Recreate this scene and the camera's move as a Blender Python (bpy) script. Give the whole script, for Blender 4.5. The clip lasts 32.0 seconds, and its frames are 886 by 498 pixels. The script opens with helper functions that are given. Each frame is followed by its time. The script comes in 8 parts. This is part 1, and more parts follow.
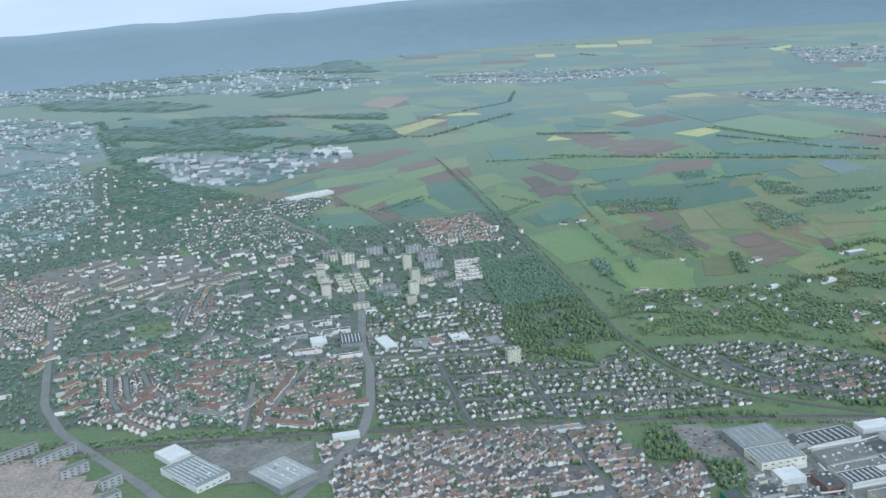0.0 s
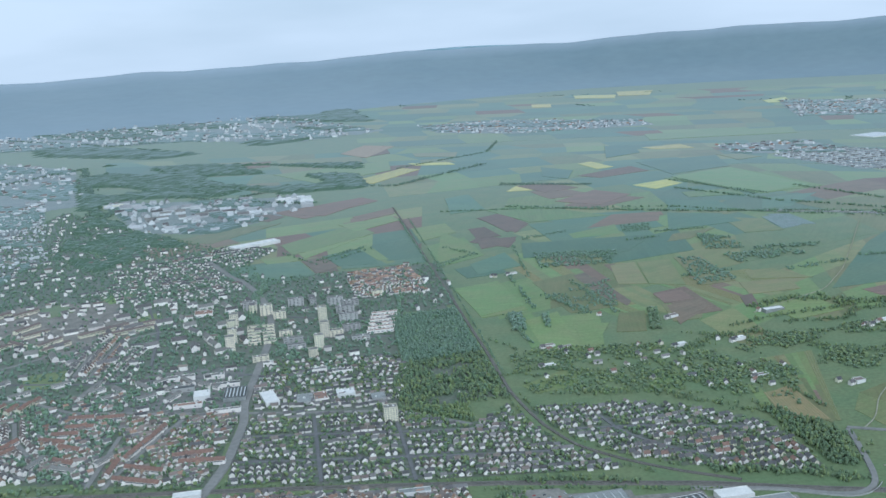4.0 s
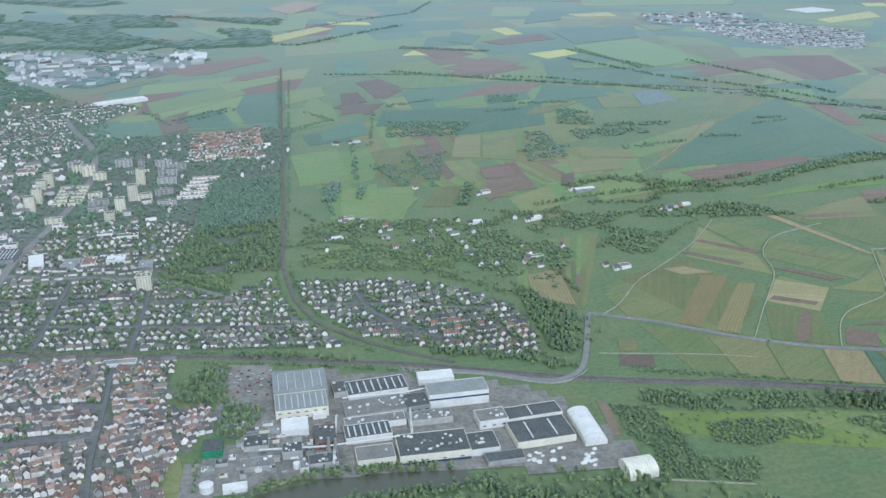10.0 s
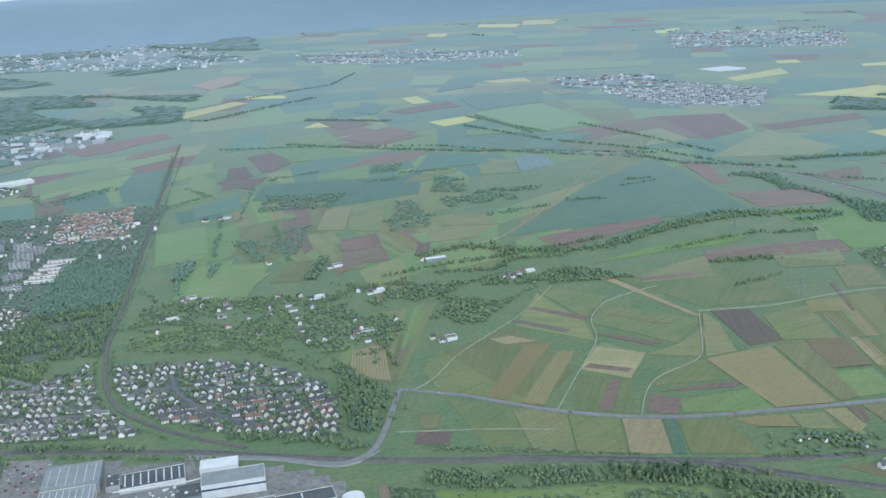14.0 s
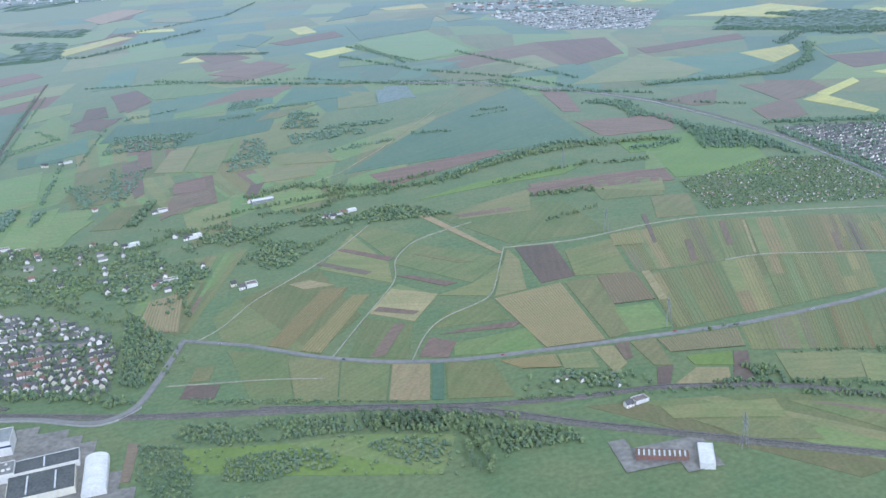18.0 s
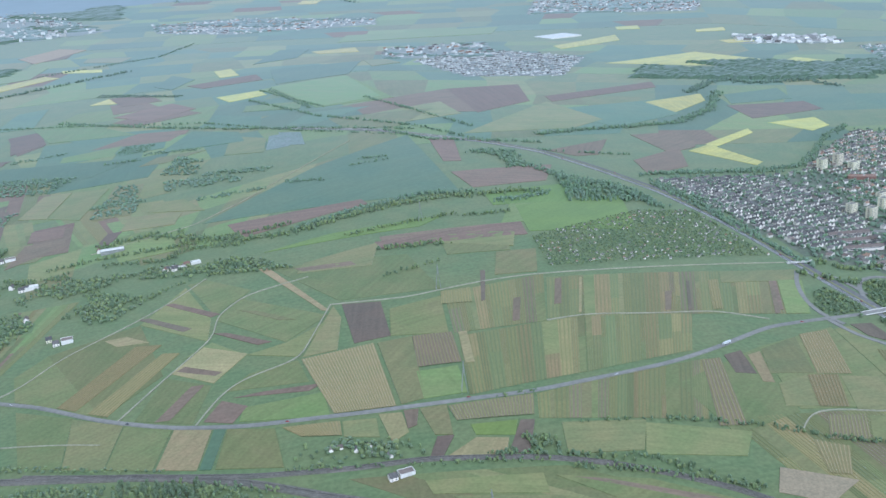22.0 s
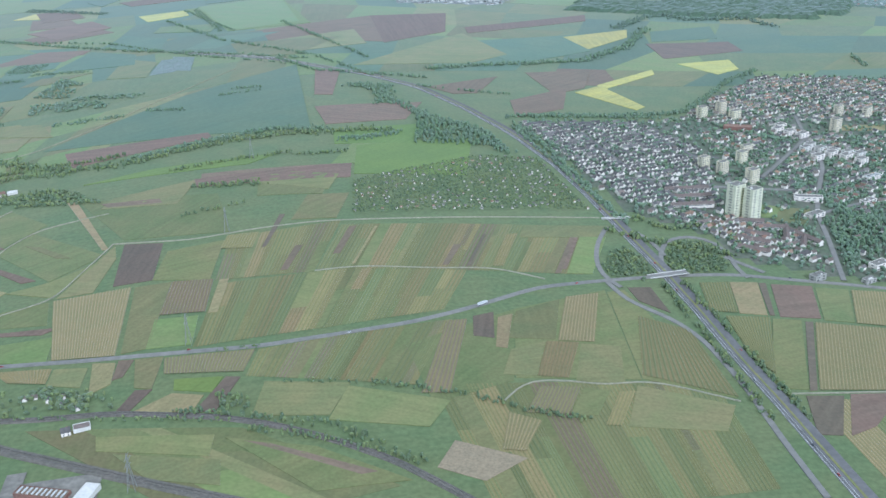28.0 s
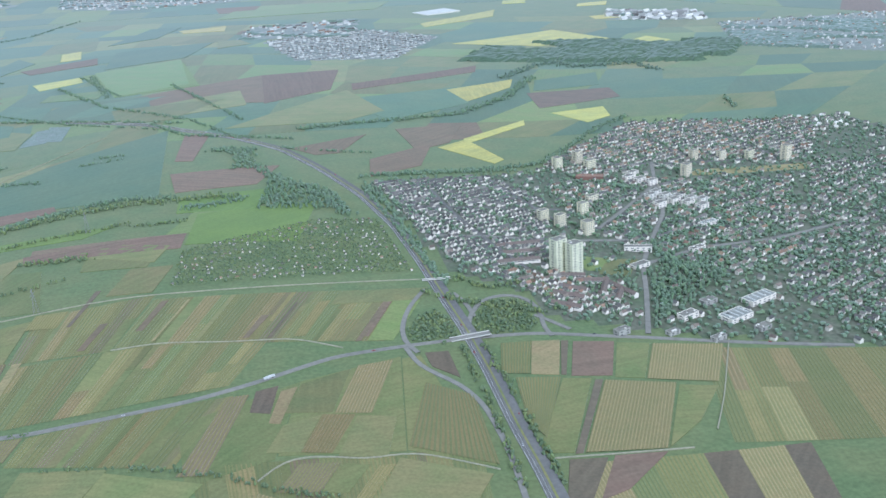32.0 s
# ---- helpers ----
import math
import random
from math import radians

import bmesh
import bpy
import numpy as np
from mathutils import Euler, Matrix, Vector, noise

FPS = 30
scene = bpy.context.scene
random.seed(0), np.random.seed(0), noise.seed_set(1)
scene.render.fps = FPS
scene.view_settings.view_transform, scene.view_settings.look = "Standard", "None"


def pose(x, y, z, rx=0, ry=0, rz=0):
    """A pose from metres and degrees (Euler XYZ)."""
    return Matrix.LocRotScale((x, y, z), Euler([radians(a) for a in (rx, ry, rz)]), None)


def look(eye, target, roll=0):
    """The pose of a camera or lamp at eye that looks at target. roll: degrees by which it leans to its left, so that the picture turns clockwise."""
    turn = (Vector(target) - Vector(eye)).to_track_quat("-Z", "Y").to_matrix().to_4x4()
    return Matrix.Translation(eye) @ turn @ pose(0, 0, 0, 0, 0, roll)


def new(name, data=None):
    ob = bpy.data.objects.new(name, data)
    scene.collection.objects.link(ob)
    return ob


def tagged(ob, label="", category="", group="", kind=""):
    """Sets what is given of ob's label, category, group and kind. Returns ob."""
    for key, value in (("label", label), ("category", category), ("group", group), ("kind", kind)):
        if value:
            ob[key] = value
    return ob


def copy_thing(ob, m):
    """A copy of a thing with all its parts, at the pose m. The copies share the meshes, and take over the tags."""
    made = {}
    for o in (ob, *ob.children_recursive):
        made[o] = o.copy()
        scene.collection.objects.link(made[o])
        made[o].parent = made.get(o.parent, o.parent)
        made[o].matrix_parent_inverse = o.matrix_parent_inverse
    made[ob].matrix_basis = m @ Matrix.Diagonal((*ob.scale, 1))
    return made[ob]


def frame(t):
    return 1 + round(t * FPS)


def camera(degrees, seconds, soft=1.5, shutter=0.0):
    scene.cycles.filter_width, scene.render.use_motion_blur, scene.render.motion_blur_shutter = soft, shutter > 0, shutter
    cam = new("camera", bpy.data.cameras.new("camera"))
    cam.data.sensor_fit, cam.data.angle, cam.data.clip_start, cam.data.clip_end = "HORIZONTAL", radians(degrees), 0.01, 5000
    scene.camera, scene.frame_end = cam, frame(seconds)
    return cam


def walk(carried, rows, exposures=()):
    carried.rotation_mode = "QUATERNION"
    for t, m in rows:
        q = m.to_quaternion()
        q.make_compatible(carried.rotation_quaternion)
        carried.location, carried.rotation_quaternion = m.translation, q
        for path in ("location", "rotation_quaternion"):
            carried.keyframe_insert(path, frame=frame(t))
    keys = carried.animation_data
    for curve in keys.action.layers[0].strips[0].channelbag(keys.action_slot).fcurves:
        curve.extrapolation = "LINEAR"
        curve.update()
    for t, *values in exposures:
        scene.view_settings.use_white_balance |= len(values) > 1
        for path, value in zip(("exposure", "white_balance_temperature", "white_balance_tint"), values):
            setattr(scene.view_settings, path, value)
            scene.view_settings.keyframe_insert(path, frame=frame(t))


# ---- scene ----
cam = camera(49.04, 32.0, soft=1.55)
# The whole landscape is modelled in real metres and drawn at one third of its size.
K = 1 / 3
ROWS = [
    (0, 0.0, 0.0, 632.9, 75.09, 3.70, -7.09),
    (0.5, 30.7, 1.5, 630.6, 74.65, 3.89, -6.91),
    (1, 61.8, 2.8, 628.4, 75.81, 3.66, -6.52),
    (1.5, 93.2, 4.1, 626.5, 76.48, 4.02, -6.73),
    (2, 124.9, 5.4, 624.6, 76.72, 4.38, -6.87),
    (2.5, 156.9, 6.5, 623.0, 76.66, 4.18, -6.98),
    (3, 189.3, 7.7, 621.4, 76.49, 4.84, -7.01),
    (3.5, 221.8, 8.8, 620.0, 76.62, 4.65, -6.91),
    (4, 254.6, 9.9, 618.7, 77.99, 3.41, -5.67),
    (4.5, 287.5, 10.9, 617.4, 80.99, 1.10, -3.51),
    (6.5, 420.9, 14.9, 613.2, 79.57, 4.72, -2.70),
    (7, 454.5, 15.9, 612.3, 72.30, 1.83, -4.50),
    (7.5, 488.1, 16.9, 611.4, 70.38, 1.32, -5.07),
    (8, 521.9, 18.0, 610.6, 64.94, 1.28, -4.91),
    (8.5, 555.6, 19.0, 609.7, 64.85, 1.96, -5.35),
    (9, 589.4, 20.0, 608.9, 65.71, 1.30, -5.57),
    (9.5, 623.2, 21.0, 608.1, 67.82, 1.40, -5.84),
    (10, 657.0, 22.1, 607.3, 69.91, 1.29, -5.51),
    (10.5, 690.7, 23.2, 606.5, 70.09, 1.94, -5.57),
    (11, 724.5, 24.2, 605.7, 72.20, 2.11, -6.39),
    (11.5, 758.2, 25.3, 605.0, 75.33, 3.55, -7.60),
    (12, 791.8, 26.4, 604.2, 77.20, 4.06, -8.07),
    (12.5, 825.4, 27.6, 603.4, 77.48, 3.96, -8.04),
    (13, 858.9, 28.7, 602.5, 75.47, 3.08, -7.56),
    (13.5, 892.3, 29.8, 601.7, 74.54, 3.30, -7.56),
    (14, 925.7, 30.9, 600.9, 73.68, 2.98, -7.47),
    (14.5, 958.9, 32.0, 600.1, 71.38, 0.81, -6.75),
    (16.5, 1091.1, 36.4, 596.7, 70.85, 4.13, -7.14),
    (17, 1123.9, 37.4, 595.9, 70.83, 2.93, -9.29),
    (17.5, 1156.6, 38.4, 595.1, 69.60, 3.54, -10.73),
    (18, 1189.2, 39.3, 594.3, 69.20, 3.97, -10.57),
    (18.5, 1221.7, 40.2, 593.5, 68.70, 4.05, -10.57),
    (19, 1254.1, 41.0, 592.8, 68.67, 4.18, -10.18),
    (19.5, 1286.5, 41.8, 592.1, 68.80, 4.15, -9.93),
    (20, 1318.7, 42.4, 591.4, 68.96, 4.65, -9.71),
    (20.5, 1350.9, 43.0, 590.8, 69.09, 4.99, -9.76),
    (21, 1383.0, 43.5, 590.3, 68.98, 2.98, -9.23),
    (21.5, 1415.1, 43.9, 589.8, 70.98, 2.75, -9.87),
    (22, 1447.1, 44.1, 589.4, 71.44, 3.19, -11.40),
    (22.5, 1479.1, 44.2, 589.1, 71.06, 3.64, -11.17),
    (23, 1511.1, 44.2, 589.0, 72.57, 2.25, -11.33),
    (23.5, 1543.0, 44.0, 588.9, 72.83, 2.34, -11.52),
    (24, 1574.9, 43.6, 589.0, 71.92, 2.56, -11.76),
    (24.5, 1606.9, 43.0, 589.2, 71.09, 1.73, -11.57),
    (25, 1638.9, 42.2, 589.5, 70.10, 1.88, -10.96),
    (25.5, 1670.9, 41.2, 590.1, 68.56, 1.72, -10.74),
    (27.5, 1799.8, 34.6, 594.3, 67.83, 0.83, -9.99),
    (28, 1832.3, 32.3, 596.0, 66.92, 1.69, -9.07),
    (28.5, 1864.9, 29.6, 597.9, 67.39, 2.73, -9.44),
    (29, 1897.8, 26.5, 600.1, 69.88, 1.65, -12.85),
    (29.5, 1930.8, 23.2, 602.7, 70.25, 2.01, -13.28),
    (30, 1964.1, 19.4, 605.5, 69.69, 2.31, -13.91),
    (30.5, 1997.6, 15.2, 608.8, 68.79, 3.45, -13.54),
    (31, 2031.4, 10.6, 612.4, 68.51, 2.75, -12.37),
    (31.5, 2065.5, 5.5, 616.4, 69.17, 2.97, -11.42),
    (32, 2100.0, 0.0, 620.8, 69.22, 3.75, -11.19),
]
walk(cam, [(t, pose(K * x, K * y, K * z, rx, ry, rz)) for t, x, y, z, rx, ry, rz in ROWS],
     exposures=[(0.0, -0.77, 4800, 10), (4.5, -0.87, 4800, 11), (7.0, -0.87, 4850, 10), (8.2, -0.64, 4920, 13), (11.0, -0.65, 4850, 13), (14.0, -0.70, 4800, 13), (18.0, -0.47, 4750, 19), (22.0, -0.51, 4810, 16), (24.0, -0.64, 4850, 15), (26.0, -0.57, 4870, 15), (32.0, -0.48, 4910, 15)])

# ---- light: a bright, thinly overcast spring sky with a weak, wide sun ----
SUN_EL, SUN_AZ = 31, 168
world = bpy.data.worlds.new("overcast_sky")
scene.world = world
world.use_nodes = True
wt = world.node_tree
wt.nodes.clear()
w_out = wt.nodes.new("ShaderNodeOutputWorld")
w_bg = wt.nodes.new("ShaderNodeBackground")
w_sky = wt.nodes.new("ShaderNodeTexSky")
w_sky.sky_type, w_sky.sun_disc = "NISHITA", False
w_sky.sun_elevation, w_sky.sun_rotation = radians(SUN_EL), radians(SUN_AZ)
w_sky.air_density, w_sky.dust_density, w_sky.altitude = 1.2, 3.0, 600
w_co = wt.nodes.new("ShaderNodeTexCoord")
w_map = wt.nodes.new("ShaderNodeMapping")
w_map.inputs["Scale"].default_value = (1.6, 1.6, 9.0)
w_no = wt.nodes.new("ShaderNodeTexNoise")
w_no.inputs["Scale"].default_value, w_no.inputs["Detail"].default_value = 1.6, 6
w_ra = wt.nodes.new("ShaderNodeValToRGB")
w_ra.color_ramp.elements[0].position, w_ra.color_ramp.elements[0].color = 0.3, (12.6, 13.1, 11.9, 1)
w_ra.color_ramp.elements[1].position, w_ra.color_ramp.elements[1].color = 0.62, (15.3, 15.4, 13.9, 1)
w_mix = wt.nodes.new("ShaderNodeMix")
w_mix.data_type = "RGBA"
w_mix.inputs[0].default_value = 0.88
wt.links.new(w_co.outputs["Generated"], w_map.inputs["Vector"])
wt.links.new(w_map.outputs["Vector"], w_no.inputs["Vector"])
wt.links.new(w_no.outputs["Fac"], w_ra.inputs["Fac"])
wt.links.new(w_sky.outputs["Color"], w_mix.inputs[6])
wt.links.new(w_ra.outputs["Color"], w_mix.inputs[7])
wt.links.new(w_mix.outputs[2], w_bg.inputs["Color"])
w_bg.inputs["Strength"].default_value = 0.1
wt.links.new(w_bg.outputs["Background"], w_out.inputs["Surface"])
sun = new("sun", bpy.data.lights.new("sun", "SUN"))
sun.data.energy, sun.data.angle, sun.data.color = 2.5, radians(9), (1.0, 0.95, 0.87)
sun.matrix_world = look((0, 0, 0), (-math.sin(radians(SUN_AZ)) * math.cos(radians(SUN_EL)),
                                    -math.cos(radians(SUN_AZ)) * math.cos(radians(SUN_EL)), -math.sin(radians(SUN_EL))))

# ---- materials ----
MATS = {}


def mat(name, col, col2=None, size=30.0, rough=0.9, fine=2.0, bump=0.0, sheen=0.0, random_by=None, amount=0.35, metal=0.0, spec=0.3, tone=0.12, streak=0.0):
    """Two-scale mottled surface; size and fine in metres; random_by 'object' or 'island' varies the tone piece by piece."""
    m = bpy.data.materials.new(name)
    m.use_nodes = True
    nt = m.node_tree
    p = nt.nodes["Principled BSDF"]
    geo = nt.nodes.new("ShaderNodeNewGeometry")
    sc = nt.nodes.new("ShaderNodeVectorMath")
    sc.operation = "SCALE"
    sc.inputs["Scale"].default_value = 1 / K
    nt.links.new(geo.outputs["Position"], sc.inputs[0])

    def noise_tex(s, detail):
        n = nt.nodes.new("ShaderNodeTexNoise")
        n.inputs["Scale"].default_value, n.inputs["Detail"].default_value = 1 / s, detail
        nt.links.new(sc.outputs[0], n.inputs["Vector"])
        return n

    big, small = noise_tex(size, 3), noise_tex(fine, 4)
    mix = nt.nodes.new("ShaderNodeMix")
    mix.data_type = "RGBA"
    c2 = col2 or tuple(v * 0.72 for v in col)
    mix.inputs[6].default_value, mix.inputs[7].default_value = (*col, 1), (*c2, 1)
    ramp = nt.nodes.new("ShaderNodeMapRange")
    ramp.inputs[1].default_value, ramp.inputs[2].default_value = 0.35, 0.65
    nt.links.new(big.outputs["Fac"], ramp.inputs[0])
    nt.links.new(ramp.outputs[0], mix.inputs[0])
    hsv = nt.nodes.new("ShaderNodeHueSaturation")
    nt.links.new(mix.outputs[2], hsv.inputs["Color"])
    val = nt.nodes.new("ShaderNodeMapRange")
    val.inputs[1].default_value, val.inputs[2].default_value = 0.3, 0.7
    val.inputs[3].default_value, val.inputs[4].default_value = 1 - amount, 1 + amount
    nt.links.new(small.outputs["Fac"], val.inputs[0])
    last = val.outputs[0]
    if random_by:
        if random_by == "object":
            ran = nt.nodes.new("ShaderNodeObjectInfo").outputs["Random"]
        else:
            ran = geo.outputs["Random Per Island"]
        r2 = nt.nodes.new("ShaderNodeMapRange")
        r2.inputs[3].default_value, r2.inputs[4].default_value = 1 - tone, 1 + tone
        nt.links.new(ran, r2.inputs[0])
        mul = nt.nodes.new("ShaderNodeMath")
        mul.operation = "MULTIPLY"
        nt.links.new(last, mul.inputs[0])
        nt.links.new(r2.outputs[0], mul.inputs[1])
        last = mul.outputs[0]
        hue = nt.nodes.new("ShaderNodeMapRange")
        hue.inputs[3].default_value, hue.inputs[4].default_value = 0.485, 0.515
        wn = nt.nodes.new("ShaderNodeTexWhiteNoise")
        wn.noise_dimensions = "1D"
        nt.links.new(ran, wn.inputs["W"])
        nt.links.new(wn.outputs["Value"], hue.inputs[0])
        nt.links.new(hue.outputs[0], hsv.inputs["Hue"])
    if streak:
        # drill lines and tramlines, turned from field to field
        info = nt.nodes.new("ShaderNodeObjectInfo")
        ang = nt.nodes.new("ShaderNodeMath")
        ang.operation = "MULTIPLY"
        ang.inputs[1].default_value = 2.2
        nt.links.new(info.outputs["Random"], ang.inputs[0])
        turn = nt.nodes.new("ShaderNodeVectorRotate")
        turn.rotation_type = "Z_AXIS"
        nt.links.new(sc.outputs[0], turn.inputs["Vector"])
        nt.links.new(ang.outputs[0], turn.inputs["Angle"])
        mp = nt.nodes.new("ShaderNodeMapping")
        mp.inputs["Scale"].default_value = (1 / 7, 1 / 160, 0.01)
        nt.links.new(turn.outputs[0], mp.inputs["Vector"])
        sn = nt.nodes.new("ShaderNodeTexNoise")
        sn.inputs["Scale"].default_value, sn.inputs["Detail"].default_value = 1.0, 2
        nt.links.new(mp.outputs[0], sn.inputs["Vector"])
        sr = nt.nodes.new("ShaderNodeMapRange")
        sr.inputs[1].default_value, sr.inputs[2].default_value = 0.3, 0.7
        sr.inputs[3].default_value, sr.inputs[4].default_value = 1 - streak, 1 + streak
        nt.links.new(sn.outputs["Fac"], sr.inputs[0])
        mu = nt.nodes.new("ShaderNodeMath")
        mu.operation = "MULTIPLY"
        nt.links.new(last, mu.inputs[0])
        nt.links.new(sr.outputs[0], mu.inputs[1])
        last = mu.outputs[0]
    nt.links.new(last, hsv.inputs["Value"])
    nt.links.new(hsv.outputs["Color"], p.inputs["Base Color"])
    p.inputs["Roughness"].default_value, p.inputs["Metallic"].default_value = rough, metal
    p.inputs["Specular IOR Level"].default_value = spec
    # bluish sheen at grazing view stands in for distance haze over the land
    if sheen:
        p.inputs["Sheen Weight"].default_value, p.inputs["Sheen Roughness"].default_value = sheen, 0.29
        p.inputs["Sheen Tint"].default_value = (0.86, 0.92, 1.0, 1)
    if bump:
        b = nt.nodes.new("ShaderNodeBump")
        b.inputs["Strength"].default_value, b.inputs["Distance"].default_value = bump, fine * 0.3 * K
        nt.links.new(small.outputs["Fac"], b.inputs["Height"])
        nt.links.new(b.outputs["Normal"], p.inputs["Normal"])
    MATS[name] = m
    return m


# weight of the sheen that imitates haze on fields, vines and town ground
HAZE_SHEEN = 0.5
mat("meadow", (0.135, 0.19, 0.08), (0.165, 0.2, 0.085), 70, fine=6, sheen=HAZE_SHEEN, streak=0.05, amount=0.15)
mat("grass_bright", (0.168, 0.24, 0.076), (0.19, 0.232, 0.084), 60, fine=5, sheen=HAZE_SHEEN, random_by="object", amount=0.12, streak=0.08)
mat("wheat_green", (0.1, 0.173, 0.1), (0.12, 0.184, 0.1), 120, fine=8, sheen=HAZE_SHEEN, random_by="object", amount=0.1, streak=0.06)
mat("crop_green", (0.166, 0.198, 0.073), (0.206, 0.21, 0.084), 55, fine=4, sheen=HAZE_SHEEN, random_by="object", amount=0.12, streak=0.08, tone=0.2)
mat("crop_olive", (0.222, 0.207, 0.09), (0.188, 0.2, 0.082), 45, fine=4, sheen=HAZE_SHEEN, random_by="object", amount=0.12, streak=0.08, tone=0.18)
mat("stubble", (0.325, 0.262, 0.13), (0.275, 0.245, 0.115), 32, fine=4, sheen=HAZE_SHEEN, random_by="object", amount=0.15, streak=0.1)
mat("grass_lush", (0.178, 0.25, 0.06), (0.16, 0.232, 0.06), 60, fine=5, sheen=HAZE_SHEEN, random_by="object", amount=0.1, streak=0.06)
mat("soil_brown", (0.212, 0.155, 0.106), (0.19, 0.148, 0.1), 50, fine=5, sheen=0.35, random_by="object", amount=0.12, streak=0.1)
mat("soil_dark", (0.172, 0.134, 0.094), (0.152, 0.126, 0.09), 40, fine=4, sheen=0.35, random_by="object", amount=0.12, streak=0.1)
mat("soil_pale", (0.35, 0.28, 0.18), (0.31, 0.255, 0.165), 12, fine=3, sheen=0.3, random_by="object", amount=0.2)
mat("rapeseed", (0.5, 0.445, 0.11), (0.42, 0.40, 0.12), 50, fine=5, sheen=HAZE_SHEEN, random_by="object", amount=0.15, streak=0.14)
mat("plastic_cover", (0.22, 0.26, 0.24), (0.18, 0.24, 0.20), 20, fine=4, rough=0.5)
mat("vine_soil", (0.262, 0.226, 0.102), (0.225, 0.212, 0.092), 35, fine=3, sheen=HAZE_SHEEN, random_by="object", amount=0.12)
mat("vine_leaf", (0.16, 0.187, 0.074), (0.173, 0.193, 0.078), 20, fine=2, sheen=HAZE_SHEEN, random_by="object", amount=0.12)
mat("vine_green", (0.182, 0.2, 0.077), (0.21, 0.209, 0.084), 45, fine=3, sheen=HAZE_SHEEN, random_by="object", amount=0.12, tone=0.12)
mat("vine_olive", (0.24, 0.21, 0.086), (0.212, 0.202, 0.08), 45, fine=3, sheen=HAZE_SHEEN, random_by="object", amount=0.12, tone=0.1)
mat("vine_tan", (0.29, 0.235, 0.105), (0.25, 0.22, 0.095), 30, fine=3, sheen=HAZE_SHEEN, random_by="object", amount=0.12, tone=0.12)
mat("vine_earth", (0.218, 0.175, 0.105), (0.195, 0.168, 0.098), 30, fine=3, sheen=HAZE_SHEEN, random_by="object", amount=0.12, tone=0.12)
mat("vine_post", (0.335, 0.275, 0.128), (0.29, 0.255, 0.118), 12, fine=2, sheen=HAZE_SHEEN, random_by="object", amount=0.15)
mat("forest", (0.135, 0.188, 0.10), (0.152, 0.2, 0.104), 40, fine=2.2, bump=0.3, sheen=0.5, random_by="island", amount=0.2, tone=0.18)
mat("forest_light", (0.185, 0.24, 0.098), (0.205, 0.25, 0.104), 40, fine=2.2, bump=0.3, sheen=0.5, random_by="island", amount=0.2, tone=0.18)
# green of trees past 2 km, with bluish haze put into the colour
mat("wood_hazed", (0.158, 0.225, 0.15), (0.174, 0.238, 0.155), 90, fine=6, sheen=0.85, random_by="island", amount=0.12, tone=0.12)
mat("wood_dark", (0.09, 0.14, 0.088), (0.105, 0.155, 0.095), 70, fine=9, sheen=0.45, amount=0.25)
# lighter and farthest tree greens, haze again mixed into the base colour
mat("wood_hazed_light", (0.168, 0.247, 0.14), (0.184, 0.258, 0.146), 90, fine=6, sheen=0.5, random_by="island", amount=0.15, tone=0.12)
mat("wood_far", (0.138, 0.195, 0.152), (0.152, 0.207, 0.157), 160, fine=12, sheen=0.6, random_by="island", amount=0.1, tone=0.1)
# hill colours: the blue of distance haze is painted into both
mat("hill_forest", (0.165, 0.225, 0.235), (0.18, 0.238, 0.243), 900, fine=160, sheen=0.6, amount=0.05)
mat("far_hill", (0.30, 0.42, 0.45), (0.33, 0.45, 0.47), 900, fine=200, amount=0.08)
mat("asphalt", (0.155, 0.153, 0.148), (0.185, 0.182, 0.172), 60, fine=6, rough=0.85, amount=0.15)
mat("concrete_road", (0.225, 0.22, 0.195), (0.265, 0.255, 0.225), 80, fine=7, rough=0.85, amount=0.12)
mat("gravel_track", (0.37, 0.35, 0.25), (0.31, 0.31, 0.215), 30, fine=4, amount=0.2)
mat("ballast", (0.185, 0.168, 0.138), (0.15, 0.145, 0.115), 40, fine=4, amount=0.25)
mat("rail_steel", (0.30, 0.28, 0.26), None, 20, rough=0.4, metal=0.8)
mat("yard", (0.2, 0.19, 0.16), (0.275, 0.258, 0.215), 30, fine=6, amount=0.22)
mat("town_ground", (0.105, 0.14, 0.078), (0.15, 0.155, 0.112), 24, fine=7, sheen=HAZE_SHEEN, amount=0.25)
# paler copy of the town ground, faded by haze in its colour
mat("far_town_ground", (0.18, 0.21, 0.165), (0.21, 0.225, 0.19), 60, fine=14, sheen=HAZE_SHEEN, amount=0.2)
mat("water", (0.094, 0.1, 0.064), (0.108, 0.109, 0.073), 160, fine=8, rough=0.3, amount=0.06, spec=0.35, bump=0.05)
mat("wall_yellow", (0.74, 0.69, 0.50), (0.68, 0.64, 0.48), 20, fine=4, random_by="object", amount=0.1)
mat("metal_cream", (0.80, 0.75, 0.58), (0.72, 0.68, 0.54), 14, fine=3, rough=0.55, amount=0.08)
mat("wall_grey", (0.45, 0.44, 0.395), (0.38, 0.372, 0.335), 20, fine=4, random_by="object", amount=0.12)
mat("wall_mint", (0.74, 0.74, 0.55), (0.66, 0.67, 0.50), 14, fine=4, amount=0.1)
mat("metal_white", (0.78, 0.755, 0.68), (0.68, 0.665, 0.60), 14, fine=3, rough=0.55, amount=0.08)
mat("metal_grey", (0.31, 0.315, 0.285), (0.265, 0.275, 0.25), 18, fine=3, rough=0.8, amount=0.15)
mat("roof_felt", (0.095, 0.101, 0.093), (0.125, 0.128, 0.115), 22, fine=3, rough=0.8, amount=0.25)
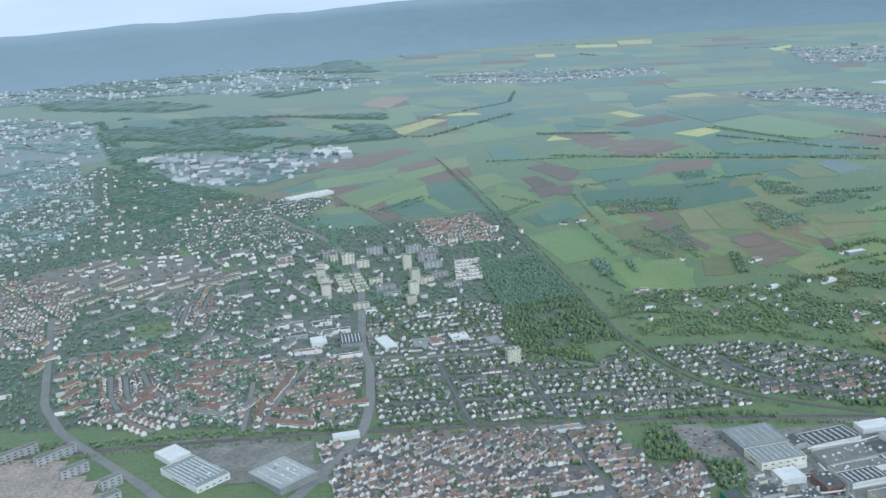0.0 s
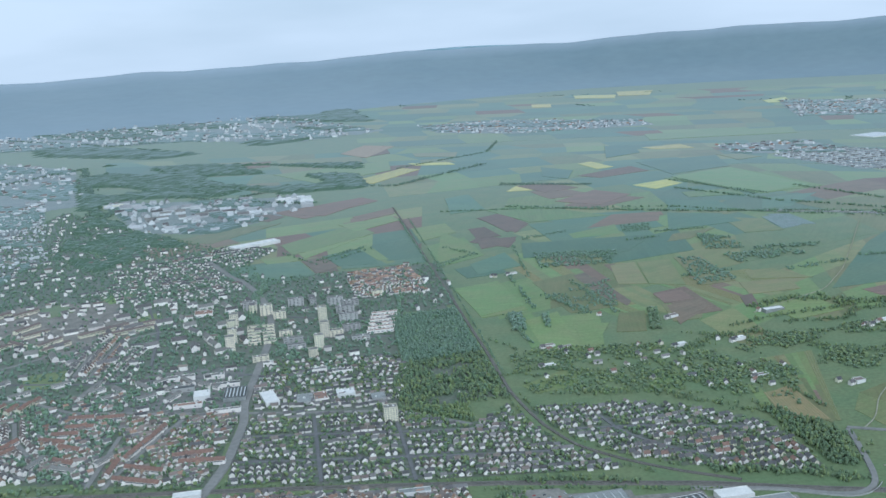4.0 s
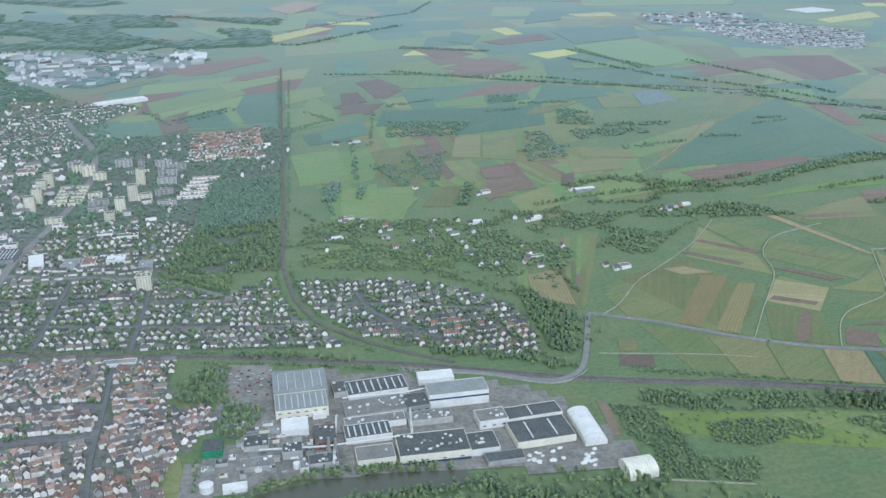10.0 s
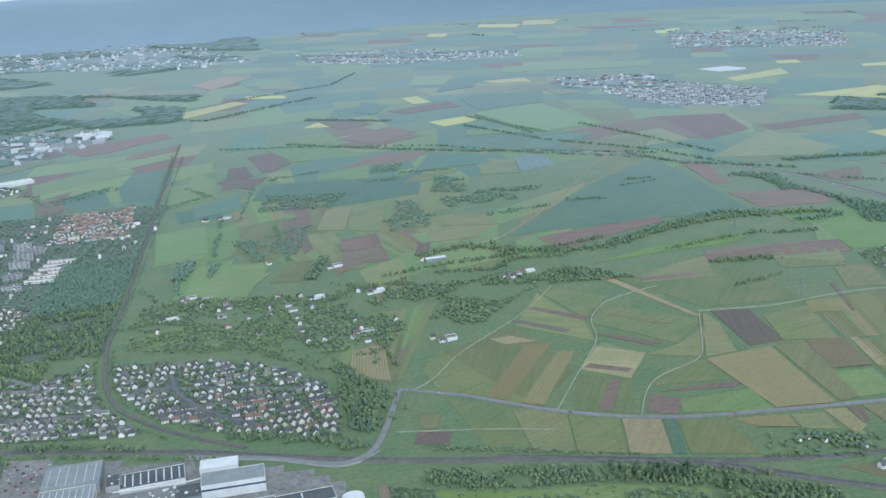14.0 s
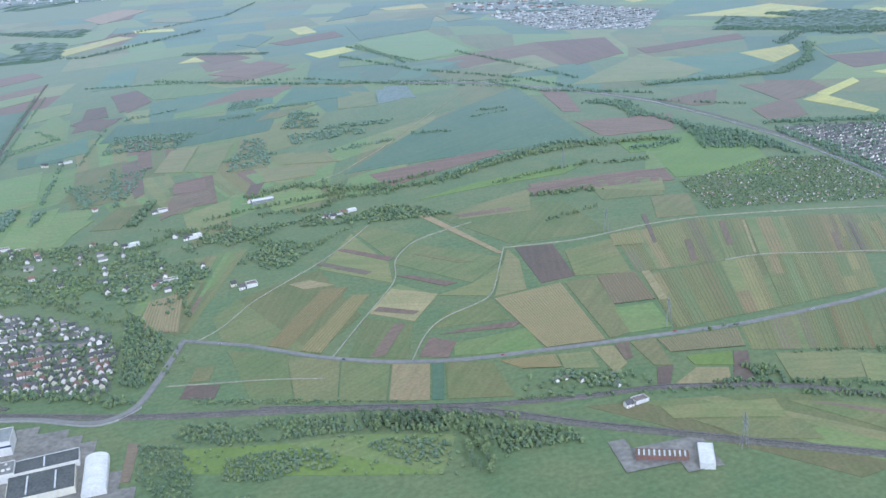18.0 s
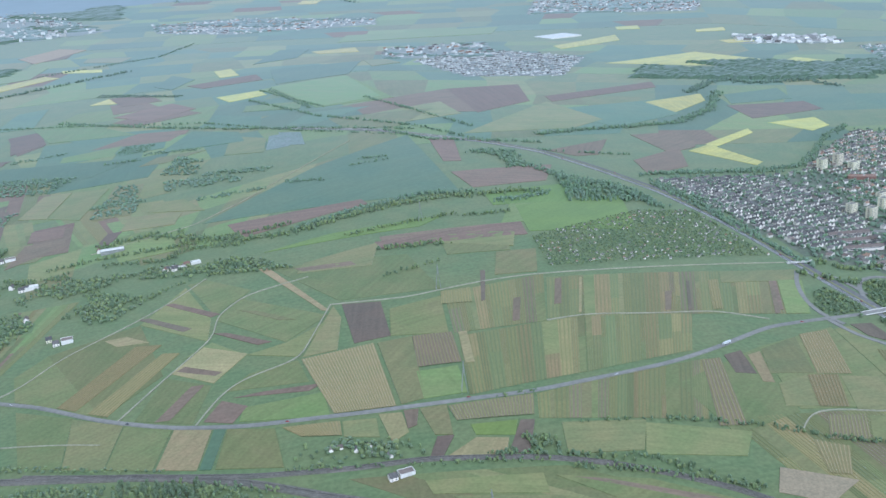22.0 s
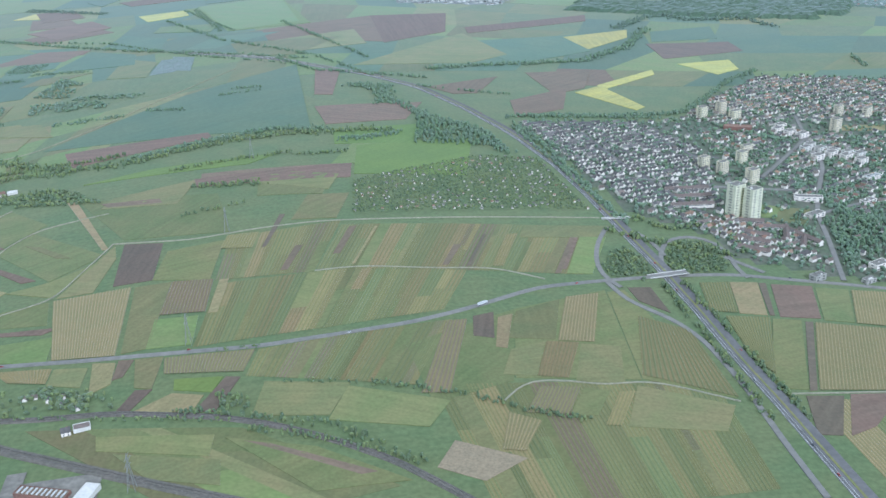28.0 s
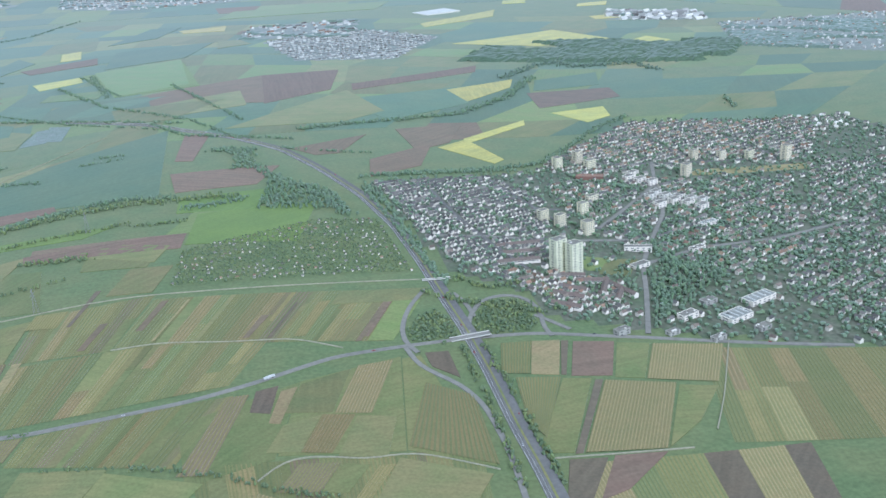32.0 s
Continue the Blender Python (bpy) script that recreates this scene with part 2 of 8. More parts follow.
mat("roof_gravel", (0.25, 0.24, 0.205), (0.2, 0.192, 0.168), 18, fine=2, rough=0.9, amount=0.25)
mat("window_dark", (0.04, 0.05, 0.06), (0.06, 0.07, 0.08), 8, fine=2, rough=0.15, spec=0.5)
mat("skylight", (0.64, 0.645, 0.60), (0.56, 0.57, 0.54), 8, fine=2, rough=0.3)
mat("brick_red", (0.27, 0.15, 0.115), (0.23, 0.14, 0.11), 12, fine=1.5, amount=0.25)
mat("blue_trim", (0.04, 0.075, 0.15), None, 10, rough=0.5)
mat("green_cladding", (0.06, 0.26, 0.13), None, 10, rough=0.5)
mat("bark", (0.10, 0.075, 0.05), (0.07, 0.055, 0.04), 3, fine=0.6, amount=0.3)
mat("car_white", (0.8, 0.8, 0.8), None, 3, rough=0.3, amount=0.02, spec=0.5)
mat("car_dark", (0.05, 0.055, 0.07), None, 3, rough=0.3, amount=0.02, spec=0.5)
mat("car_red", (0.45, 0.04, 0.03), None, 3, rough=0.3, amount=0.02, spec=0.5)
mat("tyre", (0.02, 0.02, 0.02), None, 2, rough=0.9)
mat("paint_white", (0.75, 0.75, 0.72), None, 10, rough=0.7)
mat("rubble", (0.42, 0.34, 0.27), (0.33, 0.28, 0.23), 30, fine=5, amount=0.3)
mat("wall_white", (0.84, 0.79, 0.69), (0.75, 0.705, 0.615), 30, fine=5, random_by="island", amount=0.1, tone=0.22)
# far house walls: duller than the white ones, haze put into the tone
mat("wall_hazed", (0.64, 0.64, 0.59), (0.55, 0.56, 0.53), 60, fine=8, random_by="island", amount=0.1, tone=0.3)
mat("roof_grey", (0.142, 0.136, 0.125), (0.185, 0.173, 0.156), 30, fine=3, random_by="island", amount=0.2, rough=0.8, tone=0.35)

# far roofs, paled in the base colour to imitate haze
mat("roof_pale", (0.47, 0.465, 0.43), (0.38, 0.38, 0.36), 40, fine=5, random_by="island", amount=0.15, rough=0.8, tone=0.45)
mat("roof_slate", (0.105, 0.105, 0.1), (0.135, 0.13, 0.122), 30, fine=3, random_by="island", amount=0.2, rough=0.75, tone=0.3)
mat("roof_terra", (0.33, 0.225, 0.165), (0.29, 0.21, 0.16), 40, fine=3, random_by="island", amount=0.25, rough=0.8, tone=0.3)
mat("town_paving", (0.19, 0.178, 0.155), (0.165, 0.168, 0.135), 22, fine=6, sheen=HAZE_SHEEN, amount=0.25)
mat("roof_red", (0.29, 0.192, 0.13), (0.25, 0.175, 0.125), 40, fine=3, random_by="island", amount=0.25, rough=0.8, tone=0.35)
mat("roof_brown", (0.225, 0.182, 0.148), (0.2, 0.172, 0.142), 40, fine=3, random_by="island", amount=0.2, rough=0.8, tone=0.3)


# ---- the lie of the land ----
HILLS = [(x, y) for y in (900, 1800, 2900, 4300) for x in (0, 900, 1800, 2700)]
RISE = (38.4, -50.1, 29.3, -56.5, 0.8, -42.5, 65.4, -41.8, -1.5, -9.0, 42.7, -14.4, -14.2, 9.6, 39.0, -17.4)
RIVER = -27.4


def ter(x, y):
    """Height of the ground in metres."""
    x, y = np.asarray(x, float), np.asarray(y, float)
    z = np.zeros(np.broadcast(x, y).shape)
    for (a, b), r in zip(HILLS, RISE):
        z = z + r * np.exp(-((x - a) ** 2 + (y - b) ** 2) / (2 * (520 + 0.14 * b) ** 2))
    # the flat valley floor along the river
    m = np.clip((1060 - y) / 110, 0, 1) * np.clip((1300 - x) / 300, 0, 1)
    m = m * m * (3 - 2 * m)
    return z * (1 - m) + RIVER * m


def mesh_of(name, verts, faces, mats, index=None, smooth=False):
    me = bpy.data.meshes.new(name)
    me.from_pydata((np.asarray(verts, float) * K).tolist(), [], faces if isinstance(faces, list) else np.asarray(faces).tolist())
    for m in mats:
        me.materials.append(MATS[m])
    if index is not None:
        me.polygons.foreach_set("material_index", np.asarray(index, np.int32))
    if smooth:
        me.polygons.foreach_set("use_smooth", np.ones(len(me.polygons), bool))
    me.update()
    return me


def thing(name, verts, faces, mats, label="", category="", group="", kind="", index=None, smooth=False):
    return tagged(new(name, mesh_of(name, verts, faces, mats if isinstance(mats, (list, tuple)) else [mats], index, smooth)), label, category, group, kind)


def grid_faces(nx, ny, base=0):
    i = np.arange(nx * ny).reshape(ny, nx) + base
    return np.stack([i[:-1, :-1], i[:-1, 1:], i[1:, 1:], i[1:, :-1]], -1).reshape(-1, 4)


def patch(a, b, c, d, up, step=42.0):
    """A four-cornered sheet laid on the ground, with its edges turned down."""
    a, b, c, d = (np.array(p, float) for p in (a, b, c, d))
    if min(a[1], b[1], c[1], d[1]) < 1120:
        step = 20.0
    nu = int(max(2, min(30, 1 + round(max(np.linalg.norm(b - a), np.linalg.norm(c - d)) / step))))
    nv = int(max(2, min(24, 1 + round(max(np.linalg.norm(d - a), np.linalg.norm(c - b)) / step))))
    u, v = np.meshgrid(np.linspace(0, 1, nu), np.linspace(0, 1, nv))
    u, v = u[..., None], v[..., None]
    p = (a * (1 - u) + b * u) * (1 - v) + (d * (1 - u) + c * u) * v
    z = ter(p[..., 0], p[..., 1]) + up
    verts = np.concatenate([p, z[..., None]], -1).reshape(-1, 3)
    faces = grid_faces(nu, nv).tolist()
    i = np.arange(nu * nv).reshape(nv, nu)
    rim = list(i[0]) + list(i[1:, -1]) + list(i[-1, -2::-1]) + list(i[-2:0:-1, 0])
    low = verts[rim] - (0, 0, up + 0.5)
    n = len(verts)
    for k in range(len(rim)):
        k2 = (k + 1) % len(rim)
        faces.append([int(rim[k2]), int(rim[k]), n + k, n + k2])
    return np.concatenate([verts, low]), faces


LOOKS = {
    "meadow": ("green meadow of short grass", "meadow"), "grass_lush": ("vivid green field of lush grass", "field"), "grass_bright": ("bright green field of young grass", "field"),
    "wheat_green": ("blue-green field of young wheat", "field"), "crop_green": ("green strip of low crops", "field"),
    "crop_olive": ("olive green strip of sparse crops", "field"), "stubble": ("straw-coloured dry field strip", "field"),
    "soil_brown": ("bare reddish brown ploughed field", "field"), "soil_dark": ("dark bare ploughed field strip", "field"),
    "soil_pale": ("pale bare sandy field", "field"), "rapeseed": ("yellow field of rapeseed in bloom", "field"),
    "plastic_cover": ("field under pale plastic sheeting", "field"), "vine_soil": ("vineyard with rows of young vines", "vineyard"),
}


def field(kind, a, b, c, d, layer=1):
    dist = math.hypot(a[0] - 1000, a[1])
    up = (0.2 + 0.13 * layer) * max(1.0, dist / 4000)
    v, f = patch(a, b, c, d, up)
    name = "vineyard" if kind == "vine_soil" else "field"
    return thing(name, v, f, kind, *LOOKS[kind], "fields", "structure" if layer == 0 else "thing")


def ribbon(pts, width, up, step=14.0):
    """A smooth band along a polyline, laid on the ground; returns verts, faces and the centre line."""
    p = np.array(pts, float)
    t = np.r_[0, np.cumsum(np.linalg.norm(np.diff(p, axis=0), axis=1))]
    n = max(3, int(t[-1] / step))
    s = np.linspace(0, t[-1], n)
    c = np.stack([np.interp(s, t, p[:, k]) for k in (0, 1)], 1)
    for _ in range(4):
        c[1:-1] = 0.25 * c[:-2] + 0.5 * c[1:-1] + 0.25 * c[2:]
    d = np.gradient(c, axis=0)
    d /= np.linalg.norm(d, axis=1)[:, None]
    side = np.stack([-d[:, 1], d[:, 0]], 1)
    rows = [c + side * width * k for k in (-0.5, 0.5)]
    z = ter(c[:, 0], c[:, 1]) + up
    top = [np.c_[r, z] for r in rows]
    foot = [np.c_[c + side * (width * k), z - up - 0.4] for k in (-0.58, 0.58)]
    verts = np.concatenate([foot[0], top[0], top[1], foot[1]])
    i = np.arange(n - 1)
    faces = [[int(k * n + j), int(k * n + j + 1), int((k + 1) * n + j + 1), int((k + 1) * n + j)] for k in range(3) for j in i]
    faces = [f[::-1] for f in faces]
    return verts, faces, c


def inside(poly, x, y):
    p = np.array(poly, float)
    q = np.roll(p, -1, 0)
    hit = np.zeros(np.shape(x), bool)
    for (x1, y1), (x2, y2) in zip(p, q):
        if y1 != y2:
            hit ^= ((y1 > y) != (y2 > y)) & (x < (x2 - x1) * (y - y1) / (y2 - y1) + x1)
    return hit


CLEAR = []


def scatter(poly, gap, angle, rng, jitter=0.3, gap2=None):
    """Places on a turned, loosened grid inside an outline."""
    p = np.array(poly, float)
    mid, r = p.mean(0), np.abs(p - p.mean(0)).max() * 1.5
    u, v = np.meshgrid(np.arange(-r, r, gap), np.arange(-r, r, gap2 or gap))
    u, v = u.ravel() + rng.uniform(-jitter, jitter, u.size) * gap, v.ravel() + rng.uniform(-jitter, jitter, u.size) * (gap2 or gap)
    ca, sa = math.cos(radians(angle)), math.sin(radians(angle))
    x, y = mid[0] + ca * u - sa * v, mid[1] + sa * u + ca * v
    k = inside(poly, x, y)
    x, y = x[k], y[k]
    free = off_roads(x, y)
    return np.stack([x[free], y[free]], 1)


def off_roads(x, y, margin=4.5):
    """True for the places that keep clear of roads and rails."""
    free = np.ones(len(x), bool)
    for c, wide in CLEAR:
        near = (x > c[:, 0].min() - 20) & (x < c[:, 0].max() + 20) & (y > c[:, 1].min() - 20) & (y < c[:, 1].max() + 20)
        if near.any():
            d2 = (x[near, None] - c[:, 0]) ** 2 + (y[near, None] - c[:, 1]) ** 2
            free[np.flatnonzero(near)[d2.min(1) < (wide / 2 + margin) ** 2]] = False
    return free


def street_rows(poly, rng, angle, lot, period, street, bend=6.0, cross=110.0, yards=0.0, jitter=0.12):
    """House plots on both sides of parallel, gently bent streets: places, headings and back-yard marks, then the streets' centre lines."""
    p = np.array(poly, float)
    mid, r = p.mean(0), np.abs(p - p.mean(0)).max() * 1.45
    ca, sa = math.cos(radians(angle)), math.sin(radians(angle))
    wave, phase = 95.0, rng.uniform(0, 6.28)
    out, lines = [], []

    def turned(u, v):
        return np.stack([mid[0] + ca * u - sa * v, mid[1] + sa * u + ca * v], -1)

    for v0 in np.arange(-r, r, period):
        shift = rng.uniform(-0.06, 0.06) * period
        lean = rng.uniform(0, 1) < 0.5
        curve = lambda u: v0 + shift + bend * np.sin(u / wave + phase + v0 / 260)
        u = np.arange(-r, r, 18.0)
        lines.append(turned(u, curve(u)))
        for side in (-1, 1):
            rows = [(street / 2 + 4.6, 0)] + ([(street / 2 + 12.0, 1)] if yards else [])
            for off, back in rows:
                u = np.arange(-r, r, lot) + rng.uniform(0, lot)
                u = u + rng.uniform(-jitter, jitter, len(u)) * lot
                if back:
                    u = u[rng.random(len(u)) < yards]
                if cross:
                    u = u[np.abs((u + v0 * 0.15) % cross - cross / 2) > 5.5]
                off_u = off + rng.normal(0, 0.7 + 1.2 * back, len(u))
                head = angle + np.degrees(np.arctan(bend / wave * np.cos(u / wave + phase + v0 / 260))) + rng.normal(0, 2.0, len(u))
                head = head + 90 * ((rng.random(len(u)) < (0.42 if yards else 0.18)) ^ (lean and not yards))
                out.append(np.c_[turned(u, curve(u) + side * off_u), head, np.full(len(u), back)])
    if cross:
        for u0 in np.arange(-r, r, cross):
            v = np.arange(-r, r, 18.0)
            lines.append(turned(u0 + cross / 2 - v * 0.15, v))
    q = np.concatenate(out)
    ok = inside(poly, q[:, 0], q[:, 1])
    q = q[ok]
    q = q[off_roads(q[:, 0], q[:, 1])]
    return q, lines


# ---- ground: one sheet from the river to the hills ----
def ground_sheet():
    xs = np.concatenate([np.linspace(-15000, -1500, 20)[:-1], np.arange(-1500, 950, 50), np.arange(950, 1350, 25), np.arange(1350, 4500, 50), np.linspace(4500, 17000, 20)])
    ys = np.concatenate([np.linspace(-14000, 300, 8)[:-1], np.arange(300, 930, 50), np.arange(930, 1080, 10), np.arange(1080, 4000, 50), np.arange(4000, 8000, 100), np.linspace(8000, 15000, 16)])
    x, y = np.meshgrid(xs, ys)
    return thing("ground", np.stack([x, y, ter(x, y)], -1).reshape(-1, 3), grid_faces(len(xs), len(ys)), "meadow",
                 "green open plain of meadows and fields", "ground", kind="structure", smooth=True)


ground_sheet()


def hills():
    ang = np.radians(np.linspace(-80, 80, 220))
    rng = np.random.default_rng(5)
    crest = np.interp(np.degrees(ang), [-80, -25, -12, -4, 6, 14, 25, 80], [400, 430, 450, 500, 525, 560, 620, 640])
    wob = sum(a * np.sin(ang * f + p) for a, f, p in ((14, 23, 1), (9, 51, 2), (5, 97, 0.5)))
    foot = np.interp(np.degrees(ang), [-80, -10, 2, 10, 80], [9200, 9400, 10400, 11200, 11400])
    prof = [(0.0, -0.02), (0.2, 0.10), (0.42, 0.28), (0.62, 0.52), (0.8, 0.76), (1.0, 1.0), (1.1, 0.9)]
    v = []
    for k, (u, h) in enumerate(prof):
        z = (crest + wob) * h + (rng.normal(0, 5, len(ang)) if 0 < k < 5 else 0)
        r = foot + (13800 - foot) * u
        v.append(np.stack([1000 + r * np.sin(ang), r * np.cos(ang), z - 2], 1))
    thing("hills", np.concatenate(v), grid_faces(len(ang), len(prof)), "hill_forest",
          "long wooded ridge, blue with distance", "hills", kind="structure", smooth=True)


hills()


def far_range():
    """A second, higher chain of hills seen over the ridge."""
    ang = np.radians(np.linspace(-60, 60, 160))
    z = 470 + 45 * np.sin(ang * 9 + 1.2) + 22 * np.sin(ang * 23) + 60 * np.clip(np.degrees(ang) / 30, -1, 1)
    v = [np.stack([1000 + r * np.sin(ang), r * np.cos(ang), h], 1) for r, h in ((14350, 0 * z), (14420, z), (14480, z * 0.9))]
    thing("far_hills", np.concatenate(v), grid_faces(len(ang), 3), "far_hill", "chain of distant hills, pale blue with haze in the colour", "hills", kind="structure", smooth=True)


far_range()


# ---- roads, tracks and railways ----
def road(name, pts, width, m, label, category, up=1.0):
    v, f, c = ribbon(pts, width, up)
    if width >= 6:
        fine = np.concatenate([c[:-1] + (c[1:] - c[:-1]) * s for s in (0, 0.33, 0.67)])
        CLEAR.append((fine, width))
    return thing(name, v, f, m, label, category, "", "structure")


ROAD_MAIN = [(1004, 1401), (1099, 1347), (1198, 1266), (1293, 1208), (1385, 1175), (1537, 1151), (1646, 1141), (1755, 1134), (1873, 1149),
             (1957, 1165), (2034, 1194), (2148, 1251), (2250, 1268), (2359, 1282), (2456, 1284), (2620, 1242), (2900, 1150)]
MOTORWAY = [(1500, 2900), (1780, 2714), (1884, 2601), (2016, 2473), (2124, 2331), (2204, 2143), (2271, 1948), (2313, 1757), (2332, 1586),
            (2344, 1419), (2354, 1297), (2358, 1174), (2358, 1026), (2361, 937), (2359, 700)]
RAIL_A = [(-600, 1370), (58, 1344), (299, 1335), (448, 1325), (588, 1304), (727, 1279), (950, 1201), (1115, 1152), (1270, 1102), (1391, 1043),
          (1488, 975), (1568, 928), (1650, 880), (1716, 845), (2000, 700)]
RAIL_B = [(1115, 1160), (1391, 1056), (1509, 1029), (1589, 1022), (1717, 985), (1784, 954), (1843, 916), (1899, 872), (1939, 828), (2050, 700)]
RAIL_C = [(389, 3699), (405, 3465), (449, 2722), (500, 1935), (510, 1700), (522, 1625), (538, 1539), (574, 1443), (634, 1378), (699, 1327), (780, 1278)]
road("road", ROAD_MAIN, 6.8, "concrete_road", "grey two-lane country road through vineyards", "road", 1.6)
LINK = [(1004, 1395), (988, 1330), (972, 1270), (958, 1225), (938, 1203), (908, 1196), (866, 1216), (821, 1240), (700, 1268)]
road("road", LINK, 8.4, "concrete_road", "grey road bending down to the factory", "road", 1.7)
road("motorway", MOTORWAY, 23, "asphalt", "dark grey dual carriageway motorway in a cutting", "road", 1.2)
road("road", [(-216, 3012), (-128, 2796), (-78, 2706), (-23, 2557), (20, 2373), (37, 2187), (20, 1723), (30, 1629), (21, 1446), (3, 1338), (-32, 1256), (-64, 1200), (-110, 1120)], 15, "concrete_road", "straight grey town avenue", "road", 1.6)
road("road", [(-640, 2100), (-574, 1815), (-517, 1574), (-455, 1441), (-382, 1341), (-299, 1232), (-200, 1080)], 14, "concrete_road", "grey town road curving past houses", "road", 1.6)
for line, wide in ((RAIL_A, 13), (RAIL_B, 9), (RAIL_C, 6)):
    road("railway", line, wide, "ballast", "brown ballasted railway line", "railway", 1.3)
for line in ([(2163, 1276), (2097, 1317), (2001, 1323), (1901, 1343), (1834, 1337)],
             [(1525, 1509), (1645, 1489), (1759, 1510), (1847, 1519), (1991, 1512), (2316, 1501)],
             [(1525, 1509), (1491, 1412), (1465, 1337), (1380, 1306), (1352, 1272), (1322, 1202)],
             [(1499, 1644), (1438, 1627), (1388, 1610), (1344, 1545), (1340, 1469), (1303, 1403), (1270, 1350), (1216, 1253)],
             [(1322, 1721), (1272, 1650), (1226, 1597), (1157, 1536), (1108, 1493), (1060, 1414), (1024, 1388)],
             [(2035, 967), (2070, 1009), (2116, 1005), (2167, 986), (2209, 998), (2241, 985), (2312, 943)],
             [(2380, 955), (2464, 952), (2556, 948)], [(2734, 1215), (2651, 1061), (2603, 983)],
             [(1678, 2618), (1524, 2368), (1401, 2177), (1291, 2048), (1196, 2014), (1091, 1970)]):
    road("track", line, 1.7, "gravel_track", "pale gravel farm track", "track", 1.5)
# town streets
for line in ([(-518, 1833), (-413, 1837), (-290, 1734), (-185, 1715), (-81, 1691), (21, 1676), (144, 1661), (300, 1645), (420, 1560)],
             [(-432, 1687), (-408, 1573), (-365, 1467), (-310, 1410)], [(-404, 1680), (-384, 1580), (-342, 1484), (-276, 1435)], [(-380, 1703), (-351, 1611), (-304, 1535)],
             [(-313, 1951), (-312, 2111), (-308, 2221)], [(-348, 1961), (-351, 2122), (-332, 2251)], [(-173, 1596), (-174, 1481), (-175, 1381)],
             [(-150, 1375), (-133, 1473), (-105, 1581), (-80, 1661)], [(-556, 2019), (-429, 2144), (-325, 2203), (-228, 2269)]):
    road("street", line, 8, "concrete_road", "grey town street between terraces", "street", 1.4)
road("street", [(294, 1316), (311, 1174), (325, 1043), (337, 956), (366, 884)], 6, "asphalt", "straight dark street through the old town", "street", 1.5)
road("street", [(-40, 1290), (60, 1240), (160, 1190), (310, 1174)], 7, "asphalt", "old town street between houses", "street", 1.5)
road("street", [(20, 880), (90, 1000), (180, 1080), (318, 1100)], 7, "asphalt", "old town street between houses", "street", 1.5)
for line in ([(2622, 1254), (2684, 1414), (2715, 1507), (2780, 1620), (2856, 1743), (2908, 1913), (2960, 2060)], [(2700, 1690), (2742, 1733), (2853, 1849), (2908, 1913)], [(2360, 1700), (2480, 1680), (2600, 1640), (2742, 1620)],
             [(2715, 1507), (2850, 1560), (3000, 1560), (3200, 1600)]):
    road("street", line, 8, "concrete_road", "grey suburban street between houses", "street", 1.4)
for line in ([(150, 1640), (160, 1500), (170, 1360)], [(290, 1640), (300, 1500), (310, 1350)], [(30, 1560), (200, 1550), (420, 1540)], [(25, 1450), (260, 1440), (530, 1430)],
             [(640, 1560), (660, 1480), (720, 1400), (800, 1340)], [(590, 1510), (700, 1500), (860, 1450)], [(-560, 1960), (-420, 1930), (-280, 1900), (20, 1900)], [(-200, 2000), (-230, 2250), (-300, 2500)],
             [(44, 2331), (150, 2280), (300, 2240)], [(40, 2150), (180, 2120), (310, 2100)], [(2420, 1960), (2440, 1800), (2470, 1660), (2510, 1520)], [(2560, 2010), (2600, 1850), (2640, 1700)],
             [(2380, 1860), (2520, 1830), (2660, 1800)], [(2760, 2100), (2900, 2060), (3100, 2020), (3300, 1990)], [(3000, 2300), (3040, 2150), (3080, 2020)], [(3200, 2250), (3230, 2100), (3250, 1990)]):
    road("street", line, 6, "asphalt", "narrow grey residential street", "street", 1.4)


# ---- houses in the mass: walls and gabled roofs ----
def house_block(places, rng, angle, w, d, h, pitch=0.8, turn=90, loose=5, shrink=None):
    """Arrays for many gabled houses: walls with gables, and roofs with eaves, each roof an island of its own."""
    n = len(places)
    wx, dy, hh = rng.uniform(*w, n), rng.uniform(*d, n), rng.uniform(*h, n)
    a = np.radians(angle + rng.normal(0, loose, n) + turn * rng.integers(0, 2, n))
    if shrink is not None:
        wx, dy, hh = wx * shrink, dy * shrink, hh * shrink
    gz = ter(places[:, 0], places[:, 1]) - 1.0
    top = hh + 1.0
    ridge = top + dy * 0.5 * pitch
    sx, sy = wx / 2, dy / 2
    Z = np.zeros(n)
    wall = np.stack([np.stack(q, -1) for q in ((-sx, -sy, Z), (sx, -sy, Z), (sx, sy, Z), (-sx, sy, Z),
                                               (-sx, -sy, top), (sx, -sy, top), (sx, sy, top), (-sx, sy, top), (-sx, Z, ridge), (sx, Z, ridge))], 1)
    ex, ey, ez = sx + 0.5, sy + 0.6, top - 0.6 * pitch
    rt = ridge + 0.25
    roof = np.stack([np.stack(q, -1) for q in ((-ex, -ey, ez), (ex, -ey, ez), (ex, Z, rt), (-ex, Z, rt), (ex, ey, ez), (-ex, ey, ez))], 1)
    ca, sa = np.cos(a)[:, None], np.sin(a)[:, None]

    def put(p):
        q = p.copy()
        q[..., 0] = ca * p[..., 0] - sa * p[..., 1] + places[:, :1]
        q[..., 1] = sa * p[..., 0] + ca * p[..., 1] + places[:, 1:]
        q[..., 2] += gz[:, None]
        return q

    wf = [[0, 1, 5, 4], [2, 3, 7, 6], [3, 0, 4, 8, 7], [1, 2, 6, 9, 5]]
    rf = [[0, 1, 2, 3], [3, 2, 4, 5]]
    return put(wall), wf, put(roof), rf


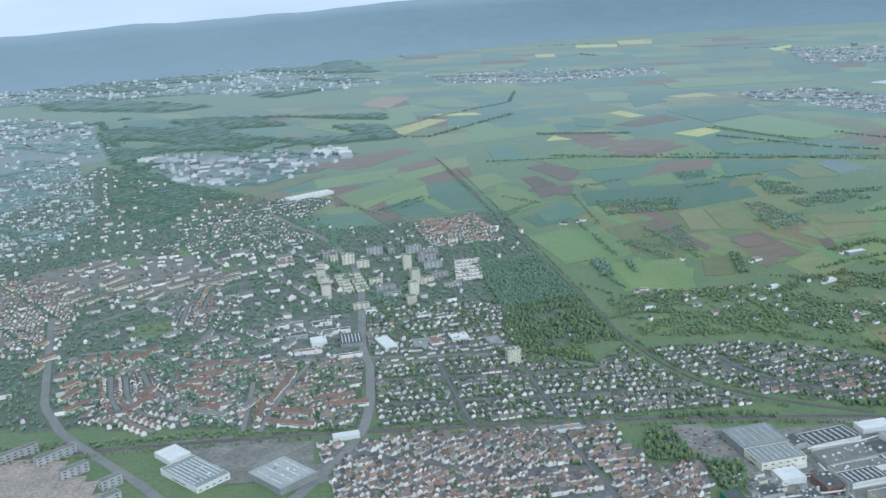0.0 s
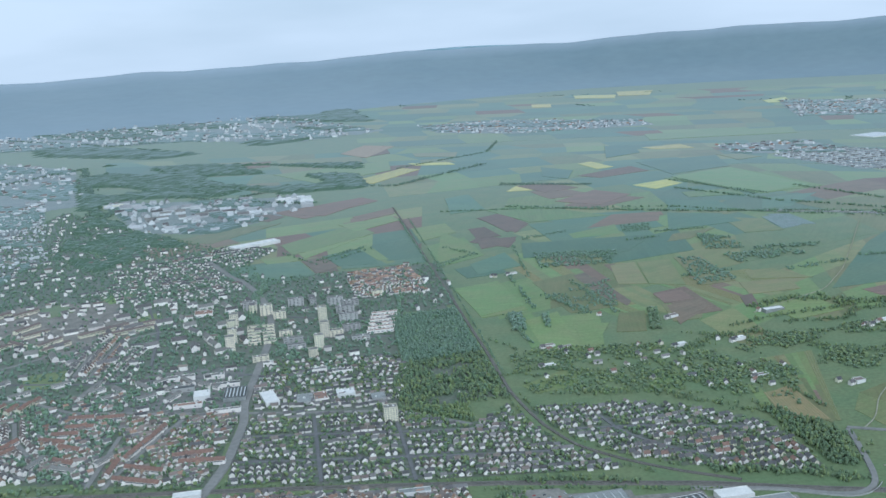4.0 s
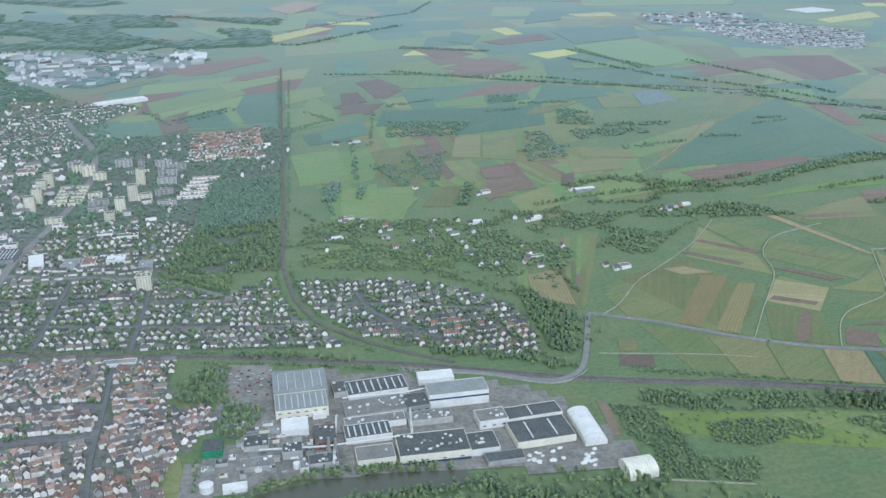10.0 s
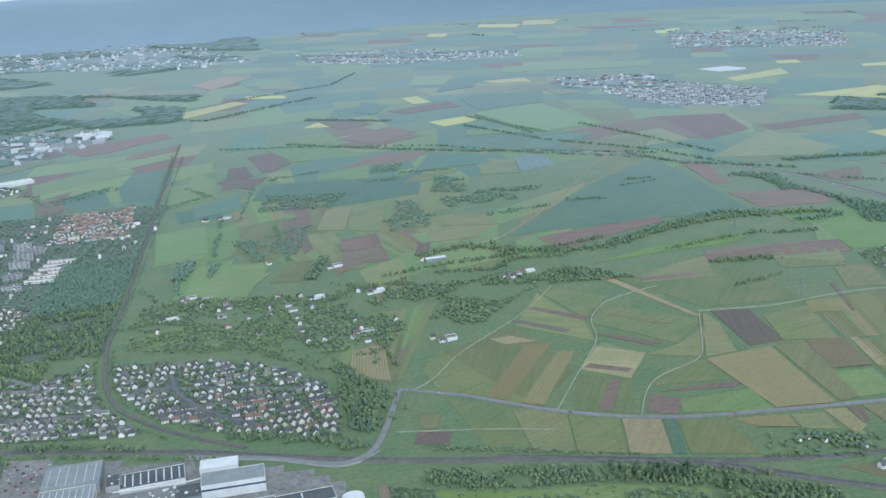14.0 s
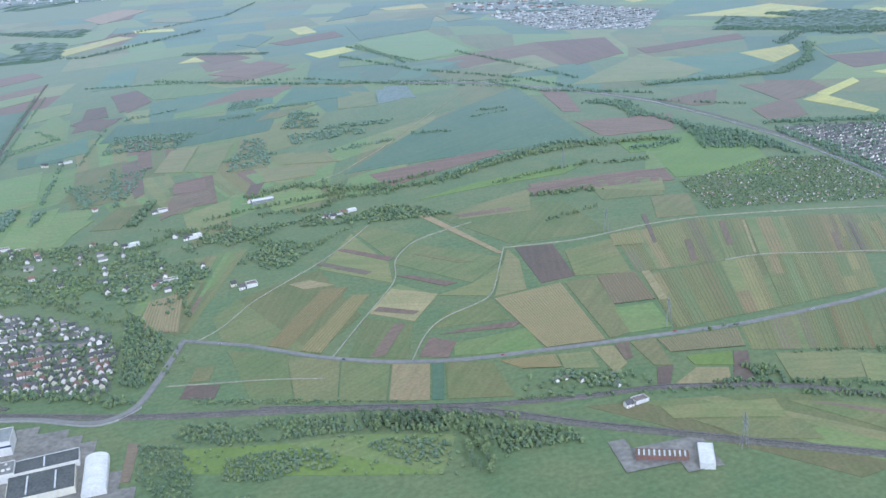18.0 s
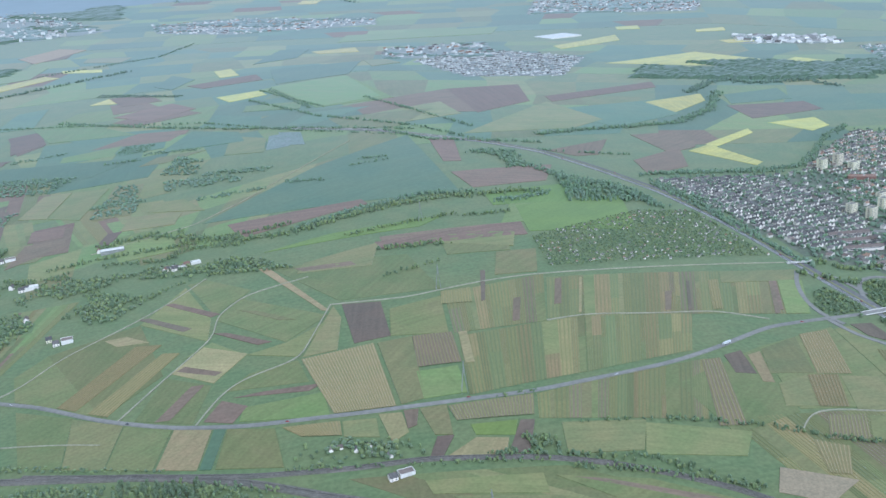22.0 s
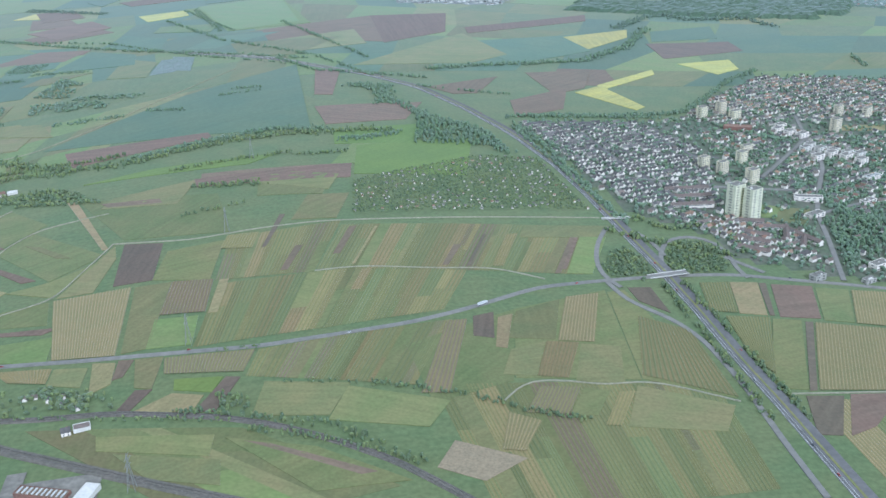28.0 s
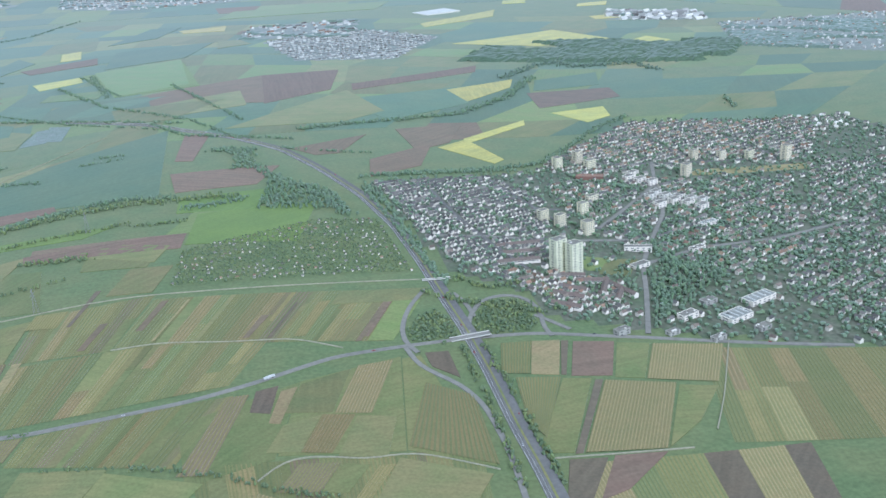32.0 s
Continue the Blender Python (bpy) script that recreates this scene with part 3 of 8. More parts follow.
def house_mass(name, poly, gap, angle, seed, w=(8, 12), d=(6.5, 8.5), h=(4.3, 6.3), roofs=("roof_grey",), label="", keep=0.9, gap2=None, jitter=0.22, clear=(), loose=5, rows=None):
    rng = np.random.default_rng(seed)
    if rows is None:
        places = scatter(poly, gap, angle, rng, jitter, gap2)
        heads, back = angle, None
        turn = 90
    else:
        places = rows[0]
        turn = 0
    pick = rng.random(len(places)) < keep
    for zone in clear:
        pick &= ~inside(zone, places[:, 0], places[:, 1])
    places = places[pick]
    if rows is not None:
        heads, back = places[:, 2], 1 - 0.38 * places[:, 3]
        places, loose = places[:, :2], 0.5
    # beyond 3300 m most roofs take the tone with painted haze
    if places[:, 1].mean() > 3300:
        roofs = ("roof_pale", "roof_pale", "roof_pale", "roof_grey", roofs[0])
    W, wf, R, rf = house_block(places, rng, heads, w, d, h, loose=loose, turn=turn, shrink=back)
    n = len(places)
    verts = np.concatenate([W.reshape(-1, 3), R.reshape(-1, 3)])
    faces = [[i * 10 + k for k in f] for i in range(n) for f in wf] + [[n * 10 + i * 6 + k for k in f] for i in range(n) for f in rf]
    kind = np.repeat(rng.integers(1, len(roofs) + 1, n), len(rf))
    index = np.r_[np.zeros(n * len(wf), int), kind]
    # walls change to their hazed tone at the same distance
    thing(name, verts, faces, ["wall_white" if places[:, 1].mean() < 3300 else "wall_hazed", *roofs], label, "houses", kind="stuff", index=index)
    return places


# ---- trees in the mass ----
def blob(seed, sub=1):
    bm = bmesh.new()
    bmesh.ops.create_icosphere(bm, subdivisions=sub, radius=1)
    rng = np.random.default_rng(seed)
    v = np.array([q.co for q in bm.verts])
    f = np.array([[q.index for q in t.verts] for t in bm.faces])
    bm.free()
    v *= rng.uniform(0.7, 1.25, (len(v), 1))
    return v, f


def clump(seed, n=4):
    """A crown of a few overlapping lumps with an uneven outline."""
    rng = np.random.default_rng(seed)
    V, F = [], []
    for k in range(n):
        v, f = blob(seed * 10 + k, 1)
        th = 6.28 * (k + rng.uniform(0, 0.7)) / n
        at = (0.48 * math.cos(th), 0.48 * math.sin(th), rng.uniform(-0.35, 0.4)) if k else (0, 0, 0.35)
        V.append(v * rng.uniform(0.5, 0.72) * (1, 1, 1.1) + at)
        F.append(f + 12 * k)
    return np.concatenate(V), np.concatenate(F)


BLOBS = [clump(s + 1) for s in range(3)]
SMALL = [blob(s + 9, 1) for s in range(3)]


def tree_mass(name, poly, gap, seed, size=(2.6, 5.8), height=(6, 14), mats=("forest", "forest_light"), label="", keep=1.0, small=False, share=0.3, places=None, patchy=0.0, clear=()):
    rng = np.random.default_rng(seed)
    if poly is not None and not small and size[0] > 2:
        gap, size = gap * 0.72, (size[0] * 0.7, size[1] * 0.74)
    p = scatter(poly, gap, rng.uniform(0, 90), rng, 0.5) if places is None else np.array(places, float)
    p = p[rng.random(len(p)) < keep]
    for zone in clear:
        p = p[~inside(zone, p[:, 0], p[:, 1]) | (rng.random(len(p)) < 0.12)]
    if patchy:
        # thickets and clearings
        q = np.sin(p[:, 0] / 21.0 + seed) + np.sin(p[:, 1] / 27.0 + 2 * seed) + np.sin((p[:, 0] + p[:, 1]) / 13.0) + np.sin((p[:, 0] - 1.6 * p[:, 1]) / 17.0) + rng.normal(0, 0.5, len(p))
        p = p[q < np.quantile(q, patchy)]
    # distant trees take the greens that have haze coloured in
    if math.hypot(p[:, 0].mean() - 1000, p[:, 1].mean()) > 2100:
        mats = ("wood_hazed", "wood_hazed_light") if math.hypot(p[:, 0].mean() - 1000, p[:, 1].mean()) < 3700 else ("wood_far", "wood_hazed")
    V, F, I, base = [], [], [], 0
    shapes = SMALL if small else BLOBS
    for k in range(3):
        q = p[k::3]
        if not len(q):
            continue
        bv, bf = shapes[k]
        n = len(q)
        r, h = rng.uniform(*size, n), rng.uniform(*height, n)
        a = rng.uniform(0, 6.28, n)
        ca, sa = np.cos(a)[:, None], np.sin(a)[:, None]
        x = (ca * bv[:, 0] - sa * bv[:, 1]) * r[:, None] + q[:, :1]
        y = (sa * bv[:, 0] + ca * bv[:, 1]) * r[:, None] + q[:, 1:]
        z = (bv[:, 2] * 0.5 + 0.48) * h[:, None] + ter(q[:, 0], q[:, 1])[:, None]
        V.append(np.stack([x, y, z], -1).reshape(-1, 3))
        F.append((bf[None] + (np.arange(n) * len(bv))[:, None, None] + base).reshape(-1, 3))
        I.append(np.repeat((rng.random(n) < share).astype(int) if len(mats) > 1 else np.zeros(n, int), len(bf)))
        base += n * len(bv)
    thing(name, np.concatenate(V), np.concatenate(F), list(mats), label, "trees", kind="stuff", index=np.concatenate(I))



def canopy(name, poly, step, h, m, seed, label, keep=1.0):
    """A closed wood far off: one uneven sheet of crowns that falls to the ground round its ragged edge."""
    rng = np.random.default_rng(seed)
    p = np.array(poly, float)
    (x0, y0), (x1, y1) = p.min(0), p.max(0)
    xs, ys = np.arange(x0, x1 + step, step), np.arange(y0, y1 + step, step)
    x, y = np.meshgrid(xs, ys)
    x = x + rng.uniform(-0.4, 0.4, x.shape) * step
    y = y + rng.uniform(-0.4, 0.4, y.shape) * step
    f = grid_faces(len(xs), len(ys))
    mid = np.stack([x, y], -1).reshape(-1, 2)[f].mean(1)
    patchy = np.sin(mid[:, 0] / (step * 5.0) + seed) + np.sin(mid[:, 1] / (step * 7.0) + 2 * seed) + np.sin((mid[:, 0] + mid[:, 1]) / (step * 3.1))
    f = f[inside(poly, mid[:, 0], mid[:, 1]) & (patchy < np.quantile(patchy, keep))]
    used = np.bincount(f.ravel(), minlength=x.size)
    z = ter(x, y).ravel() + np.where(used == 4, h * rng.uniform(0.6, 1.25, x.size), -0.5)
    return thing(name, np.c_[x.ravel(), y.ravel(), z], f, m, label, "trees", kind="stuff")


def part(name, verts, faces, m, parent, label="", index=None, smooth=False):
    ob = new(name, mesh_of(name, verts, faces, m if isinstance(m, (list, tuple)) else [m], index, smooth))
    ob.parent = parent
    return tagged(ob, label)


# ---- fields ----
VINE = {"y": ("vine_soil", "vine_post"), "b": ("vine_earth", "vine_olive"), "g": ("vine_olive", "vine_leaf"),
        "l": ("vine_green", "vine_leaf"), "o": ("vine_olive", "vine_green"), "t": ("vine_tan", "vine_olive"), "e": ("vine_earth", "vine_green")}


def vineyard(look_, a, b, c, d, gap=4.4, up=0.9):
    """A vineyard parcel with its rows of vines as low ridges; the rows run from edge ab to edge dc."""
    soil, vine = VINE[look_]
    A, B, C, D = (np.array(p, float) for p in (a, b, c, d))
    top = up + (0.3 if up < 0.5 else 0.45)
    n = max(3, int(np.linalg.norm(B - A) / gap))
    m = max(2, int(max(np.linalg.norm(D - A), np.linalg.norm(C - B)) / (16 if min(A[1], B[1], C[1], D[1]) < 1120 else 40)) + 1)
    prof = [(0, -0.4), (0, up)]
    for k in range(n):
        prof += [((k + 0.5 + o) / n, h) for o, h in ((-0.21, up), (-0.13, top), (0.13, top), (0.21, up))]
    prof += [(1, up), (1, -0.4)]
    u, h = (np.array(q)[None, :, None] for q in zip(*prof))
    w = np.linspace(0, 1, m)[:, None, None]
    P = (A * (1 - u) + B * u) * (1 - w) + (D * (1 - u) + C * u) * w
    V = np.c_[P.reshape(-1, 2), (ter(P[..., 0], P[..., 1]) + h[..., 0]).ravel()]
    F = grid_faces(len(prof), m)
    row = np.array([0, 0] + [1, 1, 1, 0] * n + [0])
    index = np.tile(row, m - 1)
    label = {"y": "vineyard with straw-coloured rows of young vines", "b": "vineyard of bare brown soil with pale rows",
             "g": "vineyard with green leafy rows of vines", "l": "green vineyard parcel with leafy rows", "o": "olive green vineyard parcel with grassy rows",
             "t": "straw-coloured vineyard parcel with olive rows", "e": "brown earth vineyard parcel with green rows"}[look_]
    return thing("vineyard", V, F, [soil, vine], label, "vineyard", "vineyards", index=index)


def strips(a, b, c, d, n, kinds, seed, layer=1, split=0.4):
    """Narrow parcels side by side between two lines, of uneven width; some are split across."""
    rng = np.random.default_rng(seed)
    A, B, C, D = (np.array(p, float) for p in (a, b, c, d))
    cut = np.r_[0, np.cumsum(rng.uniform(0.4, 1.6, n))]
    cut /= cut[-1]
    for u, v in zip(cut[:-1], cut[1:]):
        p0, p1, q0, q1 = A + (B - A) * u, A + (B - A) * v, D + (C - D) * u, D + (C - D) * v
        marks = [0, 1] if rng.random() > split else [0, rng.uniform(0.35, 0.65), 1]
        for s, e in zip(marks[:-1], marks[1:]):
            k = kinds[rng.integers(len(kinds))]
            quad = [tuple(np.round(w, 1)) for w in (p0 + (q0 - p0) * s, p1 + (q1 - p1) * s, p1 + (q1 - p1) * e, p0 + (q0 - p0) * e)]
            if k.startswith("vine_") and len(k) == 6:
                vineyard(k[-1], *quad, gap=5.0, up=0.25)
            else:
                field(k, *quad, layer)


def mosaic(a, b, c, d, nu, nv, kinds, seed, layer=0, hedge=0.2):
    """A patchwork of fields between four corners, with loosened boundaries."""
    rng = np.random.default_rng(seed)
    A, B, C, D = (np.array(p, float) for p in (a, b, c, d))
    U, W = np.meshgrid(np.linspace(0, 1, nu + 1), np.linspace(0, 1, nv + 1))
    U[:, 1:-1] += rng.uniform(-0.3, 0.3, U[:, 1:-1].shape) / nu
    W[1:-1] += rng.uniform(-0.25, 0.25, (nv - 1, 1)) / nv
    P = (A * (1 - U[..., None]) + B * U[..., None]) * (1 - W[..., None]) + (D * (1 - U[..., None]) + C * U[..., None]) * W[..., None]
    hedges = []
    for j in range(nv):
        for i in range(nu):
            field(kinds[rng.integers(len(kinds))], *(tuple(np.round(q, 0)) for q in (P[j, i], P[j, i + 1], P[j + 1, i + 1], P[j + 1, i])), layer)
            if rng.random() < hedge:
                e0, e1 = (P[j, i], P[j, i + 1]) if rng.random() < 0.6 else (P[j, i], P[j + 1, i])
                far = max(1.0, np.linalg.norm(e0) / 2600)
                k = max(3, int(np.linalg.norm(e1 - e0) / (8 * far)))
                hedges.append(e0 + (e1 - e0) * rng.uniform(0.05, 0.95, (k, 1)) + rng.normal(0, 4 * far, (k, 2)))
    if hedges:
        spots = np.concatenate(hedges)
        far = max(1.0, np.linalg.norm(spots.mean(0)) / 2600)
        tree_mass("hedge", None, 8, seed + 500, size=(1.8 * far, 4 * far), height=(4, 10), small=True, share=0.3, places=spots, label="uneven green hedges along field edges")


FAR_KINDS = ["wheat_green"] * 7 + ["crop_green"] * 4 + ["grass_bright"] * 3 + ["meadow"] * 2 + ["soil_brown"]
mosaic((620, 3900), (1900, 3950), (1800, 2500), (560, 2150), 7, 6, ["crop_green", "grass_bright", "wheat_green", "meadow"], 1, hedge=0.0)
mosaic((1900, 3950), (2900, 3450), (2400, 2500), (1800, 2500), 5, 5, FAR_KINDS, 2, hedge=0.0)
mosaic((2900, 3450), (4200, 2900), (3500, 2300), (2450, 2350), 6, 5, FAR_KINDS, 3, hedge=0.0)
mosaic((300, 6000), (2100, 5100), (1900, 3980), (390, 3950), 8, 6, FAR_KINDS, 4, hedge=0.0)
mosaic((2100, 5100), (4300, 4000), (3600, 3100), (1900, 3980), 11, 6, FAR_KINDS, 5, hedge=0.0)
mosaic((200, 11000), (5500, 9000), (3900, 5000), (300, 6100), 16, 13, FAR_KINDS, 6, hedge=0.06)
mosaic((5500, 9000), (8000, 6500), (5000, 3000), (3900, 5000), 9, 9, FAR_KINDS, 7, hedge=0.06)
mosaic((500, 3650), (-300, 3450), (-150, 2750), (430, 2800), 4, 4, ["wheat_green", "crop_green", "grass_bright", "soil_brown"], 8, hedge=0.0)
mosaic((300, 5900), (-1300, 6300), (-900, 4600), (300, 4300), 7, 5, ["wheat_green", "crop_green", "crop_olive", "meadow"], 9, hedge=0.06)
mosaic((960, 2060), (1650, 2450), (1480, 1960), (1000, 1780), 8, 3, ["crop_green", "grass_bright", "crop_olive", "meadow"], 10, hedge=0.0)
GREENS = ["vine_l"] * 4 + ["vine_o"] * 3 + ["crop_green", "vine_g", "vine_t"]
SLOPE = ["vine_l"] * 4 + ["vine_o"] * 4 + ["vine_t"] * 2 + ["vine_e"] * 2 + ["crop_green", "crop_olive", "soil_brown"]
strips((1960, 1010), (2300, 990), (2280, 780), (1990, 760), 18, SLOPE, 20)
strips((2400, 940), (2700, 930), (2640, 700), (2400, 700), 7, ["soil_dark", "vine_o", "vine_l", "vine_y"], 21)
strips((2680, 1200), (2950, 1130), (2900, 900), (2610, 950), 9, ["vine_l", "vine_o", "vine_y", "vine_t"], 22)
strips((1500, 1010), (1740, 960), (1900, 830), (1720, 790), 5, ["crop_green", "crop_olive", "grass_bright"], 23)
strips((947, 1723), (1103, 1726), (1008, 1426), (949, 1451), 11, ["crop_green", "crop_olive", "vine_l", "vine_o", "crop_green", "soil_brown", "grass_bright"], 41, split=0.5)
strips((730, 2296), (923, 2276), (974, 2048), (823, 2057), 9, ["crop_green", "crop_olive", "vine_l", "vine_o", "crop_green", "soil_brown", "grass_bright"], 43, split=0.5)
strips((961, 2298), (1211, 2281), (1251, 2077), (1057, 2038), 11, ["crop_green", "crop_olive", "vine_l", "vine_o", "crop_green", "soil_brown", "grass_bright"], 44, split=0.5)
strips((633, 2747), (939, 2678), (958, 2346), (709, 2350), 9, ["crop_green", "crop_olive", "vine_l", "vine_o", "crop_green", "soil_brown", "grass_bright"], 45, split=0.5)
field("soil_brown", (2249, 1424), (2256, 1423), (2204, 1307), (2198, 1307), 4.54)
field("grass_bright", (2258, 1423), (2302, 1422), (2239, 1290), (2201, 1293), 4.81)
field("soil_brown", (1632, 1764), (1921, 1789), (1914, 1716), (1641, 1722), 4.9)
field("crop_green", (1750, 1742), (1878, 1726), (1860, 1641), (1747, 1652), 4.0)
field("wheat_green", (1307, 2046), (1853, 2022), (1836, 2624), (1569, 2373), 4.09)
field("soil_brown", (1358, 2010), (1641, 2046), (1651, 2009), (1387, 1910), 4.18)
field("soil_brown", (1883, 2561), (1945, 2525), (1913, 2284), (1871, 2294), 4.27)
field("soil_brown", (1867, 2189), (2112, 2195), (2057, 2060), (1886, 2044), 4.36)
field("grass_lush", (1939, 1892), (2177, 1924), (2126, 1705), (1921, 1730), 4.45)
field("grass_lush", (1898, 1999), (2087, 2026), (2056, 1894), (1896, 1908), 4.54)
field("rapeseed", (846, 3773), (904, 3891), (1032, 3852), (1043, 3702), 4.63)
field("rapeseed", (1306, 3608), (1461, 3669), (1484, 3550), (1354, 3471), 4.72)
field("rapeseed", (1278, 4390), (1352, 4426), (1388, 4171), (1311, 4145), 4.81)
field("rapeseed", (1733, 4886), (1957, 4948), (1952, 4727), (1763, 4762), 4.9)
field("rapeseed", (538, 5058), (739, 4946), (759, 4822), (564, 4933), 4.0)
field("soil_brown", (925, 3713), (1054, 3695), (1126, 3510), (962, 3498), 4.09)
field("soil_brown", (980, 3336), (1146, 3498), (1265, 3322), (1060, 3216), 4.18)
field("soil_brown", (1661, 3122), (2097, 3362), (2097, 2895), (1700, 2998), 4.27)
field("soil_brown", (2097, 3362), (2360, 3382), (2302, 3034), (2094, 2877), 4.36)
field("grass_lush", (1460, 3697), (1814, 3790), (1894, 3256), (1644, 3181), 4.45)
field("crop_green", (1681, 2923), (2024, 3109), (2043, 2877), (1754, 2767), 4.54)
field("rapeseed", (2843, 4502), (3271, 4814), (3206, 4582), (2838, 4367), 4.63)
field("rapeseed", (2852, 3825), (3325, 4008), (3467, 3664), (3156, 3631), 4.72)
field("rapeseed", (2651, 2936), (2889, 3036), (2849, 2916), (2677, 2758), 4.81)
field("rapeseed", (2576, 2347), (2778, 2504), (2766, 2453), (2573, 2301), 4.9)
field("rapeseed", (2498, 2280), (2581, 2341), (2632, 2155), (2602, 2127), 4.0)
field("rapeseed", (2873, 2563), (3037, 2596), (3020, 2492), (2937, 2439), 4.09)
field("rapeseed", (3595, 4320), (3749, 4322), (3741, 4193), (3588, 4214), 4.18)
field("rapeseed", (3351, 3475), (3601, 3665), (3650, 3534), (3448, 3374), 4.27)
field("rapeseed", (3404, 5159), (3533, 5161), (3482, 5005), (3365, 5027), 4.36)
field("rapeseed", (3700, 4793), (3857, 4801), (3801, 4666), (3662, 4704), 4.45)
field("soil_brown", (2375, 3110), (2833, 3312), (2802, 3198), (2368, 3007), 4.54)
field("soil_dark", (2875, 2822), (3136, 2820), (3126, 2695), (2858, 2624), 4.63)
field("soil_brown", (2144, 2335), (2339, 2434), (2256, 2270), (2197, 2263), 4.72)
field("soil_brown", (2421, 2476), (2606, 2503), (2535, 2319), (2441, 2265), 4.81)
field("soil_brown", (2320, 2204), (2490, 2320), (2430, 2136), (2304, 2068), 4.9)
field("wheat_green", (2299, 2870), (2731, 2976), (2677, 2734), (2422, 2580), 4.0)
field("wheat_green", (2951, 2997), (3177, 3054), (3123, 2869), (2903, 2845), 4.09)
field("crop_green", (1984, 2587), (2350, 3009), (2423, 2693), (2295, 2586), 4.18)
field("plastic_cover", (1496, 2838), (1559, 2808), (1560, 2637), (1516, 2657), 4.27)
field("soil_brown", (904, 2933), (1219, 3024), (1237, 2934), (980, 2859), 4.36)
field("wheat_green", (1504, 3144), (1741, 3142), (1785, 2756), (1369, 2984), 4.45)
field("soil_brown", (939, 2194), (1026, 2182), (1040, 2014), (973, 2012), 4.54)
field("soil_dark", (804, 2387), (848, 2397), (877, 2165), (859, 2135), 4.63)
field("crop_olive", (949, 1513), (991, 1571), (1014, 1489), (993, 1420), 4.81)
field("soil_dark", (1018, 1259), (1064, 1244), (1056, 1209), (1010, 1227), 4.09)
field("soil_brown", (1644, 1790), (1922, 1789), (1910, 1713), (1646, 1737), 4.27)
field("grass_lush", (1429, 1805), (1553, 1848), (1783, 1870), (1728, 1822), 4.36)
field("crop_olive", (1496, 1714), (1639, 1762), (1611, 1651), (1481, 1668), 4.45)
field("crop_olive", (1834, 1638), (1906, 1636), (1877, 1529), (1804, 1534), 4.63)
field("crop_green", (1665, 1753), (1793, 1766), (1894, 1733), (1871, 1659), 4.81)
field("soil_dark", (591, 2941), (635, 3017), (733, 2904), (695, 2812), 4.9)
field("soil_dark", (661, 3293), (719, 3317), (806, 3097), (747, 2998), 4.0)
field("soil_brown", (889, 2948), (1238, 3052), (1218, 2954), (915, 2876), 4.09)
field("soil_brown", (941, 2201), (1024, 2216), (1033, 2095), (941, 2116), 4.18)
field("crop_olive", (933, 2110), (1030, 2084), (980, 1985), (920, 1990), 4.27)
field("soil_dark", (813, 2440), (836, 2448), (849, 2202), (826, 2179), 4.36)
field("grass_bright", (499, 2421), (606, 2470), (636, 2200), (522, 2171), 4.45)
field("grass_bright", (699, 2121), (787, 2116), (743, 1906), (663, 1917), 4.54)
field("grass_bright", (599, 2167), (638, 2174), (652, 1944), (594, 1931), 4.63)
field("crop_green", (690, 2419), (808, 2458), (841, 2141), (725, 2134), 4.72)
field("grass_bright", (456, 2949), (583, 3020), (612, 2760), (471, 2678), 4.81)
field("wheat_green", (806, 3097), (1080, 3067), (991, 2822), (835, 2746), 4.9)
field("wheat_green", (908, 2685), (1196, 2772), (1157, 2519), (915, 2501), 4.0)
field("grass_bright", (928, 2849), (1052, 2895), (1038, 2753), (916, 2748), 4.09)
field("grass_bright", (430, 3243), (549, 3272), (567, 3107), (445, 3029), 4.18)
field("wheat_green", (510, 2637), (626, 2674), (644, 2539), (533, 2528), 4.27)
field("plastic_cover", (1469, 2802), (1524, 2816), (1520, 2642), (1455, 2622), 4.36)
field("soil_dark", (85, 2908), (159, 2925), (188, 2749), (119, 2746), 4.45)
field("grass_bright", (17, 3155), (223, 3409), (277, 3206), (83, 2944), 4.54)
field("wheat_green", (-86, 2808), (71, 2911), (115, 2722), (-9, 2648), 4.63)
field("wheat_green", (166, 2960), (425, 3115), (441, 2748), (198, 2766), 4.72)
field("grass_bright", (262, 2971), (285, 3002), (354, 2792), (326, 2780), 4.81)
field("grass_bright", (-57, 2992), (39, 3014), (76, 2931), (-24, 2897), 4.9)
field("soil_brown", (199, 3468), (391, 3502), (398, 3426), (225, 3389), 4.0)
field("soil_brown", (-541, 3288), (-206, 3393), (-148, 3285), (-450, 3100), 4.09)
field("grass_bright", (749, 1635), (792, 1737), (869, 1747), (810, 1635), 4.18)
field("grass_bright", (537, 1725), (657, 1811), (641, 1709), (557, 1680), 4.27)
field("grass_bright", (930, 1619), (944, 1590), (927, 1485), (911, 1500), 4.36)
vineyard("y", (940, 1571), (996, 1576), (995, 1435), (929, 1473))
field("soil_brown", (239, 5975), (455, 6170), (468, 5657), (301, 5537), 4.63)
field("crop_olive", (593, 5551), (836, 5402), (796, 5177), (595, 5355), 4.72)
field("rapeseed", (3063, 10157), (3421, 10032), (3178, 9355), (2907, 9494), 4.81)
field("rapeseed", (2562, 9965), (2934, 9695), (2787, 9203), (2472, 9504), 4.9)
field("rapeseed", (3620, 7742), (3901, 7936), (3722, 7444), (3554, 7483), 4.0)
field("rapeseed", (2567, 14071), (3002, 13970), (2805, 13173), (2481, 13323), 4.09)
field("rapeseed", (1943, 9038), (2109, 8937), (2034, 8578), (1882, 8663), 4.18)
field("grass_bright", (1986, 5665), (2854, 5579), (2728, 5237), (1902, 5287), 4.27)
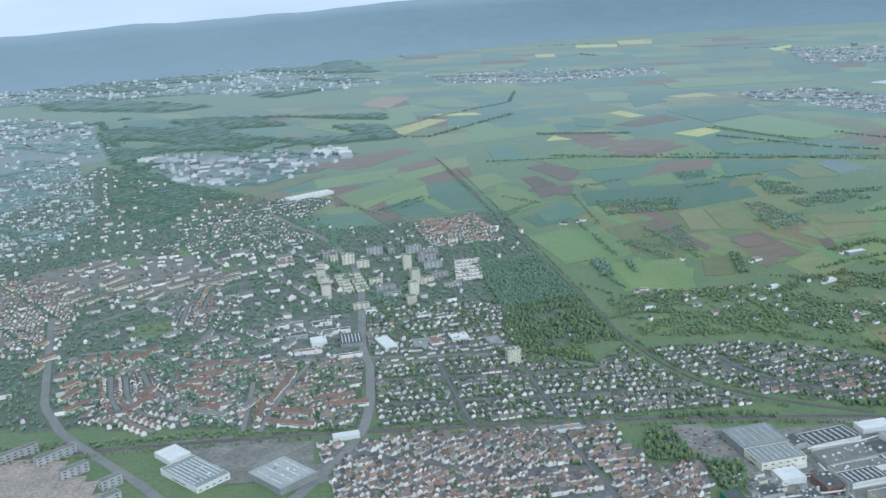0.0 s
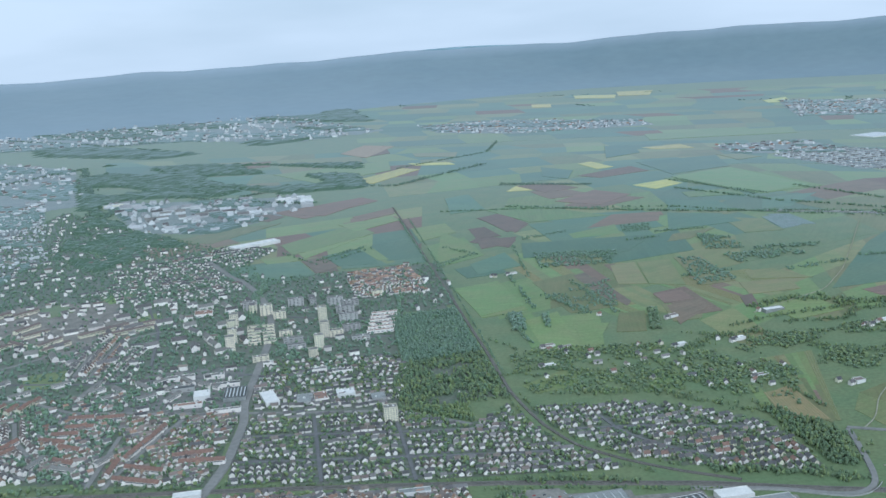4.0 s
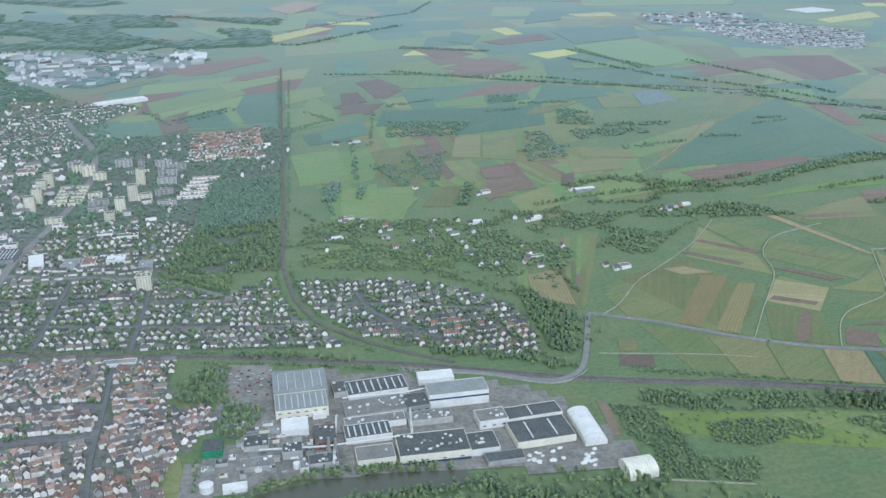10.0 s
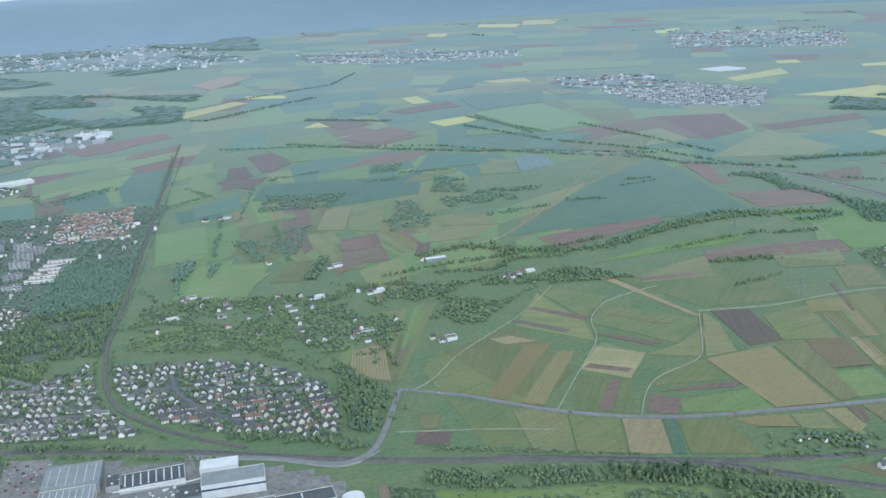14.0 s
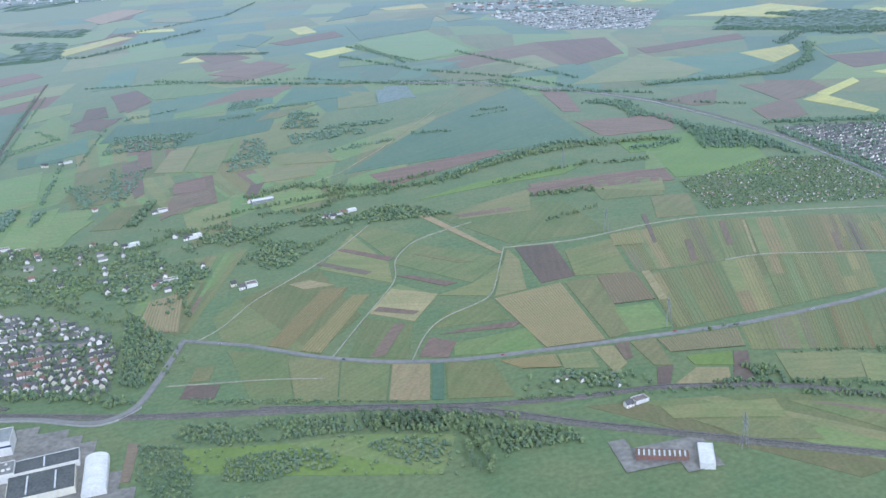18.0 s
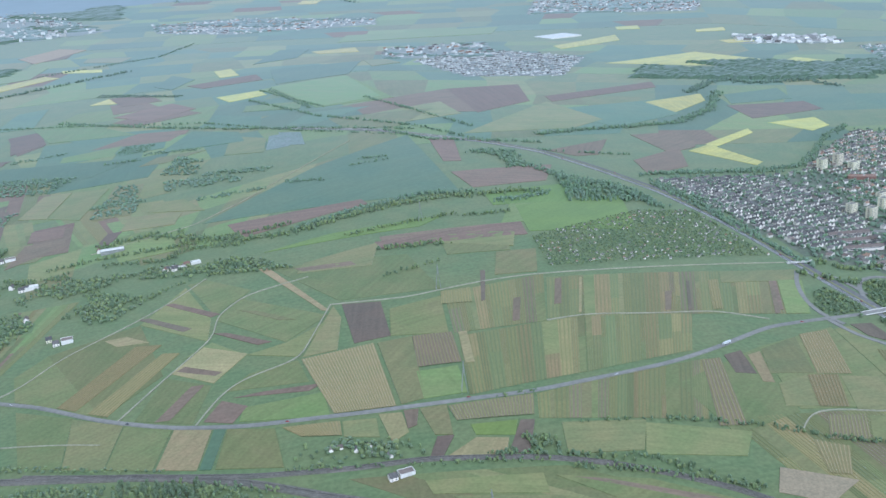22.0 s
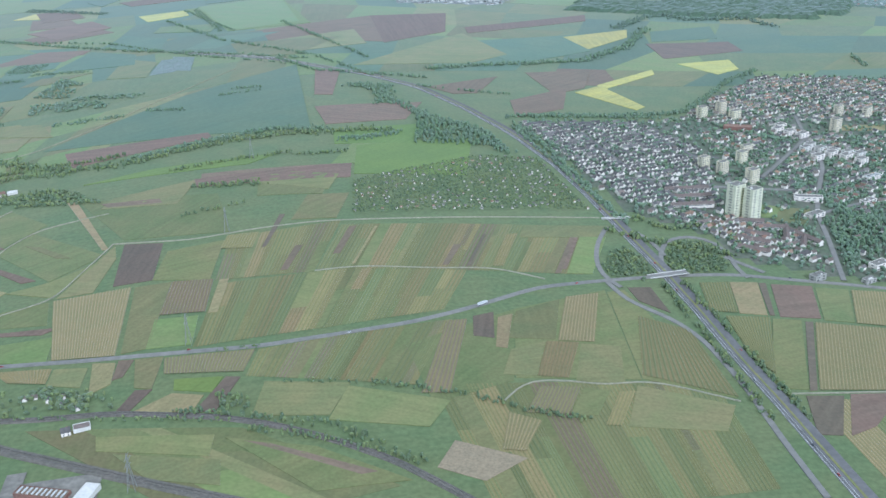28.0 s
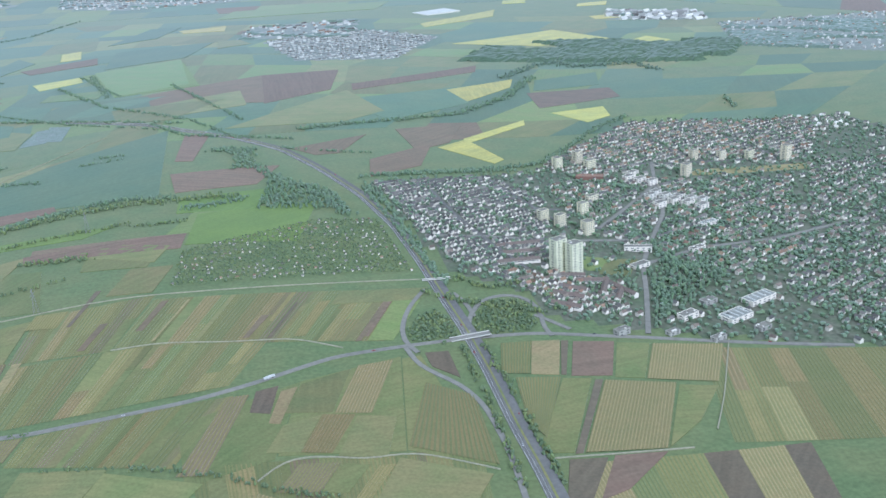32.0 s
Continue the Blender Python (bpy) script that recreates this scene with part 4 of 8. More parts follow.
field("soil_brown", (-386, 5734), (-224, 5741), (-209, 5456), (-358, 5449), 4.36)
field("soil_brown", (-85, 3843), (276, 4023), (342, 3889), (57, 3638), 4.45)
field("soil_brown", (226, 3544), (378, 3673), (372, 3552), (225, 3454), 4.54)
field("soil_dark", (-188, 3769), (-83, 3815), (-53, 3698), (-155, 3654), 4.63)
field("wheat_green", (810, 3224), (1191, 3099), (1211, 2840), (1057, 2815), 4.72)
field("grass_bright", (1179, 2992), (1336, 2969), (1319, 2774), (1175, 2822), 4.81)
field("wheat_green", (1601, 3096), (1798, 3119), (1609, 2909), (1523, 2925), 4.9)
field("grass_bright", (1955, 1964), (2089, 1993), (1966, 1790), (1881, 1786), 4.09)
field("soil_pale", (1966, 898), (2036, 857), (1985, 825), (1940, 854), 4.36)
field("crop_green", (1582, 977), (1711, 952), (1707, 914), (1586, 950), 4.63)
field("crop_green", (1723, 944), (1819, 910), (1912, 837), (1816, 835), 4.72)
field("soil_brown", (1742, 935), (1771, 924), (1880, 856), (1862, 854), 4.81)
field("crop_olive", (1605, 940), (1719, 905), (1721, 862), (1647, 887), 4.9)
vineyard("y", (2035, 944), (2068, 923), (2036, 869), (2013, 876))
vineyard("y", (940, 1564), (994, 1587), (995, 1435), (931, 1461))


field("soil_brown", (234, 3579), (392, 3693), (390, 3558), (266, 3477), 6.0)
field("soil_brown", (11, 3743), (176, 3937), (290, 3891), (129, 3657), 6.1)
field("soil_dark", (-167, 3801), (-95, 3819), (-24, 3726), (-85, 3646), 6.2)
field("grass_bright", (-5, 3179), (236, 3424), (307, 3236), (43, 3009), 6.3)
field("grass_bright", (182, 3447), (379, 3509), (400, 3416), (245, 3291), 6.4)
field("wheat_green", (138, 2957), (259, 3024), (304, 2790), (187, 2805), 6.5)
field("wheat_green", (291, 3050), (441, 3083), (431, 2816), (331, 2814), 6.6)
field("grass_bright", (249, 3019), (286, 3030), (336, 2831), (304, 2829), 6.7)
field("soil_dark", (74, 2914), (132, 2955), (185, 2806), (125, 2743), 6.8)
field("wheat_green", (-131, 2908), (68, 2917), (123, 2731), (-51, 2702), 6.9)
field("crop_green", (-428, 3409), (-219, 3565), (-29, 3593), (-247, 3307), 6.0)
field("soil_pale", (179, 5848), (329, 6264), (512, 6060), (331, 5517), 6.1)
field("grass_bright", (-163, 5076), (442, 5274), (435, 4830), (77, 4593), 6.2)
field("soil_brown", (-546, 3296), (-495, 3388), (-422, 3354), (-430, 3188), 6.3)
field("grass_bright", (-664, 3358), (-590, 3433), (-551, 3299), (-611, 3252), 6.4)
field("grass_lush", (-454, 2651), (-402, 2699), (-366, 2639), (-416, 2573), 6.5)
field("grass_bright", (-335, 2438), (-261, 2444), (-239, 2373), (-296, 2375), 6.6)
field("meadow", (-604, 2581), (-545, 2614), (-494, 2522), (-546, 2471), 6.7)
field("rapeseed", (252, 4551), (495, 4866), (577, 4758), (331, 4396), 6.8)
field("grass_bright", (712, 3416), (847, 3442), (1077, 3081), (815, 3129), 6.9)
field("soil_dark", (668, 3297), (750, 3336), (809, 3113), (724, 3017), 6.0)
field("soil_dark", (611, 3133), (667, 3137), (697, 2977), (619, 2980), 6.1)
field("soil_dark", (617, 2958), (743, 2944), (706, 2863), (614, 2834), 6.2)
field("soil_brown", (964, 2938), (1083, 3090), (1235, 3047), (1186, 2917), 6.3)
field("grass_bright", (893, 2890), (1052, 2943), (1035, 2814), (894, 2826), 6.4)
field("wheat_green", (738, 2846), (1112, 2752), (996, 2597), (712, 2671), 6.5)
field("grass_bright", (487, 2439), (605, 2468), (635, 2235), (523, 2186), 6.6)
field("wheat_green", (558, 2670), (672, 2760), (692, 2592), (567, 2555), 6.7)
field("grass_bright", (522, 3139), (583, 2953), (593, 2807), (470, 2725), 6.8)
field("soil_dark", (799, 2432), (826, 2443), (850, 2203), (829, 2178), 6.9)
field("soil_brown", (937, 2190), (1007, 2197), (1014, 2118), (943, 2117), 6.0)
field("soil_brown", (941, 2099), (1020, 2104), (1031, 2059), (926, 1966), 6.1)
field("crop_olive", (913, 2482), (979, 2480), (952, 2280), (885, 2308), 6.2)
field("crop_green", (825, 2089), (885, 2086), (849, 1956), (787, 1971), 6.3)
field("crop_green", (984, 2476), (1069, 2464), (1031, 2228), (956, 2277), 6.4)
field("crop_olive", (1084, 2475), (1061, 2207), (1146, 2203), (1153, 2460), 6.5)
field("grass_bright", (616, 2121), (698, 2158), (692, 1882), (617, 1939), 6.6)
field("grass_bright", (712, 2060), (788, 2035), (720, 1894), (699, 1891), 6.7)
field("soil_brown", (901, 3885), (1044, 3870), (1112, 3681), (974, 3646), 6.8)
field("soil_brown", (969, 3437), (1151, 3588), (1243, 3416), (1095, 3278), 6.9)
field("soil_brown", (1185, 3997), (1456, 4147), (1480, 3958), (1249, 3872), 6.0)
field("crop_green", (1650, 2963), (1979, 2995), (1833, 2751), (1687, 2772), 6.1)
field("wheat_green", (1313, 3235), (1455, 3125), (1448, 2924), (1264, 3060), 6.2)
field("grass_bright", (1410, 3348), (1595, 3328), (1580, 3196), (1398, 3241), 6.3)
field("wheat_green", (1105, 4383), (1208, 4180), (1129, 3933), (1053, 4070), 6.4)
field("wheat_green", (1592, 5093), (1736, 5045), (1652, 4650), (1448, 4517), 6.5)
field("wheat_green", (1516, 4259), (1914, 4335), (1813, 3918), (1526, 3792), 6.6)
field("crop_green", (1929, 4363), (2024, 4335), (2068, 4188), (1933, 4113), 6.7)
field("grass_bright", (1502, 3732), (1800, 3879), (1858, 3296), (1632, 3183), 6.8)
field("wheat_green", (1246, 3015), (1385, 2917), (1399, 2777), (1171, 2775), 6.9)
field("crop_green", (1164, 2722), (1297, 2732), (1191, 2643), (1123, 2643), 6.0)
field("crop_green", (1362, 2863), (1461, 2781), (1449, 2608), (1346, 2631), 6.1)
field("wheat_green", (600, 3767), (697, 3809), (713, 3440), (585, 3425), 6.2)
field("crop_green", (1193, 2266), (1259, 2258), (1309, 2143), (1182, 2196), 6.3)
field("crop_olive", (1147, 2184), (1260, 2159), (1247, 2078), (1133, 2089), 6.4)
field("soil_dark", (1109, 2088), (1139, 2092), (1122, 2016), (1093, 2013), 6.5)
field("grass_bright", (1125, 2014), (1246, 2005), (1264, 1908), (1153, 1893), 6.6)
strips((1692, 1335), (1833, 1335), (1883, 1516), (1707, 1483), 12, SLOPE, 51)
strips((1837, 1342), (2224, 1289), (2313, 1462), (1884, 1500), 26, SLOPE, 52)
strips((1673, 1150), (1837, 1167), (1894, 1339), (1696, 1323), 12, GREENS, 53)
strips((1838, 1166), (2001, 1195), (2055, 1314), (1895, 1339), 12, GREENS, 54)
strips((1741, 1067), (1938, 1014), (2007, 1167), (1756, 1127), 18, SLOPE, 56)
field("crop_green", (1047, 1457), (1086, 1515), (1195, 1276), (1064, 1376), 2.0)
field("crop_green", (1086, 1515), (1221, 1569), (1270, 1368), (1195, 1276), 2.3)
field("crop_green", (1221, 1569), (1288, 1697), (1335, 1540), (1331, 1457), 2.0)
field("crop_green", (1291, 1708), (1323, 1715), (1400, 1631), (1340, 1551), 2.3)
field("soil_dark", (1215, 1592), (1232, 1591), (1306, 1515), (1292, 1509), 4.0)
field("soil_brown", (1254, 1636), (1270, 1635), (1349, 1553), (1334, 1547), 4.1)
field("stubble", (1169, 1532), (1202, 1533), (1241, 1494), (1191, 1501), 4.2)
vineyard("t", (1220, 1487), (1261, 1476), (1156, 1310), (1128, 1331))
vineyard("t", (1264, 1443), (1290, 1433), (1202, 1276), (1174, 1296))
field("stubble", (1282, 1368), (1326, 1437), (1391, 1386), (1343, 1313), 4.4)
field("soil_brown", (1288, 1372), (1300, 1383), (1355, 1342), (1345, 1334), 4.5)
field("crop_green", (1391, 1382), (1448, 1398), (1516, 1450), (1462, 1346), 4.6)
field("crop_green", (1340, 1533), (1384, 1599), (1517, 1471), (1448, 1402), 2.0)
field("crop_green", (1338, 1449), (1385, 1388), (1325, 1443), (1298, 1410), 2.6)
field("soil_brown", (1340, 1481), (1360, 1474), (1427, 1412), (1406, 1410), 4.7)
field("crop_olive", (1381, 1551), (1407, 1538), (1468, 1476), (1442, 1484), 4.8)
field("crop_green", (1241, 1248), (1274, 1358), (1340, 1307), (1318, 1209), 2.0)
field("soil_brown", (1312, 1316), (1330, 1313), (1288, 1231), (1268, 1234), 4.9)
field("crop_green", (1358, 1281), (1393, 1321), (1462, 1333), (1473, 1263), 2.0)
field("soil_brown", (1371, 1258), (1405, 1260), (1491, 1251), (1471, 1237), 4.0)
field("grass_bright", (1384, 1225), (1490, 1225), (1492, 1158), (1378, 1191), 4.1)
field("soil_brown", (1332, 1209), (1355, 1256), (1389, 1228), (1369, 1190), 4.2)
vineyard("y", (1467, 1333), (1573, 1344), (1577, 1153), (1498, 1163))
field("crop_olive", (1529, 1502), (1537, 1453), (1520, 1344), (1470, 1341), 4.3)
field("soil_dark", (1543, 1502), (1604, 1489), (1601, 1360), (1546, 1355), 4.4)
field("crop_green", (1614, 1455), (1699, 1475), (1684, 1338), (1601, 1360), 4.5)
field("crop_olive", (1579, 1343), (1630, 1346), (1616, 1161), (1584, 1156), 4.6)
vineyard("b", (1631, 1346), (1689, 1340), (1683, 1243), (1622, 1248))
field("grass_bright", (1618, 1236), (1675, 1234), (1672, 1158), (1614, 1160), 4.7)
field("stubble", (1415, 1723), (1433, 1719), (1521, 1489), (1510, 1492), 4.8)
field("crop_green", (1438, 1714), (1679, 1681), (1706, 1506), (1540, 1520), 2.0)
field("soil_brown", (1478, 1694), (1578, 1685), (1586, 1664), (1492, 1673), 4.9)
field("crop_green", (1072, 1342), (1156, 1291), (1159, 1161), (1105, 1187), 2.0)
field("crop_olive", (1156, 1288), (1227, 1242), (1214, 1139), (1162, 1160), 4.0)
field("crop_green", (1229, 1239), (1292, 1205), (1274, 1115), (1216, 1138), 4.1)
field("stubble", (1295, 1203), (1343, 1184), (1327, 1094), (1278, 1114), 4.2)
field("wheat_green", (1346, 1183), (1361, 1178), (1344, 1089), (1330, 1094), 4.3)
field("crop_green", (1363, 1177), (1422, 1155), (1429, 1062), (1349, 1088), 4.4)
vineyard("t", (1431, 1154), (1503, 1142), (1502, 1107), (1454, 1123))
field("crop_olive", (1506, 1140), (1548, 1132), (1546, 1087), (1504, 1103), 4.5)
field("stubble", (1552, 1141), (1581, 1135), (1582, 1086), (1559, 1069), 4.6)
field("soil_brown", (1584, 1139), (1603, 1137), (1594, 1099), (1582, 1094), 4.7)
field("crop_olive", (1604, 1137), (1639, 1135), (1632, 1062), (1611, 1070), 4.8)
field("soil_dark", (1613, 1064), (1633, 1061), (1611, 1019), (1595, 1020), 4.9)
vineyard("t", (1703, 1492), (1752, 1494), (1742, 1436), (1694, 1444))
field("soil_dark", (1785, 1559), (1794, 1559), (1763, 1435), (1757, 1435), 4.0)
field("soil_brown", (1808, 1430), (1820, 1431), (1795, 1348), (1784, 1348), 4.1)
field("soil_brown", (1895, 1489), (1907, 1491), (1874, 1390), (1863, 1391), 4.2)
field("stubble", (1936, 1486), (1940, 1485), (1894, 1352), (1889, 1351), 4.3)
field("soil_brown", (2051, 1403), (2063, 1403), (2030, 1332), (2021, 1332), 4.4)
field("soil_dark", (2104, 1440), (2109, 1439), (2062, 1326), (2056, 1325), 4.5)
vineyard("t", (2141, 1437), (2160, 1439), (2111, 1322), (2095, 1323))
field("soil_brown", (2244, 1426), (2252, 1428), (2192, 1295), (2183, 1294), 4.6)
field("crop_olive", (2177, 1470), (2322, 1467), (2299, 1420), (2159, 1424), 4.7)
field("stubble", (1698, 1336), (1711, 1336), (1700, 1237), (1687, 1238), 4.8)
vineyard("b", (1640, 1131), (1751, 1127), (1738, 1078), (1643, 1093))
field("crop_olive", (1764, 1050), (1864, 1029), (1836, 966), (1750, 981), 4.2)
field("crop_green", (1861, 1023), (1974, 975), (1943, 927), (1834, 957), 4.3)
field("grass_lush", (1657, 1078), (1715, 1071), (1703, 1039), (1658, 1054), 4.4)
field("stubble", (1657, 1047), (1694, 1035), (1679, 992), (1612, 1015), 4.5)
field("soil_dark", (1718, 1070), (1735, 1066), (1709, 998), (1685, 1002), 4.6)
field("crop_green", (1940, 1107), (2097, 1188), (2056, 1009), (1954, 972), 2.0)
field("crop_green", (2097, 1188), (2241, 1238), (2211, 999), (2060, 1015), 2.0)
field("crop_green", (2242, 1231), (2270, 1238), (2311, 951), (2213, 1001), 2.0)
vineyard("y", (2178, 1219), (2229, 1229), (2181, 1092), (2134, 1099))
vineyard("g", (2263, 1159), (2321, 1117), (2314, 953), (2216, 1009))
field("soil_dark", (2277, 1244), (2312, 1245), (2313, 1166), (2280, 1203), 4.0)
field("soil_dark", (2037, 1172), (2067, 1182), (2054, 1112), (2028, 1120), 4.1)
field("stubble", (2070, 1167), (2092, 1175), (2065, 1085), (2051, 1090), 4.2)
vineyard("b", (2000, 1163), (2028, 1165), (1976, 991), (1943, 995))
field("crop_olive", (2098, 1181), (2167, 1212), (2132, 1102), (2072, 1110), 4.3)
vineyard("t", (2119, 1098), (2160, 1092), (2123, 1009), (2087, 1017))
field("crop_olive", (2069, 1082), (2117, 1097), (2086, 1017), (2046, 1024), 4.4)
field("crop_olive", (2162, 1089), (2212, 1080), (2187, 989), (2130, 1002), 4.5)
vineyard("b", (2083, 992), (2132, 989), (2102, 933), (2055, 941))
field("crop_green", (2135, 986), (2165, 978), (2134, 927), (2104, 932), 4.6)
vineyard("t", (2175, 974), (2194, 974), (2154, 905), (2137, 908))
field("crop_olive", (2201, 986), (2302, 935), (2270, 884), (2161, 902), 4.7)
vineyard("g", (2393, 1258), (2439, 1258), (2410, 1164), (2372, 1169))
field("stubble", (2440, 1258), (2483, 1256), (2450, 1154), (2412, 1162), 4.8)
field("soil_dark", (2484, 1254), (2495, 1253), (2460, 1153), (2453, 1154), 4.9)
field("soil_brown", (2501, 1249), (2562, 1240), (2523, 1141), (2466, 1149), 4.0)
field("crop_green", (2565, 1236), (2612, 1225), (2565, 1126), (2525, 1136), 4.1)
vineyard("y", (2616, 1223), (2718, 1201), (2661, 1098), (2567, 1124))
vineyard("g", (2388, 1155), (2450, 1148), (2386, 1000), (2374, 1039))
field("crop_green", (2452, 1144), (2491, 1137), (2409, 963), (2367, 969), 4.2)
field("soil_dark", (2495, 1133), (2506, 1132), (2419, 961), (2409, 960), 4.3)
vineyard("y", (2508, 1130), (2602, 1106), (2524, 953), (2422, 961))
field("crop_green", (2604, 1100), (2655, 1087), (2592, 1007), (2529, 956), 4.4)
field("soil_dark", (2398, 949), (2445, 946), (2398, 866), (2370, 870), 4.5)
field("soil_brown", (2455, 949), (2521, 946), (2447, 880), (2407, 864), 4.6)


# ---- river ----
def water_sheet(name, north, south, label, level=0.9):
    """Flat water between two banks given from west to east."""
    n = len(north)
    v = [(x, y, RIVER + level) for x, y in north] + [(x, y, RIVER + level) for x, y in south]
    thing(name, v, [[n + k, n + k + 1, k + 1, k] for k in range(n - 1)], "water", label, "river", kind="structure")


water_sheet("river", [(-5000, 500), (-400, 700), (150, 760), (363, 827), (436, 867), (505, 884), (609, 900), (717, 906), (796, 890), (873, 870), (959, 826), (1100, 770), (1500, 640), (1800, 500), (2400, 330), (6000, -600)],
            [(-5000, 360), (-400, 560), (150, 640), (363, 720), (436, 765), (505, 788), (609, 795), (717, 795), (796, 790), (873, 770), (959, 740), (1100, 680), (1500, 560), (1800, 420), (2400, 240), (6000, -700)], "calm grey-brown river under a dull sky")
water_sheet("river", [(436, 868), (447, 910), (500, 957), (547, 984), (601, 998), (680, 1001), (762, 996)],
            [(500, 884), (494, 900), (530, 922), (573, 941), (630, 950), (690, 956), (771, 970)], "narrow side channel of a calm river", 0.96)


# ---- towns: ground, streets, houses and garden trees ----
def apron(poly, m, label, up=0.35, name="town_ground"):
    """Flat ground of a quarter, laid over the meadow cell by cell."""
    p = np.array(poly, float)
    x0, y0 = p.min(0)
    x1, y1 = p.max(0)
    step = max(20.0, (x1 - x0) / 60)
    xs, ys = np.arange(x0, x1 + step, step), np.arange(y0, y1 + step, step)
    x, y = np.meshgrid(xs, ys)
    f = grid_faces(len(xs), len(ys))
    mid = np.stack([x, y], -1).reshape(-1, 2)[f].mean(1)
    f = f[inside(poly, mid[:, 0], mid[:, 1])]
    v = np.stack([x, y, ter(x, y) + up * max(1, y0 / 2500)], -1).reshape(-1, 3)
    return thing(name, v, f, m, label, "ground", kind="structure", smooth=True)


def quarter(poly, gap, gap2, angle, seed, roofs, label, keep=0.85, trees=14, m="town_ground", leaf=("forest", "forest_light"), crown=(2.0, 4.0), plan=None, **kw):
    """plan: lot, period, street, bend, cross and yards of a quarter built in street rows; without it houses stand loose."""
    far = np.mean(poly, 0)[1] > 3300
    # far quarters stand on the ground tone that has haze painted in
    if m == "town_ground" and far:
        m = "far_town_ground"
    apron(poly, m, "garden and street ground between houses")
    rows, lines = None, []
    if plan:
        rows = street_rows(poly, np.random.default_rng(seed + 7), angle, *plan)
        lines = rows[1]
    places = house_mass("houses", poly, gap, angle, seed, roofs=roofs, label=label, keep=keep, gap2=gap2, rows=rows, **kw)
    if far and trees:
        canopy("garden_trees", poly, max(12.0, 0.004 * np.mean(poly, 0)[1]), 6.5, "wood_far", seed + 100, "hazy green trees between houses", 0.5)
    elif trees and not far:
        tree_mass("garden_trees", poly, trees, seed + 100, size=crown, height=(crown[0] * 1.9, crown[1] * 2.1), mats=leaf, small=True, label="green garden trees between houses", keep=0.9, share=0.35, patchy=0.62 if m == "meadow" and trees > 6 else 0.0)
    V, F = [], []
    for k, c in enumerate(lines):
        d = np.gradient(c, axis=0)
        d /= np.linalg.norm(d, axis=1)[:, None]
        o = np.stack([-d[:, 1], d[:, 0]], 1) * 2.6
        ok = inside(poly, c[:, 0], c[:, 1])
        z = ter(c[:, 0], c[:, 1]) + 0.7 + 0.006 * k + 0.002 * (seed % 40)
        for j in range(len(c) - 1):
            if ok[j] and ok[j + 1]:
                n = len(V)
                V += [(*(c[j] - o[j]), z[j]), (*(c[j + 1] - o[j + 1]), z[j + 1]), (*(c[j + 1] + o[j + 1]), z[j + 1]), (*(c[j] + o[j]), z[j])]
                F.append([n, n + 1, n + 2, n + 3])
    if F:
        thing("street", V, F, "asphalt", "narrow grey residential streets", "street", kind="structure")
    return places


# lot, period, street, bend, cross, back yards
TIGHT = (8.2, 29.0, 6.0, 14.0, 90.0, 0.75)
GARDEN = (12.5, 42.0, 9.0, 7.0, 120.0, 0.0)
GARDEN_WIDE = (15.0, 48.0, 10.0, 8.0, 140.0, 0.0)
ROWED = (10.5, 36.0, 9.0, 5.0, 110.0, 0.0)
GREY = ("roof_grey", "roof_slate", "roof_grey", "roof_slate", "roof_brown")
MIXED = ("roof_brown", "roof_red", "roof_grey", "roof_brown")
NEAR_WHITE = [(640, 1405), (765, 1315), (909, 1280), (915, 1330), (905, 1400), (800, 1440), (700, 1450)]
NEAR_OLD = [(413, 1031), (423, 913), (344, 880), (285, 866), (285, 980), (345, 1030)]
D2 = [(40, 1640), (290, 1650), (430, 1560), (495, 1640), (505, 1352), (30, 1364)]
D3 = [(532, 1620), (705, 1604), (808, 1547), (897, 1458), (915, 1330), (909, 1280), (765, 1315), (640, 1405), (565, 1514)]
D6A = [(2310, 2020), (2560, 2030), (2640, 1840), (2560, 1560), (2480, 1560), (2400, 1545), (2365, 1665)]
D6B = [(2680, 2050), (2791, 2185), (3041, 2400), (3500, 2250), (3300, 1960), (3000, 2020), (2800, 2010)]
D6C = [(2680, 1960), (2860, 1960), (3200, 1860), (3000, 1450), (2870, 1420), (2700, 1640), (2660, 1800)]
for part_of, ang, seed in (([(60, 1314), (282, 1300), (300, 1215), (190, 1170), (40, 1150), (-60, 1310)], 30, 3), ([(40, 1150), (190, 1170), (300, 1215), (318, 1100), (180, 1060), (60, 1000)], 16, 41),
                           ([(-60, 1310), (40, 1150), (60, 1000), (180, 1060), (200, 850), (0, 833)], 38, 42), ([(180, 1060), (318, 1100), (337, 956), (366, 884), (279, 868), (200, 850)], 8, 43),
                           ([(318, 1145), (450, 1172), (460, 1125), (413, 1031), (423, 913), (366, 884), (337, 956)], 14, 44)):
    quarter(part_of, 12, 13, ang, seed, ("roof_brown", "roof_brown", "roof_red", "roof_terra", "roof_grey", "roof_slate"), "dense old town houses with brown and red roofs", 0.95, 13, m="town_paving",
            w=(6.5, 9.5), d=(6.5, 8.5), h=(4.5, 8), clear=(NEAR_OLD,), crown=(1.6, 3.2), plan=TIGHT)
quarter(D2, 16, 20, 5, 1, GREY, "white houses with dark roofs among gardens", 0.9, 8, w=(8, 11.5), d=(7, 9), h=(3.8, 5.6), plan=GARDEN)
quarter(D3, 15.5, 20, 8, 2, GREY, "white houses with dark roofs among gardens", 0.9, 8, w=(8, 11.5), d=(7, 9), h=(3.8, 5.6), clear=(NEAR_WHITE,), plan=GARDEN)
